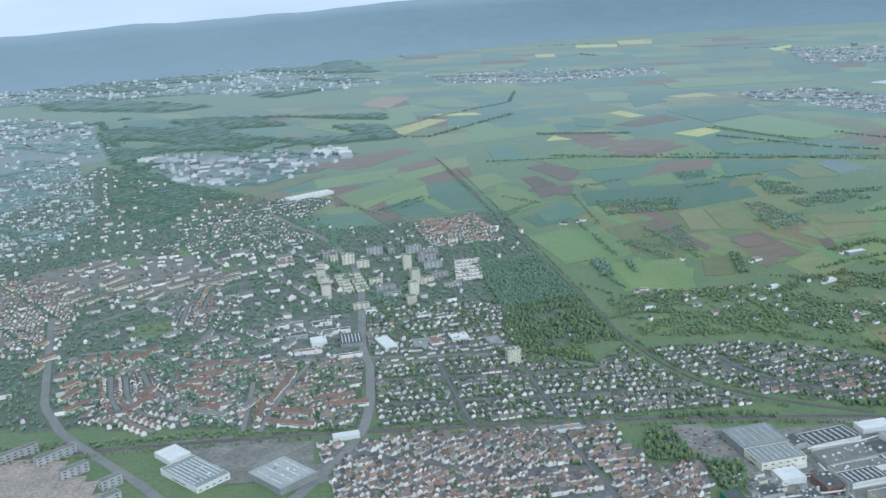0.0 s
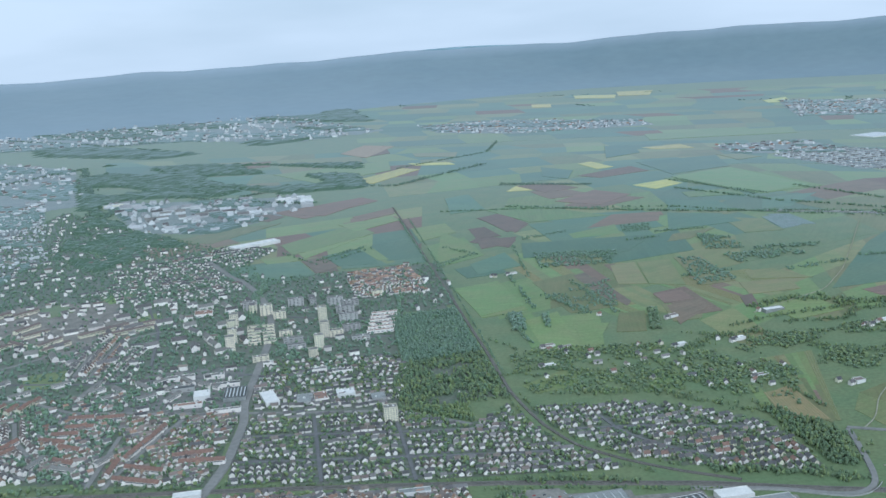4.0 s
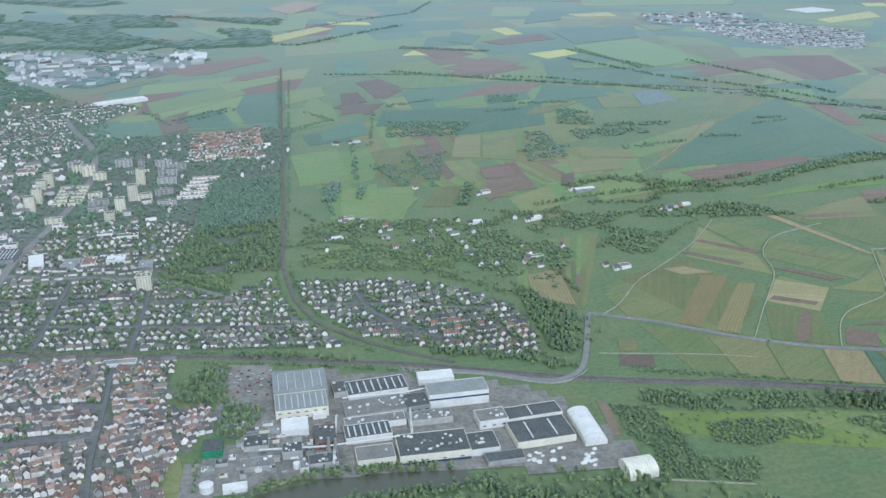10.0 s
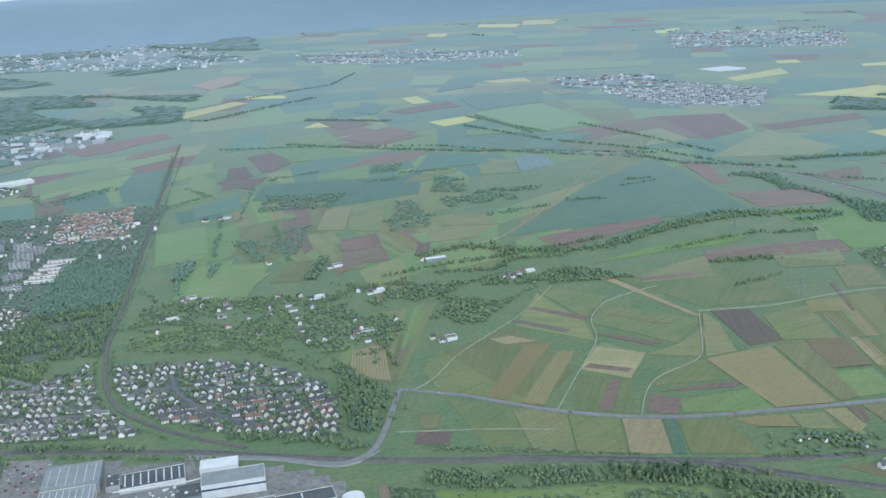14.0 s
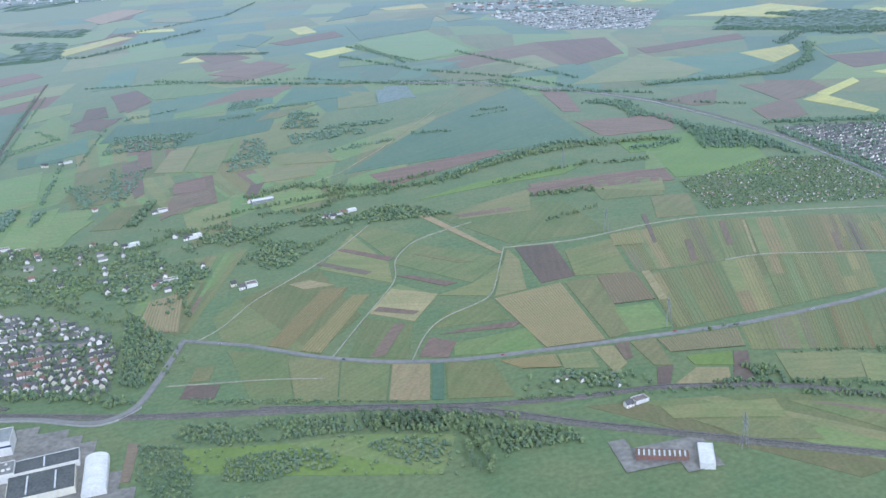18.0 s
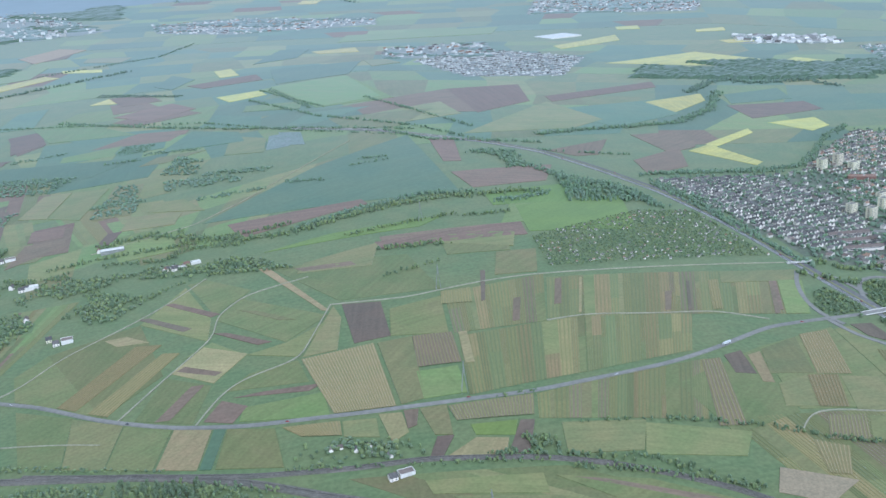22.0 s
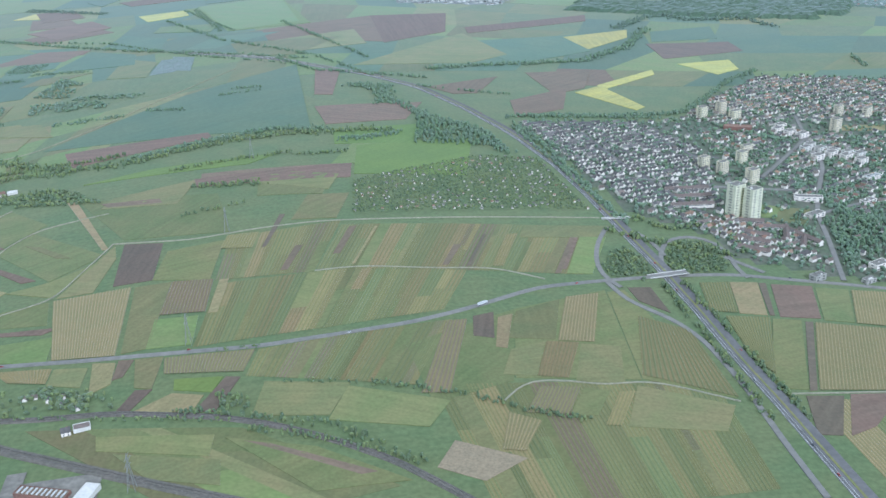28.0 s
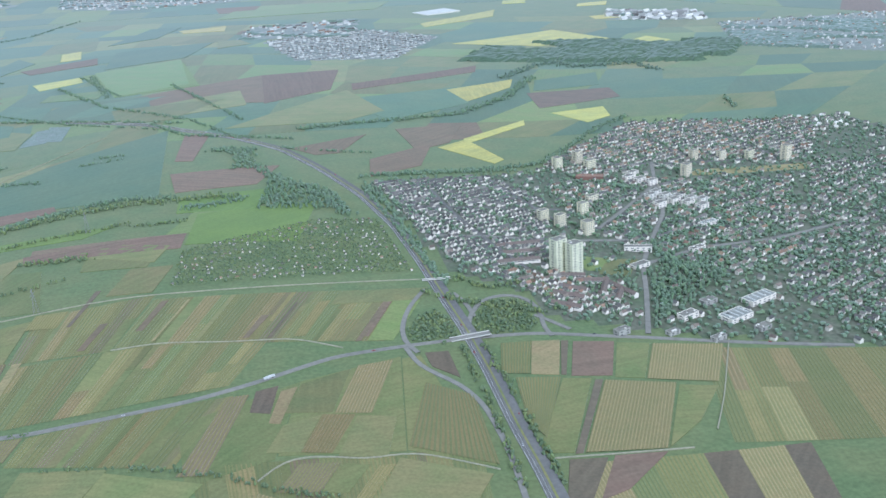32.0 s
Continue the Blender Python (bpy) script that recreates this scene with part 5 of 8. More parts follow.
quarter([(-560, 1800), (-199, 1830), (-170, 1394), (-430, 1470)], 20, 24, 34, 4, MIXED, "pale terraced houses with red and grey roofs", 0.7, 9, w=(8, 13), plan=GARDEN)
quarter([(-190, 1700), (20, 1690), (0, 1365), (-160, 1394)], 17, 21, 24, 5, MIXED, "terraced houses with brown roofs", 0.8, 9, w=(8, 12), plan=ROWED)
quarter([(40, 1720), (300, 1700), (290, 1655), (40, 1645)], 22, 22, 2, 6, GREY, "flat-roofed shops and white houses", 0.8, 18, w=(12, 22))
quarter([(25, 1980), (333, 1955), (310, 1700), (35, 1690)], 17, 22, 4, 7, GREY, "white houses with grey roofs", 0.8, 10, plan=GARDEN_WIDE)
quarter([(-198, 1993), (0, 1950), (0, 1700), (-190, 1710)], 34, 32, 6, 8, ("roof_grey", "roof_gravel"), "low commercial buildings with grey roofs", 0.25, 15, w=(12, 22), d=(8, 11), m="town_paving")
quarter([(-862, 2468), (-711, 2418), (-584, 2105), (-575, 1830), (-900, 1900)], 16, 18, 25, 9, MIXED, "old town houses with red roofs", 0.85, 14, plan=ROWED)
quarter([(-698, 2364), (-543, 2640), (-260, 2324), (-382, 2045)], 34, 34, 38, 10, ("roof_gravel", "roof_grey"), "low pale stores between barracks", 0.25, 0, m="yard", w=(10, 20), d=(8, 11), h=(4, 6))
quarter([(-388, 2173), (-232, 2127), (-213, 1883), (-352, 1921)], 22, 26, 86, 11, GREY, "white flats and houses", 0.85, 14, w=(9, 13), plan=GARDEN)
quarter([(-516, 2970), (-144, 3231), (-13, 3120), (-196, 2705), (-443, 2797)], 20, 26, 20, 12, GREY, "white houses and workshops", 0.6, 12, w=(9, 18), plan=GARDEN_WIDE)
quarter([(-402, 2834), (-159, 2856), (-60, 2620), (-250, 2500), (-520, 2700)], 18, 24, 10, 13, GREY, "white houses among trees", 0.6, 11, plan=GARDEN_WIDE)
quarter([(210, 2700), (392, 2730), (421, 2440), (230, 2430)], 16, 18, 15, 14, ("roof_red", "roof_terra", "roof_grey"), "white terraced houses with red roofs", 0.95, 16, plan=ROWED)
quarter([(-898, 4486), (27, 4220), (67, 3916), (-251, 3484), (-550, 3634)], 46, 50, 12, 15, ("roof_gravel", "roof_grey", "metal_white"), "pale industrial sheds", 0.5, 45, w=(20, 60), d=(12, 24), h=(7, 11), jitter=0.45, loose=8)
quarter([(-1371, 4142), (-1194, 4640), (-774, 3239), (-838, 2682), (-1100, 2600)], 24, 28, 30, 16, MIXED, "pale houses and flats", 0.26, 13, w=(9, 18), h=(5, 9), plan=GARDEN_WIDE)
quarter([(-2600, 7234), (-1421, 6023), (-960, 4500), (-1500, 4142), (-2600, 4600)], 40, 40, 20, 17, MIXED, "hazy pale city blocks", 0.17, 36, w=(14, 36), d=(11, 18), h=(6, 12), jitter=0.45, loose=14)
quarter([(-4200, 11500), (-709, 10600), (492, 7300), (-76, 6887), (-979, 7500), (-3000, 7700)], 60, 60, 10, 18, GREY, "hazy far city of pale houses", 0.24, 75, w=(14, 40), d=(12, 22), h=(9, 20), jitter=0.5, loose=20)
quarter([(767, 7518), (1451, 7493), (2300, 6752), (2236, 6287), (1352, 6315), (848, 6819)], 36, 36, 10, 19, ("roof_red", "roof_grey", "roof_brown"), "far village with pale houses", 0.34, 60, w=(14, 26), d=(10, 15))
quarter([(3707, 7671), (4631, 6656), (4128, 5699), (3212, 6238)], 38, 38, 10, 20, ("roof_red", "roof_grey", "metal_white"), "far town of pale houses and sheds", 0.4, 60, w=(14, 30), d=(10, 16))
quarter([(2082, 4800), (2600, 4850), (2500, 4200), (2010, 4350)], 48, 66, 20, 21, ("roof_red", "roof_brown", "roof_grey"), "barracks and halls beside an airfield", 0.7, 40, w=(16, 34), d=(10, 16))
quarter([(2500, 4500), (2845, 4048), (2576, 3545), (2226, 3632), (2120, 4200)], 17, 20, 25, 22, ("roof_gravel", "metal_white", "roof_gravel"), "rows of grey housing units at an airfield", 0.95, 0, w=(12, 17), d=(6, 8), h=(2.6, 3.6), plan=(20.0, 100.0, 42.0, 0.0, 150.0, 0.0))
quarter([(3982, 3821), (4658, 3678), (4149, 2927), (3794, 3298)], 30, 40, 25, 23, ("roof_red", "roof_brown", "roof_grey"), "far town with red roofs", 0.6, 40)
quarter([(3716, 4446), (4069, 4169), (3979, 3920), (3640, 4167)], 40, 40, 25, 24, ("metal_white", "roof_grey"), "white industrial sheds", 0.85, 60, w=(24, 40), d=(16, 24))
quarter([(3416, 2296), (3593, 2269), (3505, 2129), (3375, 2195)], 24, 26, 25, 25, ("metal_white", "roof_grey"), "white sheds at the edge of town", 0.85, 40)
quarter(D6A, 15, 19, 22, 26, ("roof_grey", "roof_grey", "roof_slate", "roof_slate"), "white suburban houses with grey roofs", 0.96, 9, w=(8, 11), d=(7.5, 9.5), h=(3.6, 5.6), plan=ROWED)
quarter(D6B, 18, 20, 20, 27, ("roof_brown", "roof_red", "roof_grey", "roof_slate"), "suburban houses with red and grey roofs", 0.92, 11, plan=GARDEN)
quarter(D6C, 19, 23, 24, 28, ("roof_grey", "roof_brown", "roof_slate", "roof_red"), "suburban houses among trees", 0.72, 9, w=(8, 14), plan=GARDEN_WIDE)
quarter([(2400, 1530), (2560, 1500), (2650, 1440), (2620, 1320), (2520, 1355), (2500, 1430)], 16, 18, 20, 29, ("roof_red", "roof_brown", "roof_grey"), "terraced houses with red roofs", 0.75, 11, plan=ROWED)
quarter([(3300, 1960), (3700, 1800), (3400, 1200), (2950, 1150), (2900, 1350), (3100, 1600)], 20, 24, 24, 30, GREY, "white houses among trees", 0.7, 10, plan=GARDEN_WIDE)
quarter([(536, 1914), (731, 1908), (866, 1873), (972, 1718), (930, 1640), (844, 1600), (547, 1680)], 42, 38, 8, 31, GREY, "scattered white houses in orchards", 0.22, 8, m="meadow", w=(9, 18))
quarter([(821, 1791), (939, 1798), (1042, 1653), (977, 1503), (873, 1581)], 34, 34, 8, 32, GREY, "scattered white houses in orchards", 0.22, 8, m="meadow", w=(9, 18))
quarter([(1461, 1094), (1507, 1091), (1579, 1062), (1573, 1028), (1470, 1066)], 15, 15, 8, 33, ("roof_grey", "roof_brown"), "small hamlet houses beside the railway", 0.36, 6.5, m="meadow", w=(5, 9), d=(4.5, 6.5), h=(2.6, 4))
quarter([(505, 1640), (512, 1570), (532, 1490), (565, 1430), (615, 1372), (620, 1352), (505, 1352)], 15.5, 19, 5, 36, GREY, "white houses with dark roofs among gardens", 0.9, 8, w=(8, 11.5), d=(7, 9), h=(3.8, 5.6), plan=GARDEN)
quarter([(60, 1330), (285, 1322), (380, 1316), (385, 1265), (300, 1255), (300, 1200), (60, 1310)], 15, 16, 12, 37, ("roof_grey", "roof_brown", "roof_red"), "rows of town houses with grey roofs", 0.85, 11, w=(8, 13), plan=ROWED)
quarter([(282, 1305), (364, 1300), (380, 1265), (388, 1211), (397, 1150), (328, 1145), (290, 1200)], 13, 15, 12, 38, ("roof_grey", "roof_brown", "roof_red"), "dense town houses with grey and red roofs", 0.8, 13, w=(6.5, 10), plan=TIGHT)
# allotment gardens: huts among fruit trees
quarter([(1918, 1700), (2168, 1815), (2285, 1800), (2310, 1540), (1905, 1545)], 12, 15, 6, 34, ("roof_grey", "roof_gravel", "roof_red", "roof_gravel"), "small garden huts on allotments", 0.36, 5.6, loose=12, jitter=0.3, w=(3, 5), d=(3, 4), h=(1.8, 2.3), leaf=("forest", "forest_light"), crown=(1.1, 2.3), m="meadow")
quarter([(322, 1895), (490, 1930), (503, 1680), (310, 1665)], 26, 26, 6, 35, ("roof_grey", "roof_red"), "garden huts hidden under trees", 0.3, 0, w=(3, 6), d=(3, 5), h=(2, 3))
tree_mass("woodland", [(314, 2236), (470, 2262), (488, 1939), (322, 1900)], 8, 60, label="dense dark green woodland", share=0.15)
tree_mass("woodland", [(322, 1900), (490, 1935), (505, 1672), (300, 1655), (295, 1770)], 9, 64, label="dark green wood with clearings", share=0.3, patchy=0.78)
tree_mass("woodland", [(300, 1655), (425, 1648), (430, 1570), (312, 1580)], 9, 61, mats=("forest_light", "forest"), label="light green wood in young leaf")
tree_mass("woodland", [(905, 1545), (985, 1400), (955, 1275), (925, 1290), (915, 1440)], 9, 62, label="green wood at the edge of the village")
tree_mass("woodland", [(2086, 2080), (2213, 1983), (2230, 1860), (2056, 1894)], 10, 63, label="green wood beside the motorway", share=0.4, keep=0.6)


# the wooded, loosely built ground between the western quarters
WEST = [(-1000, 4300), (-500, 3600), (-120, 3100), (-20, 2720), (480, 2740), (480, 2300), (320, 2260), (330, 1980), (30, 1700), (-20, 1380), (-560, 1480), (-950, 1850), (-1150, 2600)]
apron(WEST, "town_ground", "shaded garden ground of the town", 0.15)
BARRACKS = [(-806, 2498), (-651, 2615), (-394, 2589), (-354, 2408), (-300, 2340), (-428, 2200), (-733, 2302)]
SHOPS = [(-150, 1960), (0, 1960), (0, 1690), (-150, 1690)]
apron(BARRACKS, "yard", "paved yards between barracks", 0.45, "barracks_yard")
tree_mass("town_trees", WEST, 13.5, 201, size=(2.2, 4.6), height=(5, 9), small=True, label="green trees scattered through the town", keep=0.72, share=0.3, clear=(BARRACKS, SHOPS))
house_mass("houses", WEST, 44, 12, 202, roofs=GREY, label="scattered pale town houses", keep=0.35, w=(10, 24), h=(6, 10))
house_mass("houses", [(-560, 2050), (-200, 2000), (-20, 1990), (-20, 2560), (-300, 2560), (-560, 2250)], 62, 24, 208, roofs=("roof_gravel", "roof_grey"), label="long flat-roofed schools and halls among trees", keep=0.6, w=(24, 50), d=(12, 18), h=(6, 10))
tree_mass("railway_trees", [(-540, 1408), (-180, 1392), (10, 1362), (10, 1350), (-180, 1366), (-560, 1382)], 9, 209, size=(2.5, 4), height=(4, 8), small=True, label="green trees along the railway", keep=0.8)
canopy("woodland", [(-900, 4400), (-560, 3650), (-300, 3350), (-560, 2980), (-760, 3240)], 11, 10, "wood_dark", 203, "dark wood between town and works", 0.75)
canopy("woodland", [(-1300, 6200), (300, 5300), (300, 4300), (-150, 4350), (-880, 4600)], 26, 11, "wood_dark", 204, "dark hazy woods and hedges", 0.55)
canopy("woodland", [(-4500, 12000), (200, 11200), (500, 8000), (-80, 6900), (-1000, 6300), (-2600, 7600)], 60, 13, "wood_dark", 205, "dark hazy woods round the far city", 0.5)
canopy("woodland", [(2780, 3420), (3150, 3250), (3650, 3050), (3900, 3400), (3560, 3560), (3330, 3700), (3000, 3760)], 18, 12, "wood_dark", 206, "dark wood round a quarry lake", 0.9)
water_lake = field("plastic_cover", (3080, 3420), (3180, 3400), (3170, 3360), (3090, 3370), 5)
tagged(water_lake, "pale water of a small quarry lake", "lake")
tree_mass("woodland", [(2650, 1500), (2760, 1480), (2780, 1350), (2650, 1300)], 11, 207, label="green trees between houses and works", keep=0.5)


EAST = [(2300, 2040), (2700, 2050), (2800, 2200), (3050, 2420), (3560, 2270), (3700, 1800), (3400, 1180), (2950, 1130), (2640, 1260), (2500, 1330), (2480, 1430), (2380, 1530), (2350, 1680)]
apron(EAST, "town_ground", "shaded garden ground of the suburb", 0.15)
tree_mass("town_trees", EAST, 14, 211, size=(2.3, 4.8), height=(5, 10), small=True, label="green trees scattered through the suburb", keep=0.75, share=0.35)
house_mass("houses", EAST, 40, 22, 212, roofs=GREY, label="scattered pale suburban houses", keep=0.5)
field("stubble", (3010, 1985), (3290, 1935), (3270, 1900), (3000, 1945), 3)
field("grass_bright", (2600, 1570), (2680, 1540), (2670, 1490), (2610, 1500), 3)


# ---- tree belts and hedges ----
def tree_belt(pts, width, gap, height):
    rng = np.random.default_rng(abs(hash_of(pts)))
    p = np.array(pts, float)
    t = np.r_[0, np.cumsum(np.linalg.norm(np.diff(p, axis=0), axis=1))]
    dist = math.hypot(p[:, 0].mean() - 1000, p[:, 1].mean())
    gap = 0.72 * gap * max(1.0, dist / 2600) ** 0.5
    n = max(2, int(t[-1] * max(1, width / gap) / gap))
    s = rng.uniform(0, t[-1], n)
    c = np.stack([np.interp(s, t, p[:, k]) for k in (0, 1)], 1)
    c += rng.normal(0, width * 0.26, (n, 2))
    big = max(1.0, dist / 2600) ** 0.3
    tree_mass("tree_belt", None, gap, int(rng.integers(9999)), size=(height * 0.17 * big, height * 0.36 * big), height=(height * 0.5, height * 1.1),
              label="uneven belt of green trees and shrubs", share=0.4, small=dist > 2000, places=c)


def hash_of(pts):
    return int(sum((i + 1) * (x * 7 + y * 13) for i, (x, y) in enumerate(pts)))


tree_belt([(1105, 2003), (1198, 2026), (1388, 1896), (1474, 1891), (1549, 1918), (1638, 1956), (1731, 1982), (1826, 1995), (1896, 1987), (2017, 1991)], 30, 9, 9)
tree_belt([(1662, 1724), (1753, 1717)], 16, 9, 8)
tree_belt([(1338, 2243), (1444, 2237)], 14, 9, 8)
tree_belt([(1493, 2261), (1569, 2252)], 12, 9, 8)
tree_belt([(1678, 2396), (1753, 2398)], 12, 9, 8)
tree_belt([(792, 3444), (1100, 3176), (1370, 2967), (1661, 2803), (1784, 2740), (1873, 2689)], 18, 10, 9)
tree_belt([(1462, 3655), (1653, 3177)], 10, 10, 8)
tree_belt([(1782, 2717), (1888, 2538), (2000, 2493), (2150, 2426)], 14, 9, 9)
tree_belt([(2099, 2079), (2201, 1984), (2226, 1827)], 26, 9, 10)
tree_belt([(2290, 2023), (2321, 1825), (2336, 1630), (2346, 1506), (2361, 1468)], 16, 9, 10)
tree_belt([(2318, 1445), (2384, 1395), (2456, 1381), (2486, 1345)], 18, 9, 10)
tree_belt([(2278, 2068), (2405, 2089), (2509, 2073), (2669, 2058)], 14, 8, 8)
tree_belt([(2119, 2349), (2193, 2302), (2337, 2256)], 10, 9, 8)
tree_belt([(2171, 2524), (2286, 2551), (2454, 2578), (2612, 2607), (2806, 2788), (2953, 3047)], 30, 9, 10)
tree_belt([(2827, 3414), (3054, 3440), (3150, 3171), (3362, 3173)], 60, 11, 10)
tree_belt([(2860, 3061), (3041, 3252), (3324, 3307), (3373, 3001)], 40, 11, 10)
tree_belt([(1592, 1823), (1722, 1855), (1812, 1875)], 14, 9, 8)
tree_belt([(1810, 1854), (1922, 1858)], 14, 9, 8)
tree_belt([(1340, 1773), (1421, 1751)], 16, 9, 8)
tree_belt([(1129, 1891), (1238, 1854), (1282, 1904), (1391, 1870)], 18, 9, 8)
tree_belt([(1867, 1036), (1951, 1002), (2011, 976), (2054, 946), (2124, 918)], 12, 8, 7)
tree_belt([(1698, 1134), (1755, 1134)], 8, 8, 6)
tree_belt([(1715, 1030), (1728, 1003), (1745, 1010)], 30, 9, 9)
tree_belt([(1661, 1009), (1747, 980), (1837, 949), (1893, 899)], 14, 9, 8)
tree_belt([(1307, 1068), (1361, 1045), (1420, 1015)], 14, 9, 8)
tree_belt([(881, 1820), (956, 1863), (1049, 1865), (1097, 1784), (1157, 1688)], 34, 11, 8)
tree_belt([(570, 1892), (662, 1907), (751, 1870), (831, 1787)], 26, 12, 8)
tree_belt([(504, 1789), (591, 1807), (718, 1753)], 24, 12, 8)
tree_belt([(713, 1696), (799, 1706), (854, 1652), (920, 1676)], 28, 11, 8)
tree_belt([(649, 1666), (750, 1648), (840, 1565), (906, 1502)], 26, 11, 8)
tree_belt([(1013, 1912), (1112, 1931), (1230, 1923), (1365, 1930), (1481, 1947)], 16, 9, 9)
tree_belt([(1272, 1770), (1368, 1785), (1386, 1746)], 30, 9, 9)
tree_belt([(1157, 1688), (1215, 1669), (1292, 1732)], 12, 9, 8)
tree_belt([(1262, 2028), (1278, 1924)], 14, 9, 9)
tree_belt([(121, 2899), (210, 2985), (274, 3028)], 20, 9, 8)
tree_belt([(433, 3433), (486, 2423), (513, 1819)], 5, 8, 6)
tree_belt([(398, 3450), (462, 2431), (493, 1823)], 6, 8, 7)
tree_belt([(549, 3491), (818, 3375), (1271, 3124), (1547, 2834), (1808, 2642)], 10, 9, 8)
tree_belt([(1024, 2717), (1120, 2717)], 14, 9, 8)
tree_belt([(985, 1592), (1011, 1480)], 12, 9, 9)
tree_belt([(920, 1431), (971, 1377), (960, 1301)], 50, 9, 10)
tree_belt([(758, 1319), (878, 1280), (942, 1232)], 30, 9, 10)
tree_belt([(464, 1328), (580, 1320), (629, 1297)], 18, 9, 10)
tree_belt([(454, 1220), (480, 1150), (476, 1110)], 26, 9, 9)
tree_belt([(447, 1040), (452, 975), (440, 915), (359, 847)], 7, 8, 6)
tree_belt([(449, 923), (496, 960), (547, 1000), (615, 1014), (724, 1011)], 16, 8, 8)
tree_belt([(498, 910), (560, 929), (624, 947), (716, 957), (784, 967)], 26, 8, 9)
tree_belt([(511, 899), (610, 920), (673, 923), (738, 926), (799, 908)], 20, 8, 9)
tree_belt([(783, 961), (844, 936), (907, 883), (966, 852)], 46, 8, 10)
tree_belt([(2372, 1507), (2418, 1455), (2481, 1470), (2512, 1442), (2517, 1365)], 18, 8, 9)
tree_belt([(2367, 1259), (2374, 1140), (2375, 984), (2376, 899)], 12, 8, 9)
tree_belt([(2334, 1263), (2336, 1114), (2334, 978), (2329, 896)], 10, 8, 9)
tree_belt([(2717, 1479), (2691, 1346), (2642, 1273)], 18, 8, 9)
tree_belt([(2778, 1599), (2765, 1469), (2833, 1479)], 40, 9, 10)
tree_belt([(2748, 1694), (2747, 1578)], 30, 9, 10)
tree_belt([(2278, 2005), (2313, 1757), (2332, 1612), (2358, 1485)], 12, 9, 10)
tree_belt([(2311, 2073), (2438, 2072), (2597, 2083), (2712, 2108)], 24, 9, 9)
tree_belt([(2712, 2108), (2950, 2386), (3062, 2475)], 20, 9, 9)
tree_belt([(3399, 2585), (3367, 2453)], 20, 9, 9)
tree_belt([(1915, 1932), (1993, 1946), (2039, 1972)], 30, 10, 9)
tree_belt([(1104, 1688), (1163, 1687), (1203, 1682)], 20, 9, 9)
tree_belt([(1621, 1592), (1727, 1624)], 10, 9, 8)
tree_belt([(1633, 1723), (1757, 1705)], 14, 9, 9)
tree_belt([(1492, 1912), (1615, 1971), (1770, 2030), (1890, 2012)], 24, 9, 9)
tree_belt([(1987, 2379), (2059, 2187), (2120, 2052)], 30, 9, 9)
tree_belt([(-784, 4029), (-755, 4806), (-255, 4195), (89, 3993)], 40, 14, 12)
tree_belt([(-1667, 5464), (-1363, 6040), (-774, 3895)], 50, 14, 12)
tree_belt([(-358, 4252), (-33, 4576), (429, 4250), (901, 4734)], 30, 14, 12)
tree_belt([(-2836, 8954), (-1535, 7531), (-1001, 7592)], 60, 16, 12)
tree_belt([(460, 4859), (978, 5272), (1137, 5898)], 20, 14, 10)
tree_belt([(9, 3045), (121, 2846), (293, 3003)], 12, 12, 9)
tree_belt([(-611, 2314), (-392, 2083), (-305, 2233)], 30, 10, 10)
tree_belt([(239, 1940), (287, 1509)], 14, 9, 9)
tree_belt([(323, 2206), (383, 2739)], 16, 9, 9)
tree_belt([(98, 1970), (-32, 2354), (-17, 2691)], 24, 9, 10)
tree_belt([(-198, 2205), (-98, 2226), (-22, 1996)], 20, 9, 10)
tree_belt([(1960, 2366), (2044, 2348), (2022, 2191)], 40, 10, 9)
tree_belt([(1419, 3458), (1622, 3029), (1885, 2729), (2020, 2462)], 14, 10, 9)
tree_belt([(1798, 3316), (2032, 2669)], 12, 10, 9)
tree_belt([(579, 2177), (600, 1969)], 14, 10, 8)
tree_belt([(643, 2541), (653, 2193)], 12, 10, 8)
tree_belt([(700, 2293), (764, 2120)], 30, 10, 8)
tree_belt([(784, 2389), (827, 2082)], 14, 10, 8)
tree_belt([(601, 1906), (702, 1859), (793, 1857)], 16, 10, 8)
tree_belt([(795, 1883), (869, 1830), (948, 1827)], 18, 10, 8)
tree_belt([(915, 1917), (989, 1866), (1054, 1793)], 16, 10, 8)
tree_belt([(571, 1732), (655, 1762), (739, 1717)], 14, 10, 8)
tree_belt([(547, 1811), (656, 1798)], 12, 10, 8)
tree_belt([(824, 1726), (866, 1634), (919, 1647)], 14, 10, 8)
tree_belt([(516, 2022), (566, 1923)], 10, 10, 8)
tree_belt([(709, 2836), (691, 2471)], 10, 10, 7)
tree_belt([(509, 2905), (594, 2772)], 14, 10, 8)
tree_belt([(820, 1787), (813, 1620)], 12, 9, 8)
tree_belt([(524, 1690), (536, 1610), (553, 1530), (590, 1448), (648, 1390), (712, 1340)], 5, 8, 7)
tree_belt([(500, 1680), (508, 1610), (523, 1530), (558, 1438), (618, 1366), (680, 1318)], 6, 8, 7)
tree_belt([(20, 1356), (160, 1350), (290, 1346), (450, 1338), (610, 1316)], 5, 8, 6)
tree_belt([(400, 1308), (520, 1300), (640, 1276), (740, 1254)], 7, 8, 7)
tree_belt([(-560, 1352), (-300, 1340), (-60, 1334)], 6, 9, 7)
tree_belt([(1086, 1653), (1139, 1692), (1190, 1719)], 14, 10, 8)
tree_belt([(1494, 2275), (1578, 2236)], 12, 10, 8)
tree_belt([(1044, 2301), (1168, 2302)], 18, 10, 8)
tree_belt([(859, 2589), (969, 2585)], 10, 10, 8)
tree_belt([(1638, 2340), (1751, 2364)], 10, 10, 8)
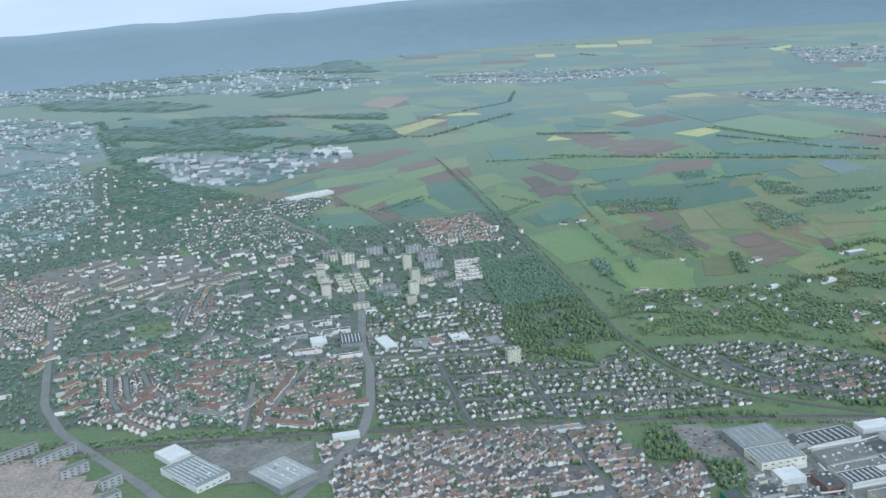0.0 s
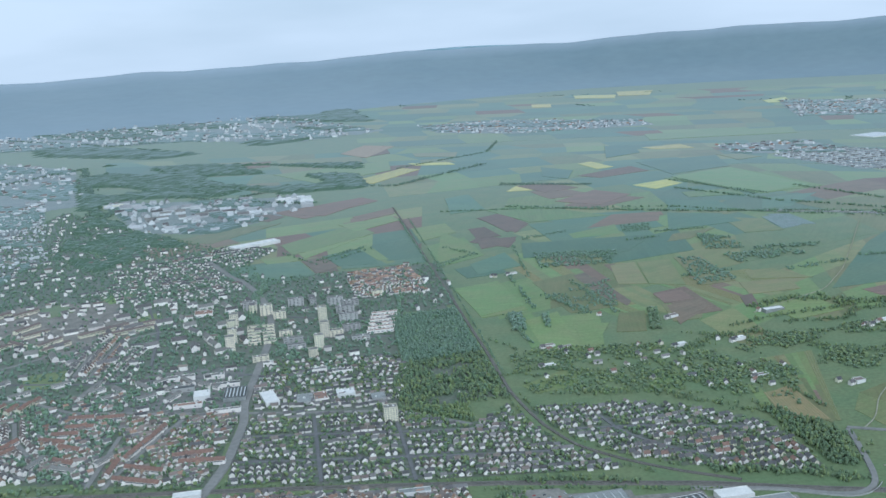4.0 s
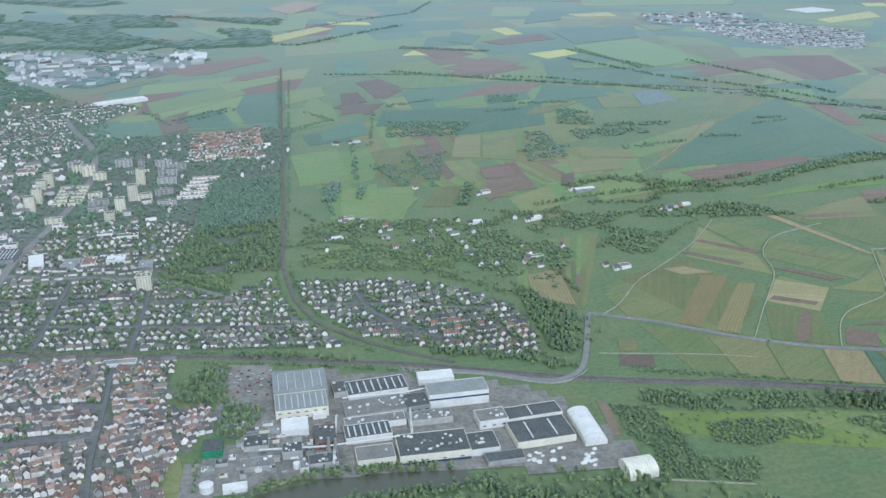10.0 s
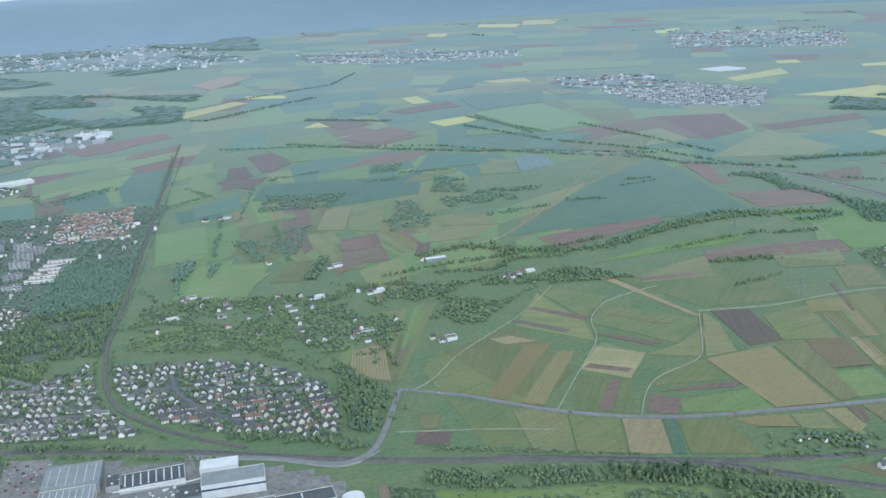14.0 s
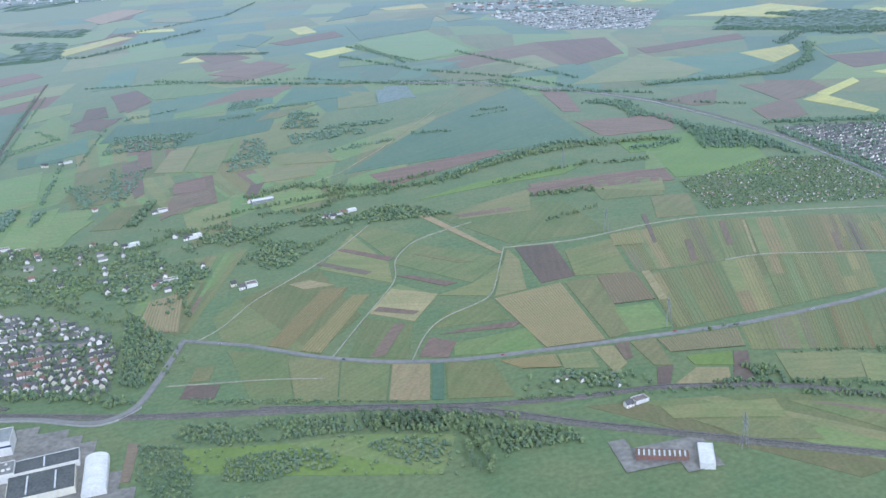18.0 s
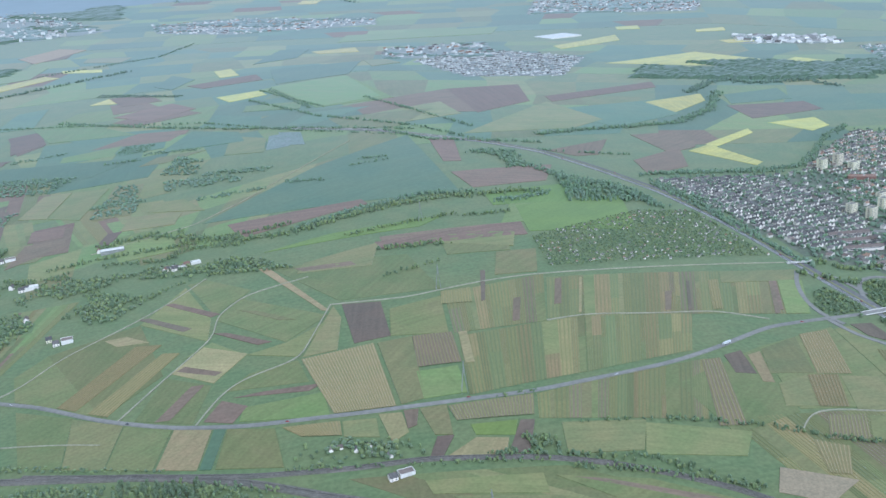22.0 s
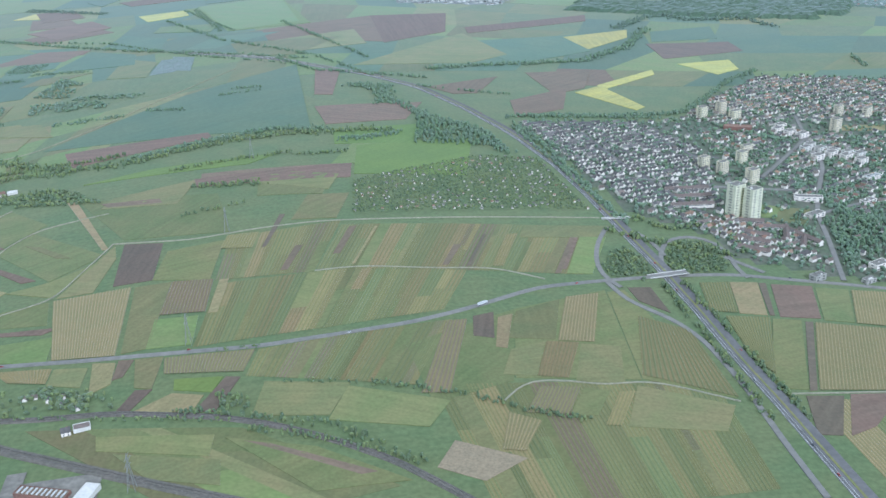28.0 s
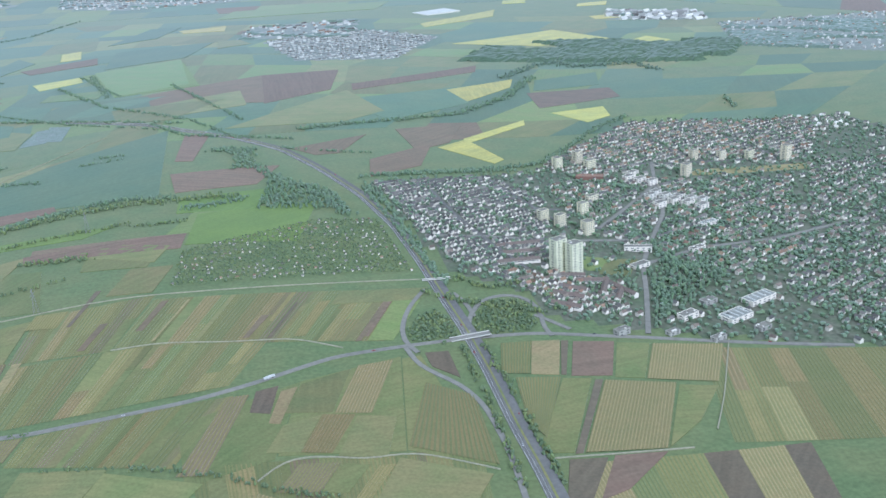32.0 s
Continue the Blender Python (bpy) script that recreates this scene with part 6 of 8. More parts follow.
tree_belt([(1433, 1052), (1560, 1017), (1660, 992), (1745, 969)], 8, 8, 6)
tree_belt([(1744, 959), (1831, 922), (1890, 889), (1931, 861)], 16, 8, 7)
tree_belt([(1312, 1048), (1388, 1025)], 12, 9, 7)
tree_belt([(1784, 1045), (1863, 1032)], 8, 9, 6)
tree_mass("woodland", [(1224, 2696), (1294, 2604), (1281, 2467), (1188, 2515)], 9, 701, size=(2.4, 4.6), height=(4, 8), small=True, share=0.2, patchy=0.85, label="dark green wood plot between fields")
tree_mass("woodland", [(1200, 2452), (1403, 2387), (1386, 2343), (1210, 2349)], 9, 702, size=(2.4, 4.6), height=(4, 8), small=True, share=0.2, patchy=0.85, label="dark green wood plot between fields")
tree_mass("woodland", [(1299, 2473), (1468, 2430), (1444, 2401), (1294, 2437)], 9, 703, size=(2.4, 4.6), height=(4, 8), small=True, share=0.2, patchy=0.85, label="dark green wood plot between fields")
tree_mass("woodland", [(1093, 2464), (1139, 2452), (1158, 2213), (1056, 2214)], 9, 704, size=(2.4, 4.6), height=(4, 8), small=True, share=0.2, patchy=0.85, label="dark green wood plot between fields")
tree_mass("hedge", [(1292, 2250), (1375, 2244), (1359, 2221), (1287, 2221)], 8, 705, size=(2, 3.6), height=(3, 6), small=True, share=0.2, keep=0.8, label="thin green hedge along a field edge")
tree_mass("orchard", [(719, 2310), (878, 2362), (839, 2144), (733, 2145)], 9, 706, size=(2, 4), height=(3, 6), small=True, share=0.3, patchy=0.7, label="orchard plots with rows of fruit trees")
tree_mass("woodland", [(750, 2708), (970, 2627), (921, 2503), (734, 2544)], 9, 707, size=(2.4, 4.6), height=(4, 8), small=True, share=0.2, patchy=0.85, label="dark green wood plot between fields")
tree_mass("copse", [(585, 2179), (615, 2165), (608, 2052), (575, 2044)], 8, 708, size=(3, 5), height=(8, 13), small=True, share=0.1, label="dark copse of tall trees in a meadow")
tree_mass("copse", [(658, 2144), (674, 2142), (661, 2056), (649, 2050)], 8, 709, size=(3, 5), height=(8, 13), small=True, share=0.1, label="dark copse of tall trees in a meadow")
tree_mass("copse", [(893, 2093), (910, 2083), (879, 1950), (859, 1956)], 8, 710, size=(3, 5), height=(8, 13), small=True, share=0.1, label="dark copse of tall trees in a meadow")
tree_mass("hedge", [(1065, 2925), (1149, 2901), (1130, 2809), (1047, 2828)], 8, 711, size=(2, 3.6), height=(3, 6), small=True, share=0.2, keep=0.8, label="thin green hedge along a field edge")
tree_mass("hedge", [(468, 2708), (590, 2809), (591, 2782), (463, 2665)], 8, 712, size=(2, 3.6), height=(3, 6), small=True, share=0.2, keep=0.8, label="thin green hedge along a field edge")
tree_mass("hedge", [(753, 2924), (898, 2946), (895, 2924), (752, 2891)], 8, 713, size=(2, 3.6), height=(3, 6), small=True, share=0.2, keep=0.8, label="thin green hedge along a field edge")
tree_mass("hedge", [(858, 4015), (1181, 3752), (1170, 3715), (847, 3953)], 8, 714, size=(2, 3.6), height=(3, 6), small=True, share=0.2, keep=0.8, label="thin green hedge along a field edge")
tree_mass("hedge", [(1503, 3691), (1620, 3202), (1607, 3173), (1489, 3652)], 8, 715, size=(2, 3.6), height=(3, 6), small=True, share=0.2, keep=0.8, label="thin green hedge along a field edge")
tree_mass("hedge", [(1131, 2796), (1285, 2761), (1275, 2738), (1123, 2772)], 8, 716, size=(2, 3.6), height=(3, 6), small=True, share=0.2, keep=0.8, label="thin green hedge along a field edge")
tree_mass("woodland", [(1100, 1684), (1151, 1729), (1229, 1676), (1176, 1607), (1129, 1614)], 7, 730, size=(2, 3.8), height=(4, 8), small=True, share=0.35, patchy=0.75, label="green trees and thickets along a valley")
tree_mass("woodland", [(1154, 1780), (1220, 1830), (1272, 1826), (1409, 1788), (1478, 1699), (1328, 1729), (1215, 1776)], 7, 731, size=(2, 3.8), height=(4, 8), small=True, share=0.35, patchy=0.75, label="green trees and thickets along a valley")
tree_mass("woodland", [(975, 1790), (1026, 1832), (1138, 1831), (1201, 1811), (1145, 1771), (1005, 1737)], 7, 732, size=(2, 3.8), height=(4, 8), small=True, share=0.35, patchy=0.75, label="green trees and thickets along a valley")
canopy("woodland", [(-1281, 5500), (-1185, 5659), (-699, 5299), (-244, 4609), (-333, 4442), (-718, 4718), (-862, 4329), (-948, 4286)], 22, 11, "wood_dark", 720, "dark hazy wood behind the works", 0.9)


# ---- built things with parts ----
def box_arr(x0, x1, y0, y1, z0, z1):
    v = np.array([(x, y, z) for z in (z0, z1) for x, y in ((x0, y0), (x1, y0), (x1, y1), (x0, y1))], float)
    f = [[3, 2, 1, 0], [4, 5, 6, 7], [0, 1, 5, 4], [1, 2, 6, 5], [2, 3, 7, 6], [3, 0, 4, 7]]
    return v, f


def join(*items):
    V, F, n = [], [], 0
    for v, f in items:
        V.append(np.asarray(v, float))
        F += [[i + n for i in q] for q in f]
        n += len(v)
    return np.concatenate(V), F


def holder(name, x, y, angle, label, category, group="", z=None):
    ob = new(name)
    ob.empty_display_size = 0.5
    ob.matrix_world = pose(K * x, K * y, K * (float(ter(x, y)) if z is None else z), 0, 0, angle)
    return tagged(ob, label, category, group)


def sub(name, v, f, m, parent, label="", **kw):
    return part(name, v, f, m, parent, label, **kw)


def gable(w, d, h, rise, over=0.5):
    """Roof of a gabled house, 0.3 m thick, ridge along x."""
    ex, ey, t = w / 2 + over, d / 2 + over, 0.35
    lo = h - over * rise / (d / 2)
    v = np.array([(sx * ex, sy * ey, lo + dz) if sy else (sx * ex, 0, h + rise + dz) for dz in (0, t) for sx in (-1, 1) for sy in (-1, 0, 1)])
    f = [[6, 9, 10, 7], [7, 10, 11, 8], [3, 0, 1, 4], [4, 1, 2, 5], [0, 3, 9, 6], [5, 2, 8, 11], [0, 6, 7, 1], [1, 7, 8, 2], [3, 4, 10, 9], [4, 5, 11, 10]]
    return v, f


def gabled_walls(w, d, h, rise):
    sx, sy = w / 2, d / 2
    v = [(-sx, -sy, -1), (sx, -sy, -1), (sx, sy, -1), (-sx, sy, -1), (-sx, -sy, h), (sx, -sy, h), (sx, sy, h), (-sx, sy, h), (-sx, 0, h + rise), (sx, 0, h + rise)]
    return np.array(v, float), [[0, 1, 5, 4], [2, 3, 7, 6], [3, 0, 4, 8, 7], [1, 2, 6, 9, 5], [3, 2, 1, 0]]


def make_house(w, d, h, rise, wall, roof, label, group):
    ob = holder("house", 0, -3000, 0, label, "house", group, 0)
    sub("wall", *gabled_walls(w, d, h, rise), wall, ob)
    sub("roof", *gable(w, d, h, rise), roof, ob)
    sub("chimney", *box_arr(w * 0.15, w * 0.15 + 0.9, -0.4, 0.4, h + rise * 0.5, h + rise + 1.2), "brick_red", ob)
    for sx, z in ((-0.25, 0.9), (0.25, 0.9), (-0.25, 3.6), (0.25, 3.6)):
        if z + 1.3 < h:
            sub("window", *box_arr(sx * w - 0.7, sx * w + 0.7, -d / 2 - 0.1, -d / 2, z, z + 1.4), "window_dark", ob)
    return ob


def settle(protos, poly, angle, seed, keep, plan):
    """Single houses along the streets of the stretch that the camera passes nearest."""
    rng = np.random.default_rng(seed)
    spots, _ = street_rows(poly, rng, angle, *plan)
    for x, y, head, back in spots[rng.random(len(spots)) < keep]:
        p = protos[int(rng.integers(len(protos)))]
        copy_thing(p, pose(K * x, K * y, K * float(ter(x, y)), 0, 0, head))


def retire(protos, x, y):
    """The first of a kind stands among its copies."""
    for k, p in enumerate(protos):
        p.matrix_world = pose(K * (x + 16 * k), K * y, K * float(ter(x + 16 * k, y)), 0, 0, 10)


WHITE_HOUSES = [make_house(10, 8.5, 5.2, 3.8, "wall_white", "roof_grey", "white gabled house with a dark grey roof", "houses by the railway"),
                make_house(10.5, 8, 5.4, 3.5, "wall_white", "roof_red", "white gabled house with a red tiled roof", "houses by the railway"),
                make_house(9, 8.5, 5.2, 4.0, "wall_yellow", "roof_slate", "cream gabled house with a grey roof", "houses by the railway"),
                make_house(12, 8.5, 5.4, 3.7, "wall_white", "roof_slate", "long white gabled house with a dark roof", "houses by the railway")]
OLD_HOUSES = [make_house(8.2, 8, 6.4, 3.8, "wall_white", "roof_brown", "white town house with a brown tiled roof", "old town houses"),
              make_house(9.4, 8, 7.2, 3.8, "wall_yellow", "roof_red", "cream town house with a red tiled roof", "old town houses"),
              make_house(7.6, 7.6, 6.0, 3.8, "wall_grey", "roof_brown", "grey rendered town house with a brown roof", "old town houses")]
settle(WHITE_HOUSES, NEAR_WHITE, 8, 401, 0.95, GARDEN)
settle(OLD_HOUSES, NEAR_OLD, 12, 402, 0.97, (8.6, 29.0, 7.0, 9.0, 95.0, 0.3))
retire(WHITE_HOUSES, 655, 1385)
retire(OLD_HOUSES, 330, 865)


# ---- flat-roofed buildings ----
def block(name, x, y, angle, w, d, h, wall, roof, label, category="building", group="", bands=0, skylights=0, slim=0.9, plinth=None, parapet=0.8, vents=0, stripe=None, windows=None):
    """A flat-roofed building: walls, a recessed roof behind a parapet, window bands, skylights and roof plant."""
    ob = holder(name, x, y, angle, label, category, group)
    sx, sy = w / 2, d / 2
    sub("wall", *box_arr(-sx, sx, -sy, sy, -2, h), wall, ob)
    sub("roof", *box_arr(-sx + 0.5, sx - 0.5, -sy + 0.5, sy - 0.5, h - 0.3, h + 0.15), roof, ob)
    if parapet:
        t = 0.45
        sub("parapet", *join(box_arr(-sx, sx, -sy, -sy + t, h, h + parapet), box_arr(-sx, sx, sy - t, sy, h, h + parapet),
                             box_arr(-sx, -sx + t, -sy + t, sy - t, h, h + parapet), box_arr(sx - t, sx, -sy + t, sy - t, h, h + parapet)), wall, ob)
    for k in range(bands):
        z = h * (k + 0.38) / bands
        zz = z + min(1.3, h / bands * 0.4)
        n = windows or max(2, int(w / 10))
        for i in range(n):
            u = -sx + w * (i + 0.5) / n
            half = min(2.2, w / n * 0.25)
            sub("window", *box_arr(u - half, u + half, -sy - 0.12, -sy + 0.05, z, zz), "window_dark", ob)
        sub("window", *box_arr(-sx - 0.12, -sx + 0.05, -sy * 0.35, sy * 0.35, z, zz), "window_dark", ob)
        sub("window", *box_arr(sx - 0.05, sx + 0.12, -sy * 0.35, sy * 0.35, z, zz), "window_dark", ob)
    for k in range(skylights):
        u = -sx + w * (k + 0.7) / (skylights + 0.4)
        sub("skylight", *box_arr(u - slim, u + slim, -sy * 0.75, sy * 0.75, h + 0.1, h + 1.1), "skylight", ob)
    rng = np.random.default_rng(int(abs(x * 3 + y)))
    for k in range(vents):
        u, q, s = rng.uniform(-sx * 0.85, sx * 0.85), rng.uniform(-sy * 0.8, sy * 0.8), rng.uniform(0.8, 2.2)
        sub("roof_vent", *box_arr(u - s, u + s, q - s * 0.7, q + s * 0.7, h + 0.1, h + 0.8 + s * 0.6), "metal_white" if rng.random() < 0.6 else "metal_grey", ob)
    if plinth:
        sub("plinth", *box_arr(-sx - 0.1, sx + 0.1, -sy - 0.1, -sy + 0.3, -1, h * 0.3), plinth, ob)
    if stripe:
        sub("stripe", *box_arr(-sx - 0.1, sx + 0.1, -sy - 0.15, -sy + 0.3, h * 0.62, h * 0.74), stripe, ob)
    return ob


# -- the paper mill by the river --
def mill(x0, x1, y0, y1, h, wall, roof, label, angle=7.0, **kw):
    label = label if len(label.split()) > 3 else label + " in the works yard"
    return block(kw.pop("name", "factory_hall"), (x0 + x1) / 2, (y0 + y1) / 2, angle, x1 - x0, y1 - y0, h, wall, roof, label, "factory", "factory halls", **kw)


apron([(458, 1291), (514, 1288), (610, 1268), (720, 1246), (840, 1205), (900, 1165), (955, 1060), (985, 960), (751, 1000), (547, 994), (440, 957), (434, 1017), (490, 1095), (455, 1150)],
      "yard", "grey concrete factory yard", 0.9, "factory_yard")
apron([(440, 1289), (530, 1286), (530, 1190), (455, 1195)], "yard", "car park beside the factory", 1.1, "car_park")
mill(525, 598, 1188, 1250, 14, "metal_grey", "metal_grey", "large grey corrugated factory hall with roof lights", skylights=6, slim=0.4, angle=6)
mill(532, 600, 1140, 1187, 13, "metal_cream", "metal_grey", "cream factory hall with a glazed grey roof", skylights=8, slim=0.5, angle=6, bands=2)
mill(543, 577, 1095, 1126, 9, "metal_white", "metal_white", "white flat-roofed factory block", angle=4)
mill(580, 598, 1135, 1152, 7, "metal_white", "metal_white", "white tent-roofed store", angle=10)
mill(624, 706, 1185, 1225, 10, "metal_white", "roof_felt", "long factory hall with a dark felt roof and white roof lights", skylights=8, angle=9)
mill(606, 626, 1190, 1222, 9, "wall_grey", "roof_felt", "dark annexe of a factory hall", angle=9, vents=3)
mill(723, 773, 1215, 1240, 9, "metal_white", "metal_white", "low white warehouse", angle=4)
mill(732, 812, 1152, 1188, 20, "metal_white", "metal_grey", "tall white high-bay warehouse with a blue stripe", angle=5, stripe="blue_trim")
mill(622, 700, 1130, 1172, 9, "wall_grey", "roof_gravel", "grey factory block crowded with roof plant", angle=9, vents=16)
mill(692, 732, 1140, 1176, 10, "metal_grey", "roof_felt", "dark-roofed factory block", angle=9, vents=7, bands=1)
mill(622, 700, 1106, 1128, 8, "metal_white", "roof_gravel", "long pale factory wing", angle=7, vents=9)
mill(702, 760, 1108, 1132, 9, "wall_grey", "roof_gravel", "grey factory wing with pipes", angle=6, vents=12)
mill(622, 680, 1072, 1104, 10, "metal_white", "roof_felt", "factory hall with dark roof and white roof lights", skylights=7, angle=7)
mill(686, 772, 1020, 1070, 13, "metal_cream", "roof_felt", "long cream factory hall with roof plant", angle=4, vents=22, bands=1, windows=4, plinth="blue_trim")
mill(636, 682, 1018, 1050, 10, "metal_cream", "roof_gravel", "cream factory block by the river", angle=6, vents=2)
mill(772, 808, 1028, 1068, 10, "metal_white", "roof_felt", "cream and dark factory block", angle=6, vents=6)
mill(790, 836, 1003, 1024, 7, "wall_grey", "roof_felt", "low dark-roofed store", angle=6)
mill(828, 903, 1040, 1092, 10, "metal_cream", "roof_felt", "broad store with a dark roof", angle=8, skylights=2)
mill(820, 900, 1098, 1128, 9, "metal_white", "roof_felt", "long dark-roofed store", angle=9, skylights=1)
mill(790, 828, 1090, 1120, 12, "metal_white", "roof_gravel", "white factory block with plant on its roof", angle=8, vents=8, bands=1)
mill(452, 476, 1048, 1078, 9, "green_cladding", "roof_felt", "dark boiler house with green cladding", angle=4)
mill(500, 530, 1060, 1088, 8, "wall_grey", "roof_felt", "grey workshop block", angle=4, vents=5)
mill(548, 572, 1040, 1062, 11, "wall_grey", "roof_felt", "grey process building", angle=4, vents=6)
mill(586, 612, 1060, 1100, 12, "brick_red", "roof_felt", "old brick boiler building", angle=4, vents=5, bands=2)
mill(500, 540, 1018, 1040, 6, "wall_grey", "roof_gravel", "low grey pump house", angle=6, vents=4)
mill(580, 615, 1018, 1040, 8, "wall_grey", "roof_felt", "low dark plant building", angle=6, vents=6)
mill(484, 512, 980, 994, 5, "metal_white", "metal_white", "small white shed at the sewage basins", angle=8)


def vault(name, x, y, angle, w, d, h, m, label):
    """A hall with a barrel roof of ribbed panels."""
    ob = holder(name, x, y, angle, label, "factory", "factory halls")
    n, ribs = 10, 9
    a = np.linspace(0, math.pi, n)
    prof = np.stack([np.cos(a) * w / 2, np.sin(a) * h * 0.55 + h * 0.45], 1)
    prof = np.r_[[(w / 2, -1)], prof, [(-w / 2, -1)]]
    for k in range(ribs):
        y0, y1 = -d / 2 + d * k / ribs, -d / 2 + d * (k + 0.94) / ribs
        v = np.array([(px, yy, pz) for yy in (y0, y1) for px, pz in prof])
        m_ = len(prof)
        f = [[i, i + 1, m_ + i + 1, m_ + i] for i in range(m_ - 1)] + [list(range(m_))[::-1], list(range(m_, 2 * m_))]
        sub("roof_panel", v, f, m, ob)
    return ob


vault("storage_tent", 925, 1070, 5, 28, 78, 13, "metal_white", "white ribbed barrel-roofed storage tent")
vault("storage_tent", 962, 968, 98, 34, 36, 15, "metal_cream", "cream barrel-roofed store at the river end")


def tank(x, y, r, h, m, label):
    ob = holder("tank", x, y, 0, label, "tank", "factory tanks")
    a = np.linspace(0, 2 * math.pi, 25)[:-1]
    ring = np.stack([np.cos(a), np.sin(a)], 1)
    n = len(a)
    v = np.r_[np.c_[ring * r, np.full(n, -1.0)], np.c_[ring * r, np.full(n, h)]]
    sub("shell", v, [[i, (i + 1) % n, n + (i + 1) % n, n + i] for i in range(n)], m, ob)
    v = np.r_[np.c_[ring * r * 1.04, np.full(n, h)], [(0, 0, h + r * 0.25)]]
    sub("lid", v, [[i, (i + 1) % n, n] for i in range(n)], m, ob)


for x, y, r, h, m, label in ((466, 988, 8, 9, "metal_white", "white round tank with a low cone lid"), (446, 965, 8, 5, "metal_grey", "grey sewage basin tank"),
                             (462, 958, 8, 5, "metal_grey", "grey sewage basin tank"), (604, 1042, 2, 28, "metal_grey", "slim grey chimney stack"),
                             (612, 1046, 1.6, 24, "metal_grey", "slim grey chimney stack"), (566, 1022, 4, 8, "metal_white", "small white tank in the yard")):
    tank(x, y, r, h, m, label)
rng_y = np.random.default_rng(77)
for k in range(46):
    x, y = (rng_y.uniform(840, 930), rng_y.uniform(985, 1035)) if k < 22 else (rng_y.uniform(500, 620), rng_y.uniform(1005, 1130))
    if k < 22:
        s = rng_y.uniform(3, 6)
        v, f = SMALL[k % 3]
        ob = holder("paper_bales", x, y, rng_y.uniform(0, 90), "pale heap of waste paper bales", "bales", "bales in the yard")
        sub("heap", v * (s, s * 0.7, s * 0.45) + (0, 0, 0.6), f.tolist(), "metal_white", ob)
    else:
        s = rng_y.uniform(2, 5)
        ob = holder("container", x, y, rng_y.uniform(0, 20), "grey steel container in the works yard", "container", "containers")
        sub("body", *box_arr(-s, s, -1.3, 1.3, 0, 2.7), "metal_grey", ob)
        sub("lid", *box_arr(-s - 0.1, s + 0.1, -1.4, 1.4, 2.7, 2.95), ("metal_white", "roof_felt", "wall_grey")[k % 3], ob)

# -- big stores at the western road --
block("store", -108, 1212, 38, 62, 76, 10, "metal_grey", "wall_grey", "large grey flat-roofed superstore", "store", "superstores", skylights=4, vents=6)
block("store", -268, 1312, 38, 34, 44, 8, "metal_white", "metal_white", "white flat-roofed store by the road", "store", "superstores")
block("store", -228, 1242, 40, 52, 90, 9, "metal_white", "metal_grey", "long store with a grey roof", "store", "superstores", skylights=8, vents=8, bands=1)
block("store", 0, 1775, 2, 42, 62, 8, "metal_grey", "roof_felt", "dark grey flat-roofed store", "store", "superstores", skylights=6)
block("store", 66, 1735, 16, 26, 62, 9, "metal_white", "metal_white", "white-roofed supermarket with a car park", "store", "superstores")
block("station_hall", 305, 1303, 2, 46, 14, 7, "metal_white", "metal_grey", "pale station shed with a flat roof", "station", vents=2)
block("store", -20, 1330, 4, 40, 16, 6, "metal_white", "metal_white", "low white shed by the railway", "store", "superstores")
for x, y, w, d in ((-340, 1240, 30, 12), (-400, 1290, 40, 12), (-440, 1350, 60, 12), (-500, 1370, 60, 12), (-330, 1190, 26, 14)):
    block("apartment_building", x, y, 38, w, d, 13, "wall_grey", "roof_gravel", "new grey apartment building at a building site", "apartments", "new flats", bands=3)
apron([(-560, 1390), (-430, 1350), (-320, 1180), (-400, 1060), (-640, 1200)], "rubble", "bare earth of a building site", 0.9, "building_site")

COMMERCE = [(-120, 1894, 54, 16, 8, "wall_white", "roof_gravel"), (-105, 1824, 44, 16, 8, "wall_grey", "roof_felt"), (-55, 1893, 40, 14, 8, "wall_white", "roof_gravel"), (-24, 1838, 50, 14, 7, "wall_white", "roof_felt"),
            (-61, 1768, 30, 34, 12, "metal_white", "metal_white"), (-81, 1727, 52, 14, 7, "wall_white", "roof_red"), (131, 1722, 30, 44, 7, "wall_grey", "metal_grey"), (160, 1732, 24, 40, 7, "wall_white", "roof_red"),
            (206, 1743, 34, 28, 8, "metal_white", "metal_white"), (266, 1707, 26, 32, 9, "wall_grey", "metal_grey"), (199, 1879, 40, 18, 7, "wall_white", "roof_grey"), (153, 1892, 30, 16, 8, "wall_white", "roof_gravel"),
            (47, 1951, 22, 14, 9, "wall_white", "roof_gravel"), (-11, 1687, 60, 10, 7, "wall_white", "roof_gravel"), (-146, 2396, 44, 40, 7, "wall_white", "roof_red")]
block("greenhouse", 2990, 4891, 20, 190, 150, 5, "metal_white", "skylight", "broad white glasshouse beside an airfield", "greenhouse", parapet=0)
block("distribution_hall", -92, 3206, 31, 165, 46, 10, "metal_white", "metal_white", "long white distribution hall beside fields", "hall", "far halls", skylights=6)
block("distribution_hall", -24, 4148, 25, 130, 34, 10, "metal_white", "metal_white", "long white hall of a works", "hall", "far halls")
block("distribution_hall", -809, 4345, 30, 80, 34, 14, "metal_cream", "roof_pale", "broad beige hall of a works", "hall", "far halls")
for x, y, w, d, h, wall, roof in COMMERCE:
    block("commercial_hall", x, y, 6, w, d, h, wall, roof, "low flat-roofed commercial building on a paved lot", "store", "commercial halls", vents=3, bands=1, windows=2)

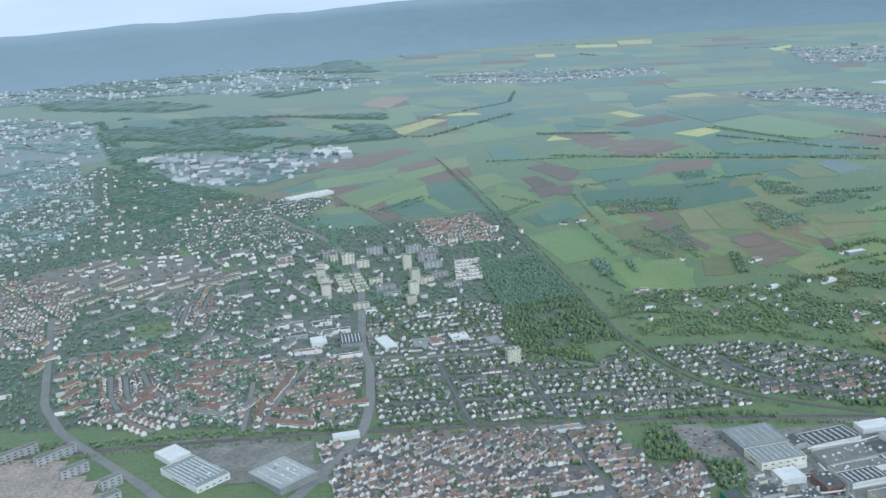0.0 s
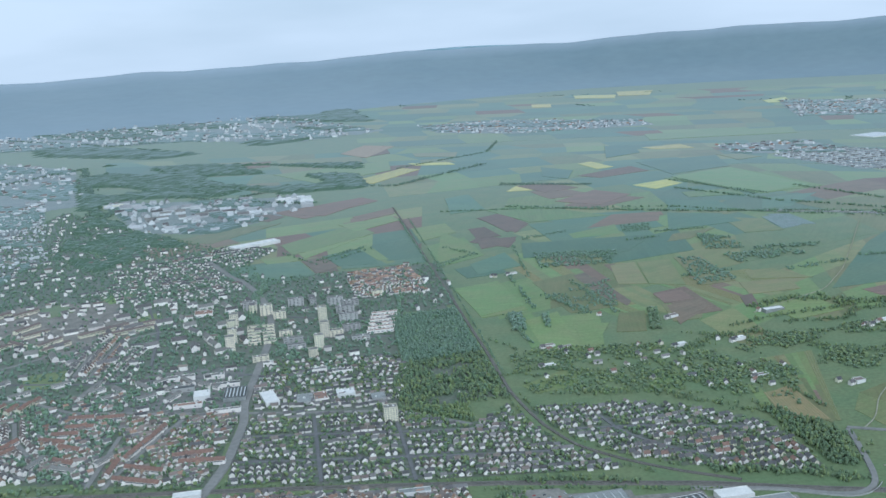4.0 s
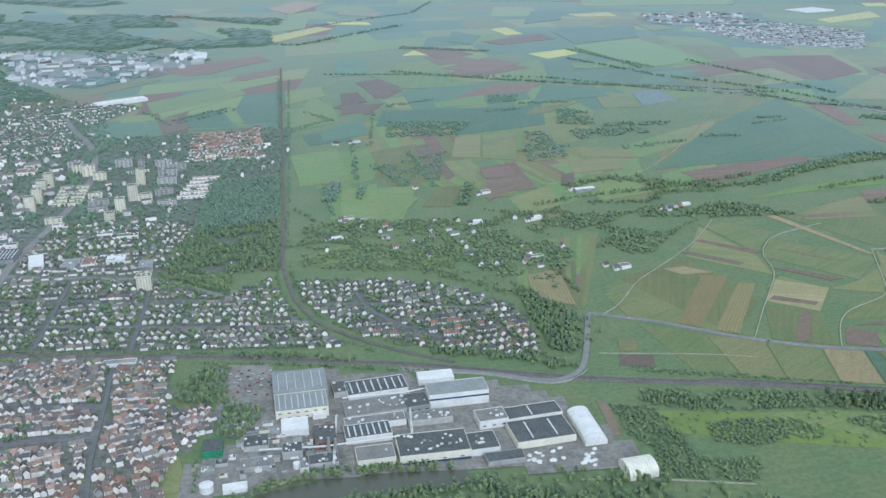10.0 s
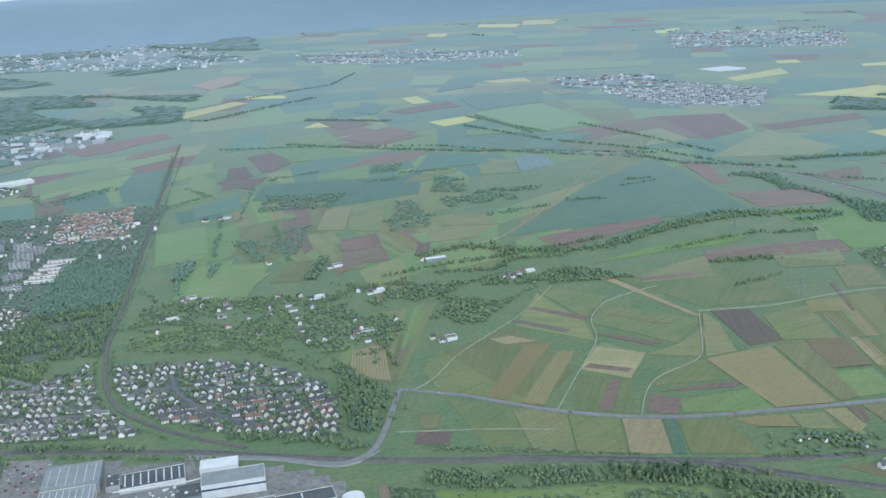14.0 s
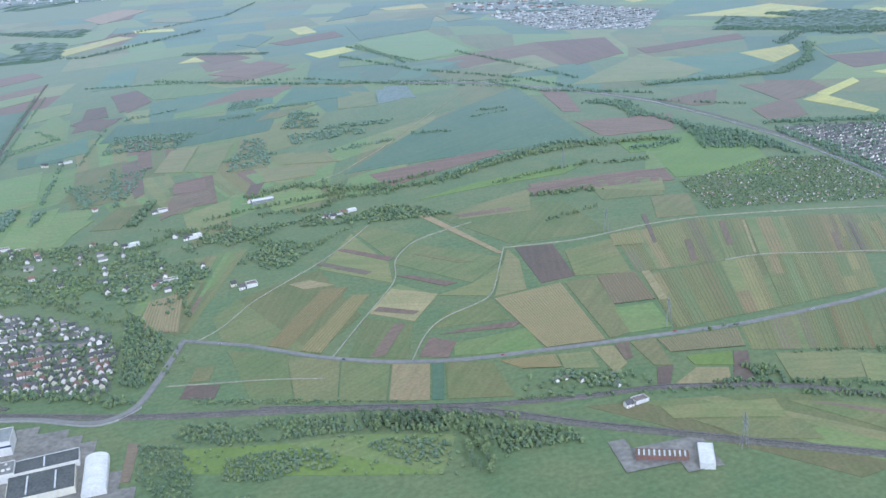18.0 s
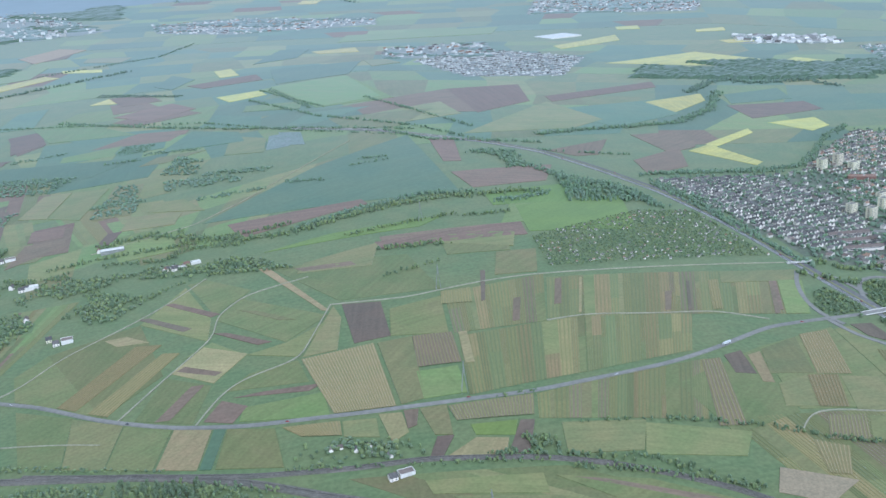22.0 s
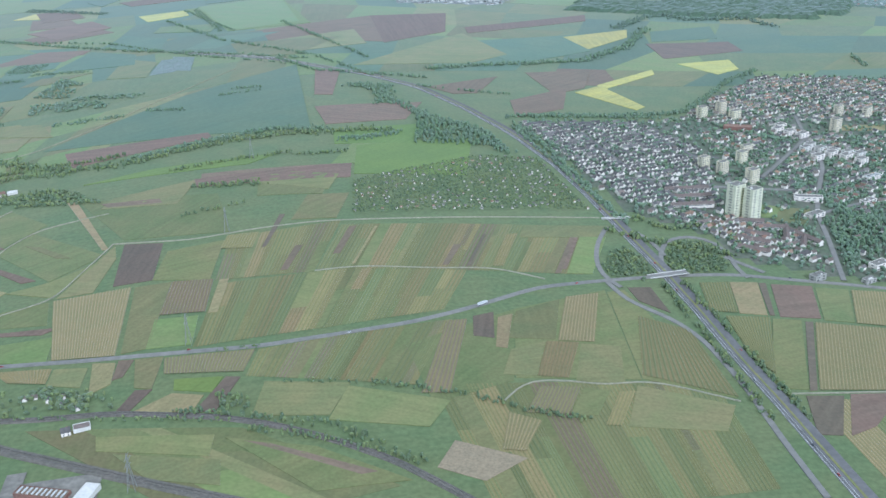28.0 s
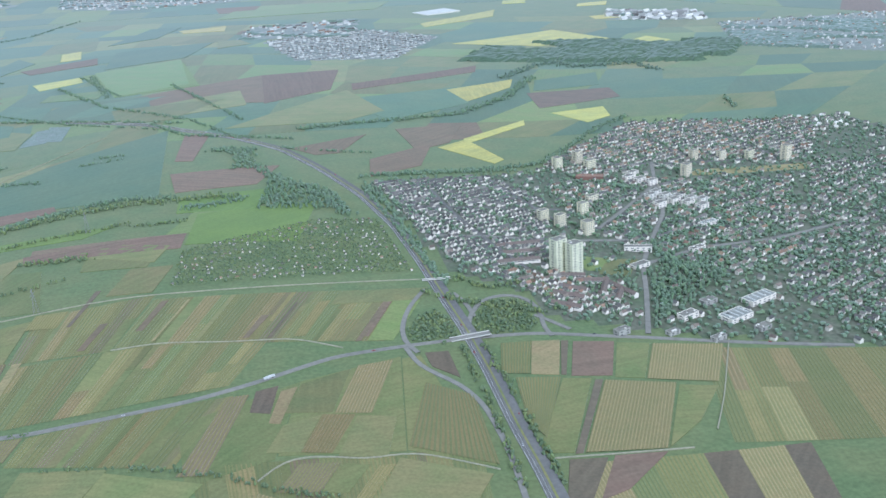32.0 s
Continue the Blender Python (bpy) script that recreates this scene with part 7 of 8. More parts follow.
# -- towers and flats --
TOWERS = [(-44, 2078, 33), (-46, 2138, 33), (-55, 2205, 33), (-56, 2264, 33), (152, 2262, 36), (160, 2134, 36), (149, 2056, 30), (138, 2000, 16)]
for x, y, h in TOWERS:
    block("tower_block", x, y, 8, 20, 20, h, "wall_yellow", "roof_gravel", "tall cream tower block of flats", "tower block", "tower blocks", bands=int(h / 4), windows=4, vents=2)
block("tower_block", 284, 1600, 6, 24, 18, 27, "wall_yellow", "roof_gravel", "cream tower block at the edge of the wood", "tower block", "tower blocks", bands=7, windows=5, vents=2)
for x, y, w, d, h in ((180, 2402, 40, 14, 20), (205, 2314, 44, 16, 20), (213, 2252, 44, 14, 18), (47, 2312, 30, 14, 18), (81, 2420, 40, 14, 20), (-33, 2411, 36, 16, 22), (12, 2354, 30, 16, 26),
                      (288, 2452, 26, 14, 14), (219, 2367, 40, 14, 18), (122, 2430, 16, 50, 16), (70, 2166, 30, 12, 12), (-25, 2396, 18, 44, 20), (186, 2131, 30, 16, 16), (29, 1985, 34, 12, 12),
                      (220, 2170, 40, 14, 14), (90, 2110, 44, 12, 11), (100, 2060, 40, 12, 11), (240, 2090, 40, 12, 11)):
    block("apartment_building", x, y, 8, w, d, h, "wall_yellow" if w % 4 else "wall_grey", "roof_grey", "pale slab block of flats", "apartments", "flats", bands=max(2, int(h / 4)), vents=2)
for k in range(12):
    x, y = -10 + (k % 2) * 34 + (k // 2) * 3, 2240 - (k // 2) * 26
    block("terrace", x, y, 4, 28, 9, 7, "wall_yellow", "roof_grey", "cream flat-roofed terraced row", "terrace", "terraced rows", bands=1)
for k in range(6):
    block("terrace", 300 - k * 3, 2275 - k * 28, 4, 62, 10, 7, "wall_white", "roof_red", "long terrace with a reddish roof", "terrace", "terraced rows", bands=1)
for x, y in ((2562, 1512), (2584, 1492)):
    block("tower_block", x, y, 22, 24, 20, 58, "wall_mint", "roof_gravel", "tall pale green tower block of flats", "tower block", "twin towers", bands=12, windows=2, vents=3)
for x, y, w, d, h in ((2604, 1745, 20, 14, 24), (2630, 1716, 20, 14, 24), (2695, 1772, 18, 16, 24), (2669, 1668, 20, 18, 26), (2737, 1838, 26, 12, 14), (2733, 2062, 18, 18, 28), (2789, 2086, 18, 18, 32),
                      (2806, 2048, 24, 16, 22), (2995, 1946, 18, 18, 28), (3252, 1975, 18, 18, 36), (3120, 2030, 18, 14, 22), (3180, 2010, 18, 14, 22), (3060, 2050, 18, 14, 24)):
    block("tower_block", x, y, 22, w, d, h, "wall_yellow", "roof_gravel", "pale cream tower block among trees", "tower block", "tower blocks", bands=int(h / 4), windows=4)
for x, y in ((2861, 1950), (2879, 1930), (2899, 1912), (2861, 1776), (2898, 1790), (2920, 1770), (2939, 1745), (2880, 1975)):
    block("apartment_building", x, y, 24, 24, 16, 12, "wall_white", "roof_gravel", "white block of flats", "apartments", "flats", bands=3, vents=1)
for x, y, w, d, h in ((2707, 1500, 44, 20, 9), (2838, 1550, 40, 16, 9), (2913, 1662, 50, 20, 9), (2705, 1296, 40, 20, 12), (2778, 1280, 60, 36, 10), (2842, 1328, 70, 30, 12), (2718, 1216, 30, 14, 9),
                      (2659, 1248, 26, 14, 8), (2583, 1262, 30, 16, 12), (2800, 1235, 30, 18, 8), (2760, 1340, 34, 20, 9)):
    block("works_building", x, y, 22, w * 0.8, d * 0.8, h * 0.75, "wall_grey" if w < 40 else "wall_white", "metal_grey" if w > 45 else "roof_gravel", "pale flat-roofed works building", "works", "works by the road", bands=2, vents=3, skylights=4 if w > 45 else 0)
block("barn", 1133, 1966, 10, 46, 18, 6, "metal_grey", "metal_white", "barn with a pale metal roof", "barn")
for x, y, w, d, h in ((1092, 1552, 26, 15, 8), (1078, 1572, 14, 10, 8), (952, 1640, 40, 9, 5), (1250, 1800, 40, 10, 6), (1285, 1808, 26, 10, 6), (1548, 992, 26, 12, 6), (616, 1925, 30, 12, 7), (650, 1908, 26, 10, 6),
                      (705, 1872, 20, 10, 6), (591, 1815, 40, 10, 5), (987, 1828, 34, 14, 8), (871, 1842, 30, 12, 7), (912, 2014, 28, 14, 8), (606, 2512, 24, 10, 6), (640, 2516, 30, 10, 6)):
    p = WHITE_HOUSES[int(x) % 4]
    copy_thing(p, pose(K * x, K * y, K * float(ter(x, y)), 0, 0, 12))["label"] = "white farmhouse standing among trees"
    if w > 25:
        block("farm_shed", x + 16, y + 6, 12, w * 0.7, d, h * 0.7, "metal_white", "metal_white" if int(x) % 2 else "roof_brown", "long low farm shed among trees", "shed", "farm sheds")
# depot below the railway
apron([(1505, 925), (1600, 900), (1590, 850), (1500, 880)], "yard", "depot yard with parked vans", 0.9, "depot_yard")
block("depot_hall", 1588, 868, -20, 16, 40, 6, "metal_white", "metal_white", "low white depot shed", "shed")
block("depot_hall", 1545, 885, -20, 56, 14, 5, "brick_red", "soil_brown", "low brown depot roof with skylights", "shed", skylights=10)


# ---- masts ----
def beam(p, q, r):
    p, q = np.array(p, float), np.array(q, float)
    d = (q - p) / np.linalg.norm(q - p)
    a = np.cross(d, (0.3, 0.5, 0.8))
    a /= np.linalg.norm(a)
    b = np.cross(d, a)
    ring = [r * (a * c + b * s) for c, s in ((1, 0), (0, 1), (-1, 0), (0, -1))]
    return np.array([p + o for o in ring] + [q + o for o in ring]), [[0, 1, 5, 4], [1, 2, 6, 5], [2, 3, 7, 6], [3, 0, 4, 7]]


def pylon(x, y, angle, h=44):
    ob = holder("power_pylon", x, y, angle, "grey lattice power pylon standing in vineyards", "pylon", "power pylons")
    for sx in (-1, 1):
        for sy in (-1, 1):
            sub("leg", *join(beam((4 * sx, 4 * sy, -1), (0.8 * sx, 0.8 * sy, h * 0.72), 0.3), beam((0.8 * sx, 0.8 * sy, h * 0.72), (0, 0, h), 0.25)), "metal_grey", ob)
    for z, w in ((h * 0.62, 9), (h * 0.76, 12), (h * 0.9, 8)):
        sub("crossarm", *join(beam((-w, 0, z), (w, 0, z), 0.3), beam((-w, 0, z), (0, 0, z + 3), 0.2), beam((w, 0, z), (0, 0, z + 3), 0.2)), "metal_grey", ob)
    for k in range(5):
        z0, z1 = h * 0.14 * k, h * 0.14 * (k + 1)
        r0, r1 = 4 - 3.2 * z0 / (h * 0.72), 4 - 3.2 * z1 / (h * 0.72)
        for s in (-1, 1):
            sub("brace", *beam((-r0 * s, s * r0, z0), (r1 * s, s * r1, z1), 0.14), "metal_grey", ob)
    return ob


for x, y in ((1668, 1160), (1702, 1504), (1634, 874), (1735, 1850)):
    pylon(x, y, 84)


# ---- vehicles ----
def make_car(m, label):
    ob = holder("car", 0, -3000, 0, label, "car", "cars", 0)
    sub("body", *box_arr(-2.2, 2.2, -0.9, 0.9, 0.35, 0.95), m, ob)
    v = np.array([(-1.6, -0.85, 0.95), (1.2, -0.85, 0.95), (1.2, 0.85, 0.95), (-1.6, 0.85, 0.95), (-1.1, -0.7, 1.5), (0.5, -0.7, 1.5), (0.5, 0.7, 1.5), (-1.1, 0.7, 1.5)])
    sub("cabin", v, box_arr(0, 1, 0, 1, 0, 1)[1], "window_dark", ob)
    sub("car_roof", *box_arr(-1.05, 0.45, -0.68, 0.68, 1.5, 1.56), m, ob)
    a = np.linspace(0, 2 * math.pi, 11)[:-1]
    for sx in (-1.4, 1.4):
        for sy in (-0.8, 0.8):
            v = np.concatenate([np.stack([sx + 0.34 * np.cos(a), np.full(10, sy + s), 0.34 + 0.34 * np.sin(a)], 1) for s in (-0.1, 0.1)])
            sub("wheel", v, [[i, (i + 1) % 10, 10 + (i + 1) % 10, 10 + i] for i in range(10)] + [list(range(10))[::-1], list(range(10, 20))], "tyre", ob)
    return ob


CARS = [make_car("car_white", "white car on the road"), make_car("car_dark", "dark car on the road"), make_car("car_red", "red car on the road")]


def on_road(line, s, side, up):
    """A place and heading at part s of a road, side metres to its right."""
    p = np.array(line, float)
    t = np.r_[0, np.cumsum(np.linalg.norm(np.diff(p, axis=0), axis=1))]
    x, y = (np.interp(s * t[-1], t, p[:, k]) for k in (0, 1))
    x2, y2 = (np.interp(min(1, s + 0.004) * t[-1], t, p[:, k]) for k in (0, 1))
    a = math.atan2(y2 - y, x2 - x)
    x, y = x + math.sin(a) * side, y - math.cos(a) * side
    return x, y, pose(K * x, K * y, K * (float(ter(x, y)) + up), 0, 0, math.degrees(a))


rng_c = np.random.default_rng(12)
n_car = 0
for line, n, lanes, up in ((ROAD_MAIN, 9, (-2.5, 2.5), 1.62), (MOTORWAY, 22, (-8.2, -4.2, 4.2, 8.2), 1.22)):
    for k in range(n):
        _, _, m = on_road(line, (k + rng_c.uniform(0.1, 0.9)) / n, lanes[int(rng_c.integers(len(lanes)))], up)
        if n_car < 3:
            CARS[n_car].matrix_world = m
        else:
            copy_thing(CARS[int(rng_c.integers(3))], m)
        n_car += 1
# parked cars on the factory car park
for i in range(5):
    for j in range(9):
        if rng_c.random() < 0.7:
            x, y = 458 + i * 15 + (j % 2) * 5, 1205 + j * 9
            copy_thing(CARS[int(rng_c.integers(3))], pose(K * x, K * y, K * (float(ter(x, y)) + 1.15), 0, 0, 5))["label"] = "parked car at the factory"


def truck(m):
    ob = new("truck")
    ob.matrix_world = m
    tagged(ob, "white articulated lorry on the country road", "truck")
    sub("trailer", *box_arr(-8, 5, -1.25, 1.25, 1.1, 4.0), "car_white", ob)
    sub("cab", *box_arr(5.4, 8, -1.2, 1.2, 0.6, 3.6), "car_white", ob)
    sub("windscreen", *box_arr(7.95, 8.06, -1.05, 1.05, 2.0, 3.2), "window_dark", ob)
    for x in (-6.5, -5.2, -3.9, 4.6, 6.8):
        sub("axle", *box_arr(x - 0.5, x + 0.5, -1.2, 1.2, 0, 1.0), "tyre", ob)


truck(on_road(ROAD_MAIN, 0.5624, 2.5, 1.62)[2])

# ---- motorway details and the interchange ----
for off, wd, m, nm, lb in ((0, 3.0, "crop_green", "central_reservation", "narrow green central reservation"), (-10.6, 0.3, "paint_white", "edge_line", "white painted edge line"), (10.6, 0.3, "paint_white", "edge_line", "white painted edge line"),
                           (-6.2, 0.2, "paint_white", "lane_line", "white painted lane line"), (6.2, 0.2, "paint_white", "lane_line", "white painted lane line")):
    c = np.array(MOTORWAY, float)
    d = np.gradient(c, axis=0)
    d /= np.linalg.norm(d, axis=1)[:, None]
    road(nm, c + np.stack([d[:, 1], -d[:, 0]], 1) * off, wd, m, lb, "road marking", 1.45)
for line in ([(2253, 1262), (2262, 1205), (2311, 1145), (2329, 1086), (2333, 978), (2324, 860), (2320, 760)], [(2315, 1460), (2281, 1402), (2256, 1330), (2253, 1273), (2268, 1245)],
             [(2351, 1286), (2364, 1347), (2397, 1409), (2441, 1429), (2475, 1411), (2484, 1358), (2469, 1295), (2476, 1271)], [(2360, 1440), (2375, 1400), (2374, 1350)],
             [(2470, 1345), (2490, 1320), (2510, 1288)]):
    road("slip_road", line, 7, "concrete_road", "curved grey slip road of the interchange", "road", 1.35)
tree_mass("woodland", [(2282, 1356), (2317, 1383), (2340, 1350), (2339, 1291), (2306, 1262), (2266, 1275), (2261, 1310)], 6.5, 71, size=(2.0, 3.6), height=(4, 7), label="dark green trees inside a slip road loop", share=0.3)
tree_mass("woodland", [(2373, 1346), (2404, 1399), (2454, 1407), (2481, 1365), (2463, 1306), (2424, 1281), (2369, 1273), (2355, 1299)], 6.5, 72, size=(2.0, 3.6), height=(4, 7.5), label="dark green trees inside a slip road loop", share=0.3)


def bridge(a, b, width, label):
    a, b = np.array(a, float), np.array(b, float)
    mid, ln = (a + b) / 2, np.linalg.norm(b - a)
    ob = holder("bridge", mid[0], mid[1], math.degrees(math.atan2(b[1] - a[1], b[0] - a[0])), label, "bridge", "bridges over the motorway")
    sub("deck", *box_arr(-ln / 2, ln / 2, -width / 2, width / 2, 1.9, 3.0), "concrete_road", ob)
    for s in (-1, 1):
        sub("railing", *box_arr(-ln / 2, ln / 2, s * width / 2 - 0.2, s * width / 2 + 0.2, 3.0, 4.1), "metal_white", ob)
        sub("pier", *box_arr(s * ln * 0.2 - 0.8, s * ln * 0.2 + 0.8, -width / 2 + 0.5, width / 2 - 0.5, -1, 1.9), "wall_grey", ob)


bridge((2318, 1497), (2366, 1492), 6, "pale concrete footbridge over the motorway")
bridge((2322, 1279), (2384, 1284), 13, "grey road bridge over the motorway")
# rails
for line in (RAIL_A, RAIL_B, RAIL_C):
    c = np.array(line, float)
    d = np.gradient(c, axis=0)
    d /= np.linalg.norm(d, axis=1)[:, None]
    for off in (-2.9, -1.5, 1.5, 2.9):
        road("rail", c + np.stack([d[:, 1], -d[:, 0]], 1) * off, 0.25, "rail_steel", "steel running rail on ballast", "rail", 1.6)


# ---- single trees near the river and the road ----
def make_tree(h, r, m, label, seed, slim=False):
    ob = holder("tree", 0, -3000, 0, label, "tree", "riverside trees", 0)
    a = np.linspace(0, 2 * math.pi, 8)[:-1]
    rings = [(0.35, -0.5), (0.28, h * 0.3), (0.12, h * 0.7)]
    v = np.concatenate([np.stack([q * np.cos(a), q * np.sin(a), np.full(7, z)], 1) for q, z in rings])
    sub("trunk", v, [[k * 7 + i, k * 7 + (i + 1) % 7, k * 7 + 7 + (i + 1) % 7, k * 7 + 7 + i] for k in range(2) for i in range(7)], "bark", ob)
    rng = np.random.default_rng(seed)
    for i in range(2):
        th = rng.uniform(0, 6.28)
        sub("limb", *beam((0, 0, h * (0.25 + 0.1 * i)), (r * 0.6 * math.cos(th), r * 0.6 * math.sin(th), h * (0.45 + 0.12 * i)), 0.1), "bark", ob)
    lumps = []
    for i in range(16):
        th, rr, z = rng.uniform(0, 6.28), r * rng.uniform(0.1, 0.75), rng.uniform(0.28, 0.92)
        rr *= 1.15 - 0.7 * abs(z - 0.45)
        bv, bf = SMALL[i % 3]
        s = r * rng.uniform(0.28, 0.5) * (0.8 if slim else 1)
        lumps.append((bv * (s, s, s * (1.5 if slim else 0.9)) + (rr * math.cos(th), rr * math.sin(th), z * h), bf.tolist()))
    v, f = join(*lumps)
    # loose leaf sprays round the crown
    n = 260
    th, ph = rng.uniform(0, 6.28, n), rng.uniform(-0.7, 1.4, n)
    c = np.stack([r * np.cos(th) * np.cos(ph), r * np.sin(th) * np.cos(ph), h * 0.58 + h * 0.4 * np.sin(ph)], 1) * rng.uniform(0.85, 1.08, (n, 1))
    o1, o2 = rng.normal(0, 0.42, (n, 3)), rng.normal(0, 0.42, (n, 3))
    leaf = np.stack([c, c + o1, c + o2], 1).reshape(-1, 3)
    v, f = join((v, f), (leaf, [[3 * i, 3 * i + 1, 3 * i + 2] for i in range(n)]))
    sub("crown", v, f, m, ob)
    return ob


TREES = [make_tree(11, 4.6, "forest", "broad dark green riverside tree", 1), make_tree(9, 4.0, "forest_light", "light green willow in young leaf", 2),
         make_tree(13, 4.4, "forest_light", "tall light green riverside tree", 3), make_tree(17, 3.0, "forest", "tall slim green poplar", 4, True),
         make_tree(7, 3.4, "forest", "low round green bush", 5)]
rng_t = np.random.default_rng(9)
ISLAND = [(505, 900), (575, 925), (676, 935), (771, 945), (877, 945), (960, 850), (880, 884), (796, 902), (717, 918), (609, 914)]
first = 0
for poly, gap, keep, kinds in ((ISLAND, 11, 0.6, (1, 1, 4, 4, 4)), ([(440, 905), (500, 962), (547, 992), (601, 1006), (760, 1004), (765, 998), (600, 1000), (540, 985), (490, 955), (446, 905)], 7, 0.9, (1, 4, 2)),
                               ([(1232, 1088), (1346, 1049), (1344, 1026), (1246, 1055)], 8, 0.9, (3, 3, 2)), ([(1351, 1009), (1380, 1021), (1387, 977), (1367, 917), (1346, 925)], 9, 0.7, (3, 2, 2))):
    for x, y in scatter(poly, gap, 20, rng_t, 0.45):
        if rng_t.random() < keep:
            m = pose(K * x, K * y, K * float(ter(x, y)), 0, 0, rng_t.uniform(0, 360)) 
            if first < 5:
                TREES[first].matrix_world = m
                first += 1
            else:
                copy_thing(TREES[kinds[int(rng_t.integers(len(kinds)))]], m)
tree_mass("woodland", [(860, 985), (985, 955), (1200, 830), (1000, 830), (880, 900)], 10, 84, label="riverside wood on the bank", keep=0.4, share=0.45)
tree_mass("woodland", [(395, 1240), (440, 1300), (462, 1290), (456, 1190), (440, 1172), (400, 1185)], 9, 87, label="green trees beside the car park", share=0.4, keep=0.75)
tree_mass("woodland", [(465, 1180), (520, 1165), (500, 1100), (465, 1090)], 9, 86, label="green trees between town and factory", share=0.4)


# ---- the western town: terraces, barracks and streets ----
def row_house(x, y, angle, length, depth, h, rise, wall, roof, label, group):
    """A long gabled building with its roof, chimneys and a band of windows."""
    ob = holder("terrace", x, y, angle, label, "terrace", group)
    sub("wall", *gabled_walls(length, depth, h, rise), wall, ob)
    sub("roof", *gable(length, depth, h, rise), roof, ob)
    for k in range(max(1, int(length / 24))):
        u = -length / 2 + length * (k + 0.5) / max(1, int(length / 24))
        sub("chimney", *box_arr(u - 0.6, u + 0.6, -0.5, 0.5, h + rise * 0.6, h + rise + 1.3), "brick_red", ob)
    for s in (-1, 1):
        sub("window_band", *box_arr(-length * 0.45, length * 0.45, s * depth / 2 - 0.1, s * depth / 2 + 0.1, h * 0.62, h * 0.62 + 1.2), "window_dark", ob)


TERRACES = {
    "cream": ([(-509, 1711, 18, 30), (-493, 1652, 44, 33), (-480, 1599, 62, 48), (-454, 1539, 41, 45), (-489, 1780, 59, 25), (-456, 1773, 93, 54), (-432, 1776, 70, 33), (-406, 1766, 80, 39),
               (-386, 1774, 78, 43), (-375, 1807, 74, 25), (-612, 1909, 57, 34), (-576, 1817, 46, 34), (-583, 1755, 73, 51)],
              (11, 9, 3.2, "wall_yellow", "roof_red", "cream terraced block with a reddish roof", "cream terraces")),
    "barrack": ([(-693, 2351, 58, 57), (-658, 2305, 52, 63), (-614, 2241, 45, 54), (-582, 2200, 46, 62), (-565, 2368, 58, 74), (-526, 2309, 41, 65), (-471, 2225, 57, 68), (-446, 2187, 54, 77),
                 (-378, 2289, 37, 92), (-348, 2319, 34, 74), (-290, 2329, 30, 85), (-304, 2279, 27, 116), (-615, 2523, 49, 69), (-670, 2516, 48, 40), (-542, 2228, -45, 65)],
                (13, 8.5, 3.0, "wall_yellow", "roof_brown", "long cream barrack block with a brown roof", "barracks")),
    "brick": ([(-355, 1528, 56, 75), (-352, 1574, 66, 53), (-279, 1583, -24, 53), (-267, 1613, -4, 46), (-241, 1545, -31, 47), (-251, 1645, -7, 50), (-260, 1692, -3, 45), (-208, 1684, 1, 48),
               (-234, 1486, -34, 45), (-136, 1505, 73, 49), (-122, 1553, 70, 41), (-110, 1602, 75, 49), (-152, 1448, 85, 57), (-35, 1486, 5, 64), (-16, 1454, -5, 72), (-100, 1435, -24, 69), (-103, 1390, -23, 81)],
              (10, 7, 4.0, "wall_white", "roof_red", "white terrace with a long red tiled roof", "red-roofed terraces")),
    "white": ([(-282, 1482, 74, 59), (-226, 1455, -28, 48), (-174, 1484, 61, 39), (-155, 1881, 41, 34), (-131, 1830, 30, 49), (-273, 1847, 38, 34), (-239, 1805, 38, 33), (-231, 1844, -53, 43),
               (-166, 1787, 33, 36), (-117, 1779, 66, 46), (-186, 1857, -54, 53), (-56, 1837, -41, 58), (-108, 1877, -56, 62), (-286, 1852, 78, 94), (-479, 1938, 55, 29), (-355, 1904, 35, 36), (-420, 1855, 38, 41)],
              (11, 7.5, 2.4, "wall_white", "roof_gravel", "white long building with a pale roof", "white long buildings")),
}
for spots, (depth, h, rise, wall, roof, label, group) in TERRACES.values():
    for x, y, a, length in spots:
        row_house(x, y, a, length, depth, h, rise, wall, roof, label, group)

def house_row(line, gap, off, seed, roof, label):
    """White houses lining both sides of a street."""
    p = np.array(line, float)
    t = np.r_[0, np.cumsum(np.linalg.norm(np.diff(p, axis=0), axis=1))]
    s = np.arange(gap, t[-1], gap)
    c = np.stack([np.interp(s, t, p[:, k]) for k in (0, 1)], 1)
    d = np.gradient(c, axis=0)
    d /= np.linalg.norm(d, axis=1)[:, None]
    n = np.stack([-d[:, 1], d[:, 0]], 1)
    rng = np.random.default_rng(seed)
    for side in (-1, 1):
        spots = c + n * side * off
        ang = math.degrees(math.atan2(d[:, 1].mean(), d[:, 0].mean()))
        W, wf, R, rf = house_block(spots, rng, ang, (9, 12), (8, 9), (5.5, 7), turn=0)
        k = len(spots)
        faces = [[i * 10 + q for q in f] for i in range(k) for f in wf] + [[k * 10 + i * 6 + q for q in f] for i in range(k) for f in rf]
        thing("houses", np.concatenate([W.reshape(-1, 3), R.reshape(-1, 3)]), faces, ["wall_white", roof], label, "houses", kind="stuff",
              index=np.r_[np.zeros(k * 4, int), np.ones(k * 2, int)])


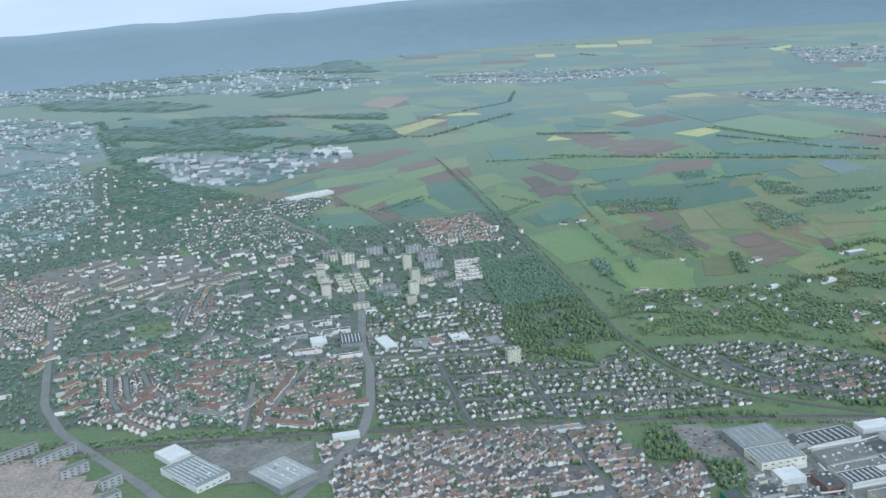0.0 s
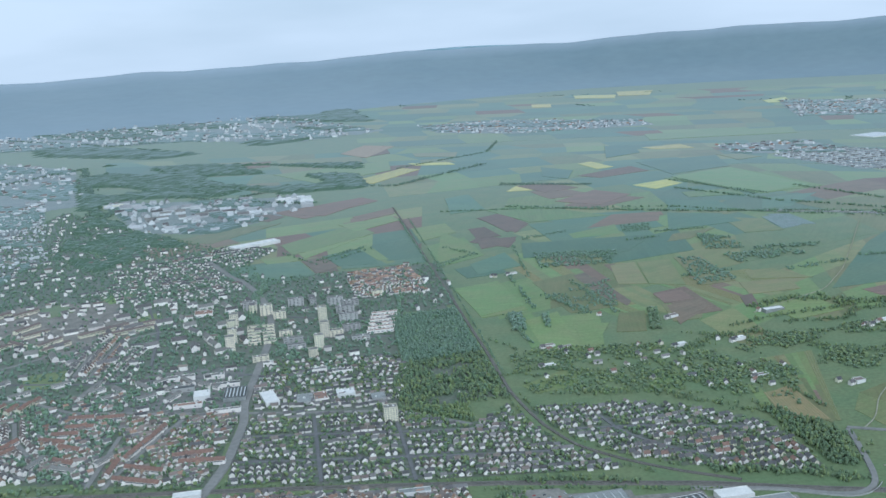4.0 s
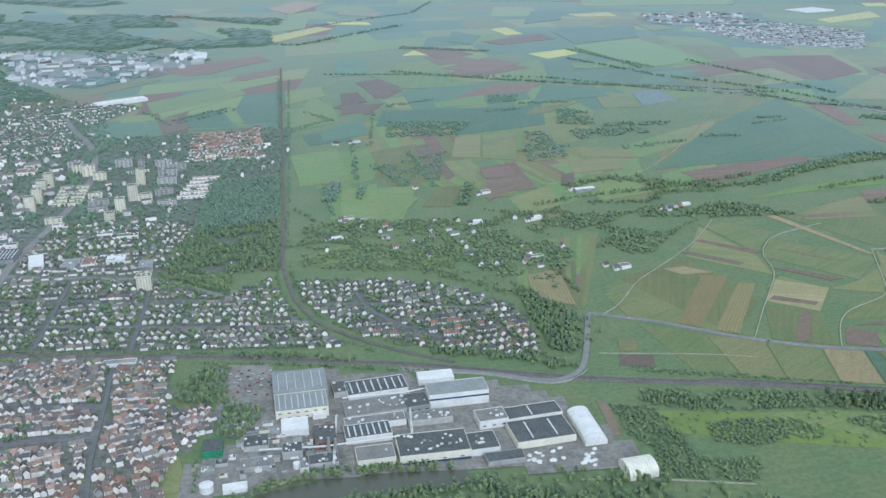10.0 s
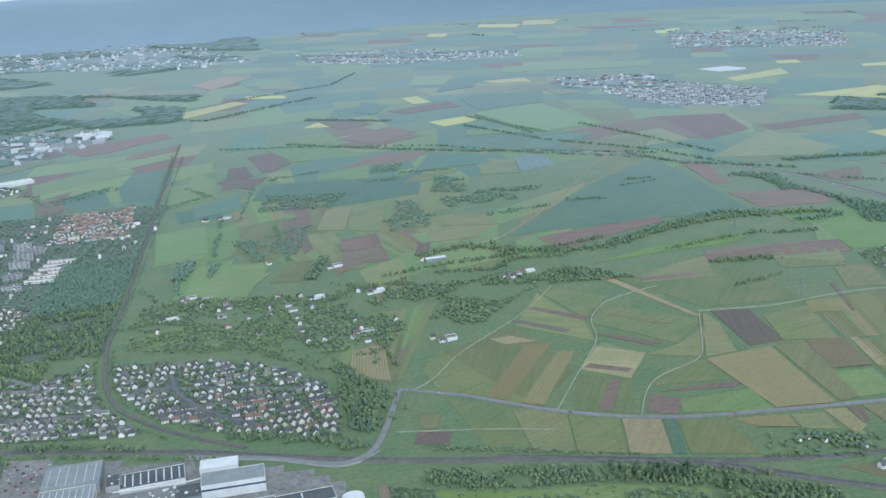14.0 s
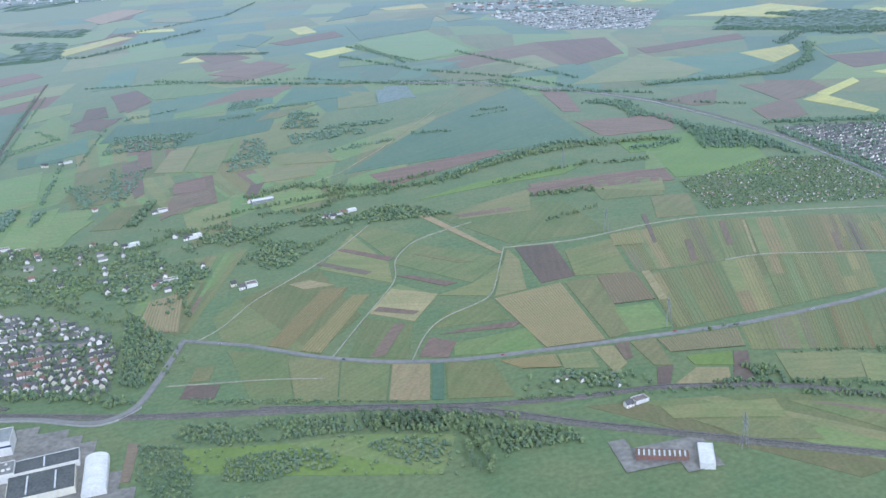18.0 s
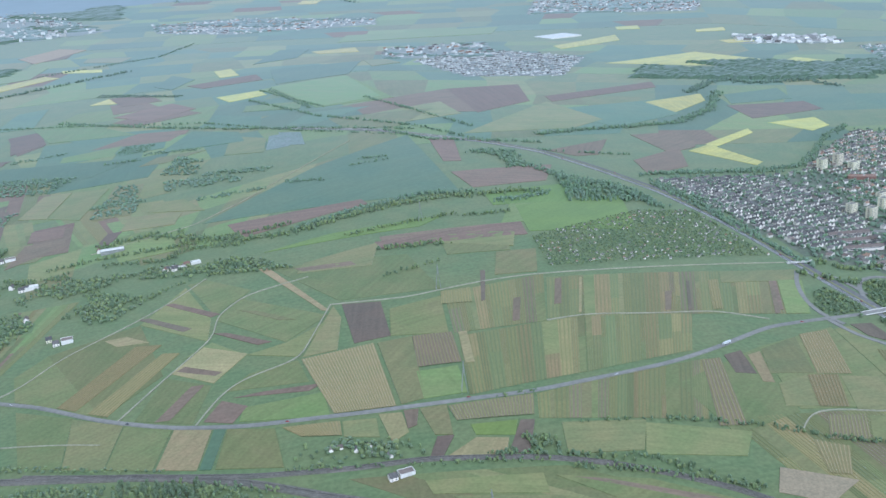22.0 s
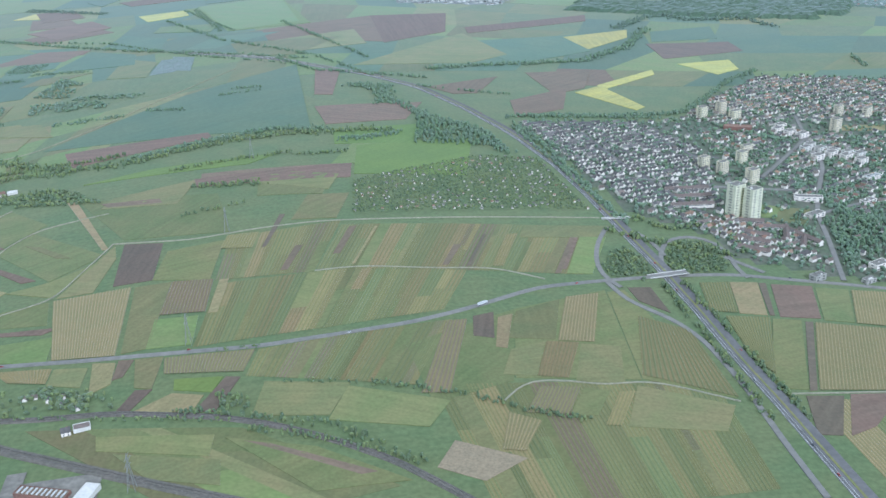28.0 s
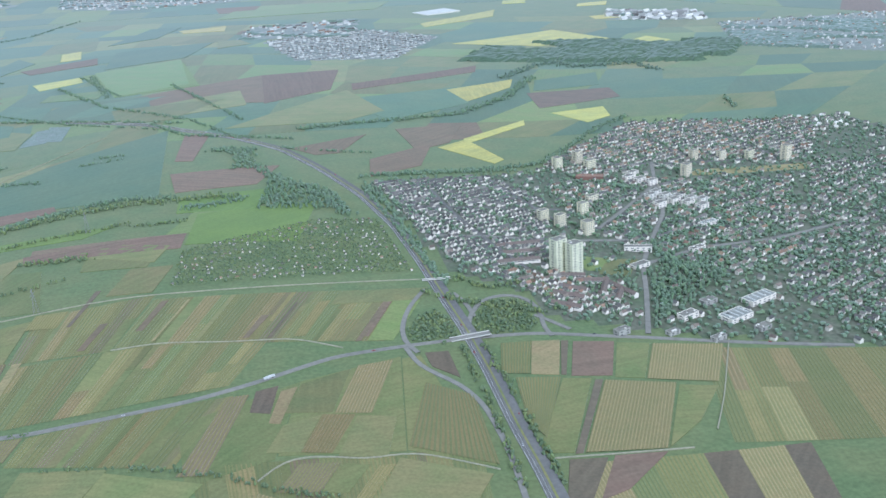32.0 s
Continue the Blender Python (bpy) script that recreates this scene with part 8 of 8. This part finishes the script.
for k, line in enumerate(([(-432, 1687), (-408, 1573), (-365, 1467), (-310, 1410)], [(-404, 1680), (-384, 1580), (-342, 1484), (-276, 1435)], [(-380, 1703), (-351, 1611), (-304, 1535)],
                          [(-313, 1951), (-312, 2111), (-308, 2221)], [(-348, 1961), (-351, 2122), (-332, 2251)])):
    house_row(line, 15, 13, 600 + k, ("roof_red", "roof_grey", "roof_brown")[k % 3], "white houses lining a curved street")
field("grass_bright", (-457, 1991), (-371, 2013), (-350, 1906), (-425, 1891), 4)
field("crop_olive", (-468, 2675), (-372, 2706), (-359, 2607), (-441, 2605), 4)


# ---- the river front of the old town ----
tree_mass("riverside_trees", [(430, 766), (505, 792), (609, 800), (720, 800), (720, 740), (600, 735), (500, 720), (430, 710)], 8, 301, size=(2.5, 4.5), height=(5, 9), label="light green trees on the river bank", share=0.7)
tree_mass("riverside_bushes", [(297, 817), (354, 846), (411, 864), (436, 884), (440, 878), (411, 854), (354, 834), (297, 806)], 6, 302, size=(2, 3.4), height=(3, 6), label="pale green bushes along the quay", share=0.8, keep=0.8)
road("promenade", [(290, 822), (354, 853), (411, 871), (439, 900), (500, 968), (560, 1000)], 4, "gravel_track", "pale gravel path along the river bank", "path", 1.3)
road("path", [(402, 1003), (420, 978), (425, 942), (439, 914)], 4, "soil_pale", "sandy path through a small park", "path", 1.5)
field("crop_olive", (401, 1028), (426, 1054), (442, 989), (410, 985), 3)
field("crop_olive", (408, 984), (442, 988), (437, 912), (410, 940), 3)


def river_bridge():
    ob = holder("river_bridge", 281, 800, 100, "pale concrete road bridge over the river", "bridge")
    sub("deck", *box_arr(-150, 72, -7, 7, 5.0, 6.6), "concrete_road", ob)
    for s in (-1, 1):
        sub("parapet", *box_arr(-150, 72, s * 7 - 0.3, s * 7 + 0.3, 6.6, 7.7), "metal_white", ob)
        sub("footway", *box_arr(-150, 72, s * 5.8 - 1.0, s * 5.8 + 1.0, 6.6, 6.85), "yard", ob)
    for x in (-120, -70, -20, 30):
        sub("pier", *box_arr(x - 1.6, x + 1.6, -6, 6, -4, 5.0), "wall_grey", ob)


river_bridge()
for x, y, a, length, depth, h in ((306, 850, 22, 36, 12, 11), (334, 884, 18, 46, 11, 10), (379, 885, 24, 24, 11, 11), (264, 829, 28, 26, 11, 11), (240, 858, 20, 30, 11, 10)):
    row_house(x, y, a, length, depth, h, 3.6, "wall_white", "roof_grey", "tall white house row facing the river", "river front houses")


def church(x, y, angle):
    ob = holder("church", x, y, angle, "grey-roofed church standing in the old town", "church")
    sub("nave", *gabled_walls(44, 16, 12, 9), "wall_white", ob)
    sub("roof", *gable(44, 16, 12, 9), "roof_felt", ob)
    sub("tower", *box_arr(22, 30, -4, 4, -1, 24), "wall_white", ob)
    v = np.array([(21.6, -4.4, 24), (30.4, -4.4, 24), (30.4, 4.4, 24), (21.6, 4.4, 24), (26, 0, 36)])
    sub("spire", v, [[0, 1, 4], [1, 2, 4], [2, 3, 4], [3, 0, 4], [3, 2, 1, 0]], "roof_felt", ob)
    for k in range(5):
        for s in (-1, 1):
            sub("window", *box_arr(-18 + 8 * k, -16 + 8 * k, s * 8 - 0.1, s * 8 + 0.1, 3, 9), "window_dark", ob)


church(190, 818, 10)
block("school", 204, 1019, 30, 46, 16, 9, "brick_red", "roof_brown", "red-roofed school among trees", "school", bands=2)
tree_mass("town_trees", [(140, 1150), (240, 1140), (235, 1090), (150, 1100)], 11, 303, size=(3, 5), height=(6, 10), label="green trees round an old town square", keep=0.6)
tree_mass("town_trees", [(150, 1070), (250, 1060), (250, 990), (160, 980)], 11, 304, size=(3, 5), height=(6, 10), label="green trees round a school yard", keep=0.6)
tree_mass("town_trees", [(225, 1260), (290, 1255), (300, 1190), (235, 1200)], 10, 305, size=(3, 5), height=(6, 10), label="green trees in a town garden", keep=0.7)

# ---- the suburb: rows, flats and streets ----
for x, y, a, length in ((2528, 1365, -43, 56), (2545, 1400, -43, 56), (2560, 1425, -43, 50), (2615, 1425, 65, 62), (2640, 1410, -70, 70), (2600, 1450, -20, 50), (2575, 1475, -20, 44), (2628, 1390, 60, 50), (2512, 1588, -6, 76), (2501, 1550, -6, 76), (2520, 1625, -6, 80)):
    row_house(x, y, a, length, 10, 6.5, 3.6, "wall_white", "roof_brown", "white terraced row with a brown roof", "suburban terraces")
for x, y in ((2863, 1829), (2892, 1822), (2911, 1807), (2936, 1793), (2880, 1845), (2955, 1780)):
    block("apartment_building", x, y, 24, 22, 15, 11, "metal_white", "roof_gravel", "white block of flats beside a meadow", "apartments", "white flats", bands=3)
block("long_flats", 2732, 1571, -20, 50, 14, 9, "wall_white", "roof_gravel", "long low white flat-roofed block", "apartments", bands=2)
block("red_hall", 2782, 1979, -25, 60, 22, 8, "brick_red", "roof_red", "broad hall with a red roof", "hall", vents=2)
tree_mass("woodland", [(2734, 1478), (2876, 1500), (2816, 1388), (2693, 1367)], 10, 306, label="green trees between houses and works", keep=0.5, share=0.45)
field("crop_olive", (2655, 1543), (2716, 1533), (2675, 1464), (2626, 1483), 3)


# ---- farmhouses and cottages in the orchard belt ----
for k, (x, y) in enumerate(((626, 1908), (658, 1881), (781, 2095), (965, 1851), (994, 1832), (1106, 1976), (599, 2516), (806, 1877), (713, 1850), (851, 1868), (946, 1624), (896, 1632),
                            (719, 1750), (866, 1634), (779, 1694), (1247, 1797), (1264, 1797))):
    ob = copy_thing(WHITE_HOUSES[(1, 3, 1, 0, 2)[k % 5]], pose(K * x, K * y, K * float(ter(x, y)), 0, 0, (12, 100, 30, 75)[k % 4]))
    tagged(ob, ob["label"] + " in orchards", "house", "orchard cottages")


# ---- retaining wall along the outside of the bend ----
def wall_ribbon(name, line, off, w, h, m, label, category):
    c = np.array(line, float)
    d = np.gradient(c, axis=0)
    d /= np.linalg.norm(d, axis=1)[:, None]
    v, f, _ = ribbon(c + np.stack([d[:, 1], -d[:, 0]], 1) * off, w, h, 8)
    return thing(name, v, f, m, label, category, "", "structure")


wall_ribbon("retaining_wall", LINK[3:], -5.5, 0.45, 2.4, "wall_grey", "low grey concrete wall along a road bend", "wall")

# ---- clutter of the works yard ----
rng_y = np.random.default_rng(77)
for k, (x, y) in enumerate(scatter([(470, 1120), (535, 1135), (600, 1095), (610, 1020), (500, 1000), (450, 1020), (490, 1090)], 17, 8, rng_y, 0.45)):
    w, d, h = rng_y.uniform(5, 15), rng_y.uniform(4, 10), rng_y.uniform(3, 8)
    if rng_y.random() < 0.75:
        block("plant_shed", float(x), float(y), 6, w, d, h, ("wall_grey", "metal_white", "metal_grey", "wall_yellow")[k % 4], ("roof_felt", "roof_gravel", "metal_grey")[k % 3], "small flat-roofed plant shed in the works yard", "shed", "plant sheds", parapet=0, vents=1)
for line, h in (([(520, 1052), (600, 1050), (690, 1062)], 8), ([(610, 1015), (612, 1130)], 9), ([(706, 1075), (708, 1180)], 9), ([(620, 1176), (700, 1180), (735, 1190)], 8)):
    c = np.array(line, float)
    ob = holder("pipe_bridge", c[0][0], c[0][1], 0, "pale pipe bridge between factory halls", "pipe bridge", "pipe bridges")
    for p, q in zip(c[:-1], c[1:]):
        for o in (-0.8, 0.8):
            sub("pipe", *beam((p[0] - c[0][0] + o, p[1] - c[0][1] + o, h), (q[0] - c[0][0] + o, q[1] - c[0][1] + o, h), 0.6), "metal_white", ob)
        sub("post", *beam((*(p - c[0]), -1), (*(p - c[0]), h), 0.4), "metal_grey", ob)
    sub("post", *beam((*(c[-1] - c[0]), -1), (*(c[-1] - c[0]), h), 0.4), "metal_grey", ob)

# ---- the works and their surroundings, meadows by the river ----
apron([(-308, 1365), (-232, 1372), (-59, 1328), (-57, 1189), (-238, 1223)], "yard", "grey yard round the warehouses", 0.6, "warehouse_yard")
field("soil_brown", (954, 1137), (968, 1132), (965, 1050), (954, 1050), 4)
tree_mass("woodland", [(1014, 1153), (1141, 1121), (1232, 1094), (1239, 1058), (1146, 1073), (1064, 1091), (1006, 1123)], 7, 740, size=(2.2, 4.4), height=(4, 8), share=0.45, patchy=0.8, label="riverside scrub in spring leaf")
tree_mass("woodland", [(1239, 1089), (1373, 1043), (1385, 1004), (1343, 1012), (1246, 1051)], 7, 741, size=(2.2, 4.2), height=(5, 9), share=0.5, patchy=0.8, label="green trees below the railway")
tree_mass("woodland", [(1380, 1015), (1463, 976), (1482, 940), (1402, 952), (1387, 939)], 7, 742, size=(2.2, 4.4), height=(4, 9), share=0.6, label="light green wood below the railway")
tree_mass("copse", [(1125, 1049), (1167, 1052), (1209, 1024), (1197, 994), (1140, 1007)], 6.5, 743, size=(2, 3.8), height=(3, 6), share=0.5, label="round copse in a meadow")
tree_mass("copse", [(1238, 1025), (1279, 1031), (1336, 996), (1316, 958), (1279, 972)], 6.5, 744, size=(2, 3.8), height=(3, 6), share=0.35, label="round copse in a meadow")
tree_mass("bushes", [(1000, 1116), (1146, 1067), (1226, 1053), (1343, 1006), (1337, 927), (1021, 1045)], 13, 745, size=(1.3, 3), height=(2, 5), share=0.6, patchy=0.5, label="scattered bushes on a river meadow")
tree_mass("scrub", [(968, 1123), (1018, 1108), (1037, 1061), (1041, 982), (1113, 973), (1093, 929), (981, 953), (994, 1012), (972, 1049)], 6.5, 751, size=(2.1, 3.8), height=(3, 6.5), share=0.35, keep=0.75, label="dense green scrub beside the works")
tree_mass("copse", [(1075, 1057), (1131, 1053), (1163, 1026), (1160, 1003), (1119, 997), (1071, 1014)], 6.5, 752, size=(2.1, 3.8), height=(3, 6), share=0.4, label="dense copse in a river meadow")
road("track", [(892, 959), (980, 948), (1035, 936), (1086, 923)], 1.6, "gravel_track", "pale path along the river meadow", "track", 1.5)
tree_mass("hedge", [(1023, 1220), (1166, 1164), (1342, 1081), (1341, 1073), (1167, 1151), (1026, 1205)], 6, 746, size=(1.6, 3), height=(2.5, 5), share=0.4, keep=0.9, label="low green hedge beside the railway")
field("grass_bright", (1146, 1065), (1239, 1050), (1343, 1008), (1314, 938), 1)
field("grass_lush", (1023, 1099), (1146, 1065), (1314, 938), (1027, 1045), 0.5)
road("track", [(990, 1267), (1083, 1244), (1148, 1225), (1203, 1202)], 1.4, "gravel_track", "pale gravel farm track", "track", 1.5)
field("crop_olive", (1028, 1308), (1055, 1302), (1048, 1261), (1021, 1267), 4.5)
tree_mass("hamlet_trees", [(1436, 1086), (1463, 1109), (1542, 1088), (1593, 1058), (1589, 1023), (1449, 1051)], 11, 312, size=(2, 4.2), height=(4, 8), label="green garden trees of a hamlet", keep=0.6, share=0.4)
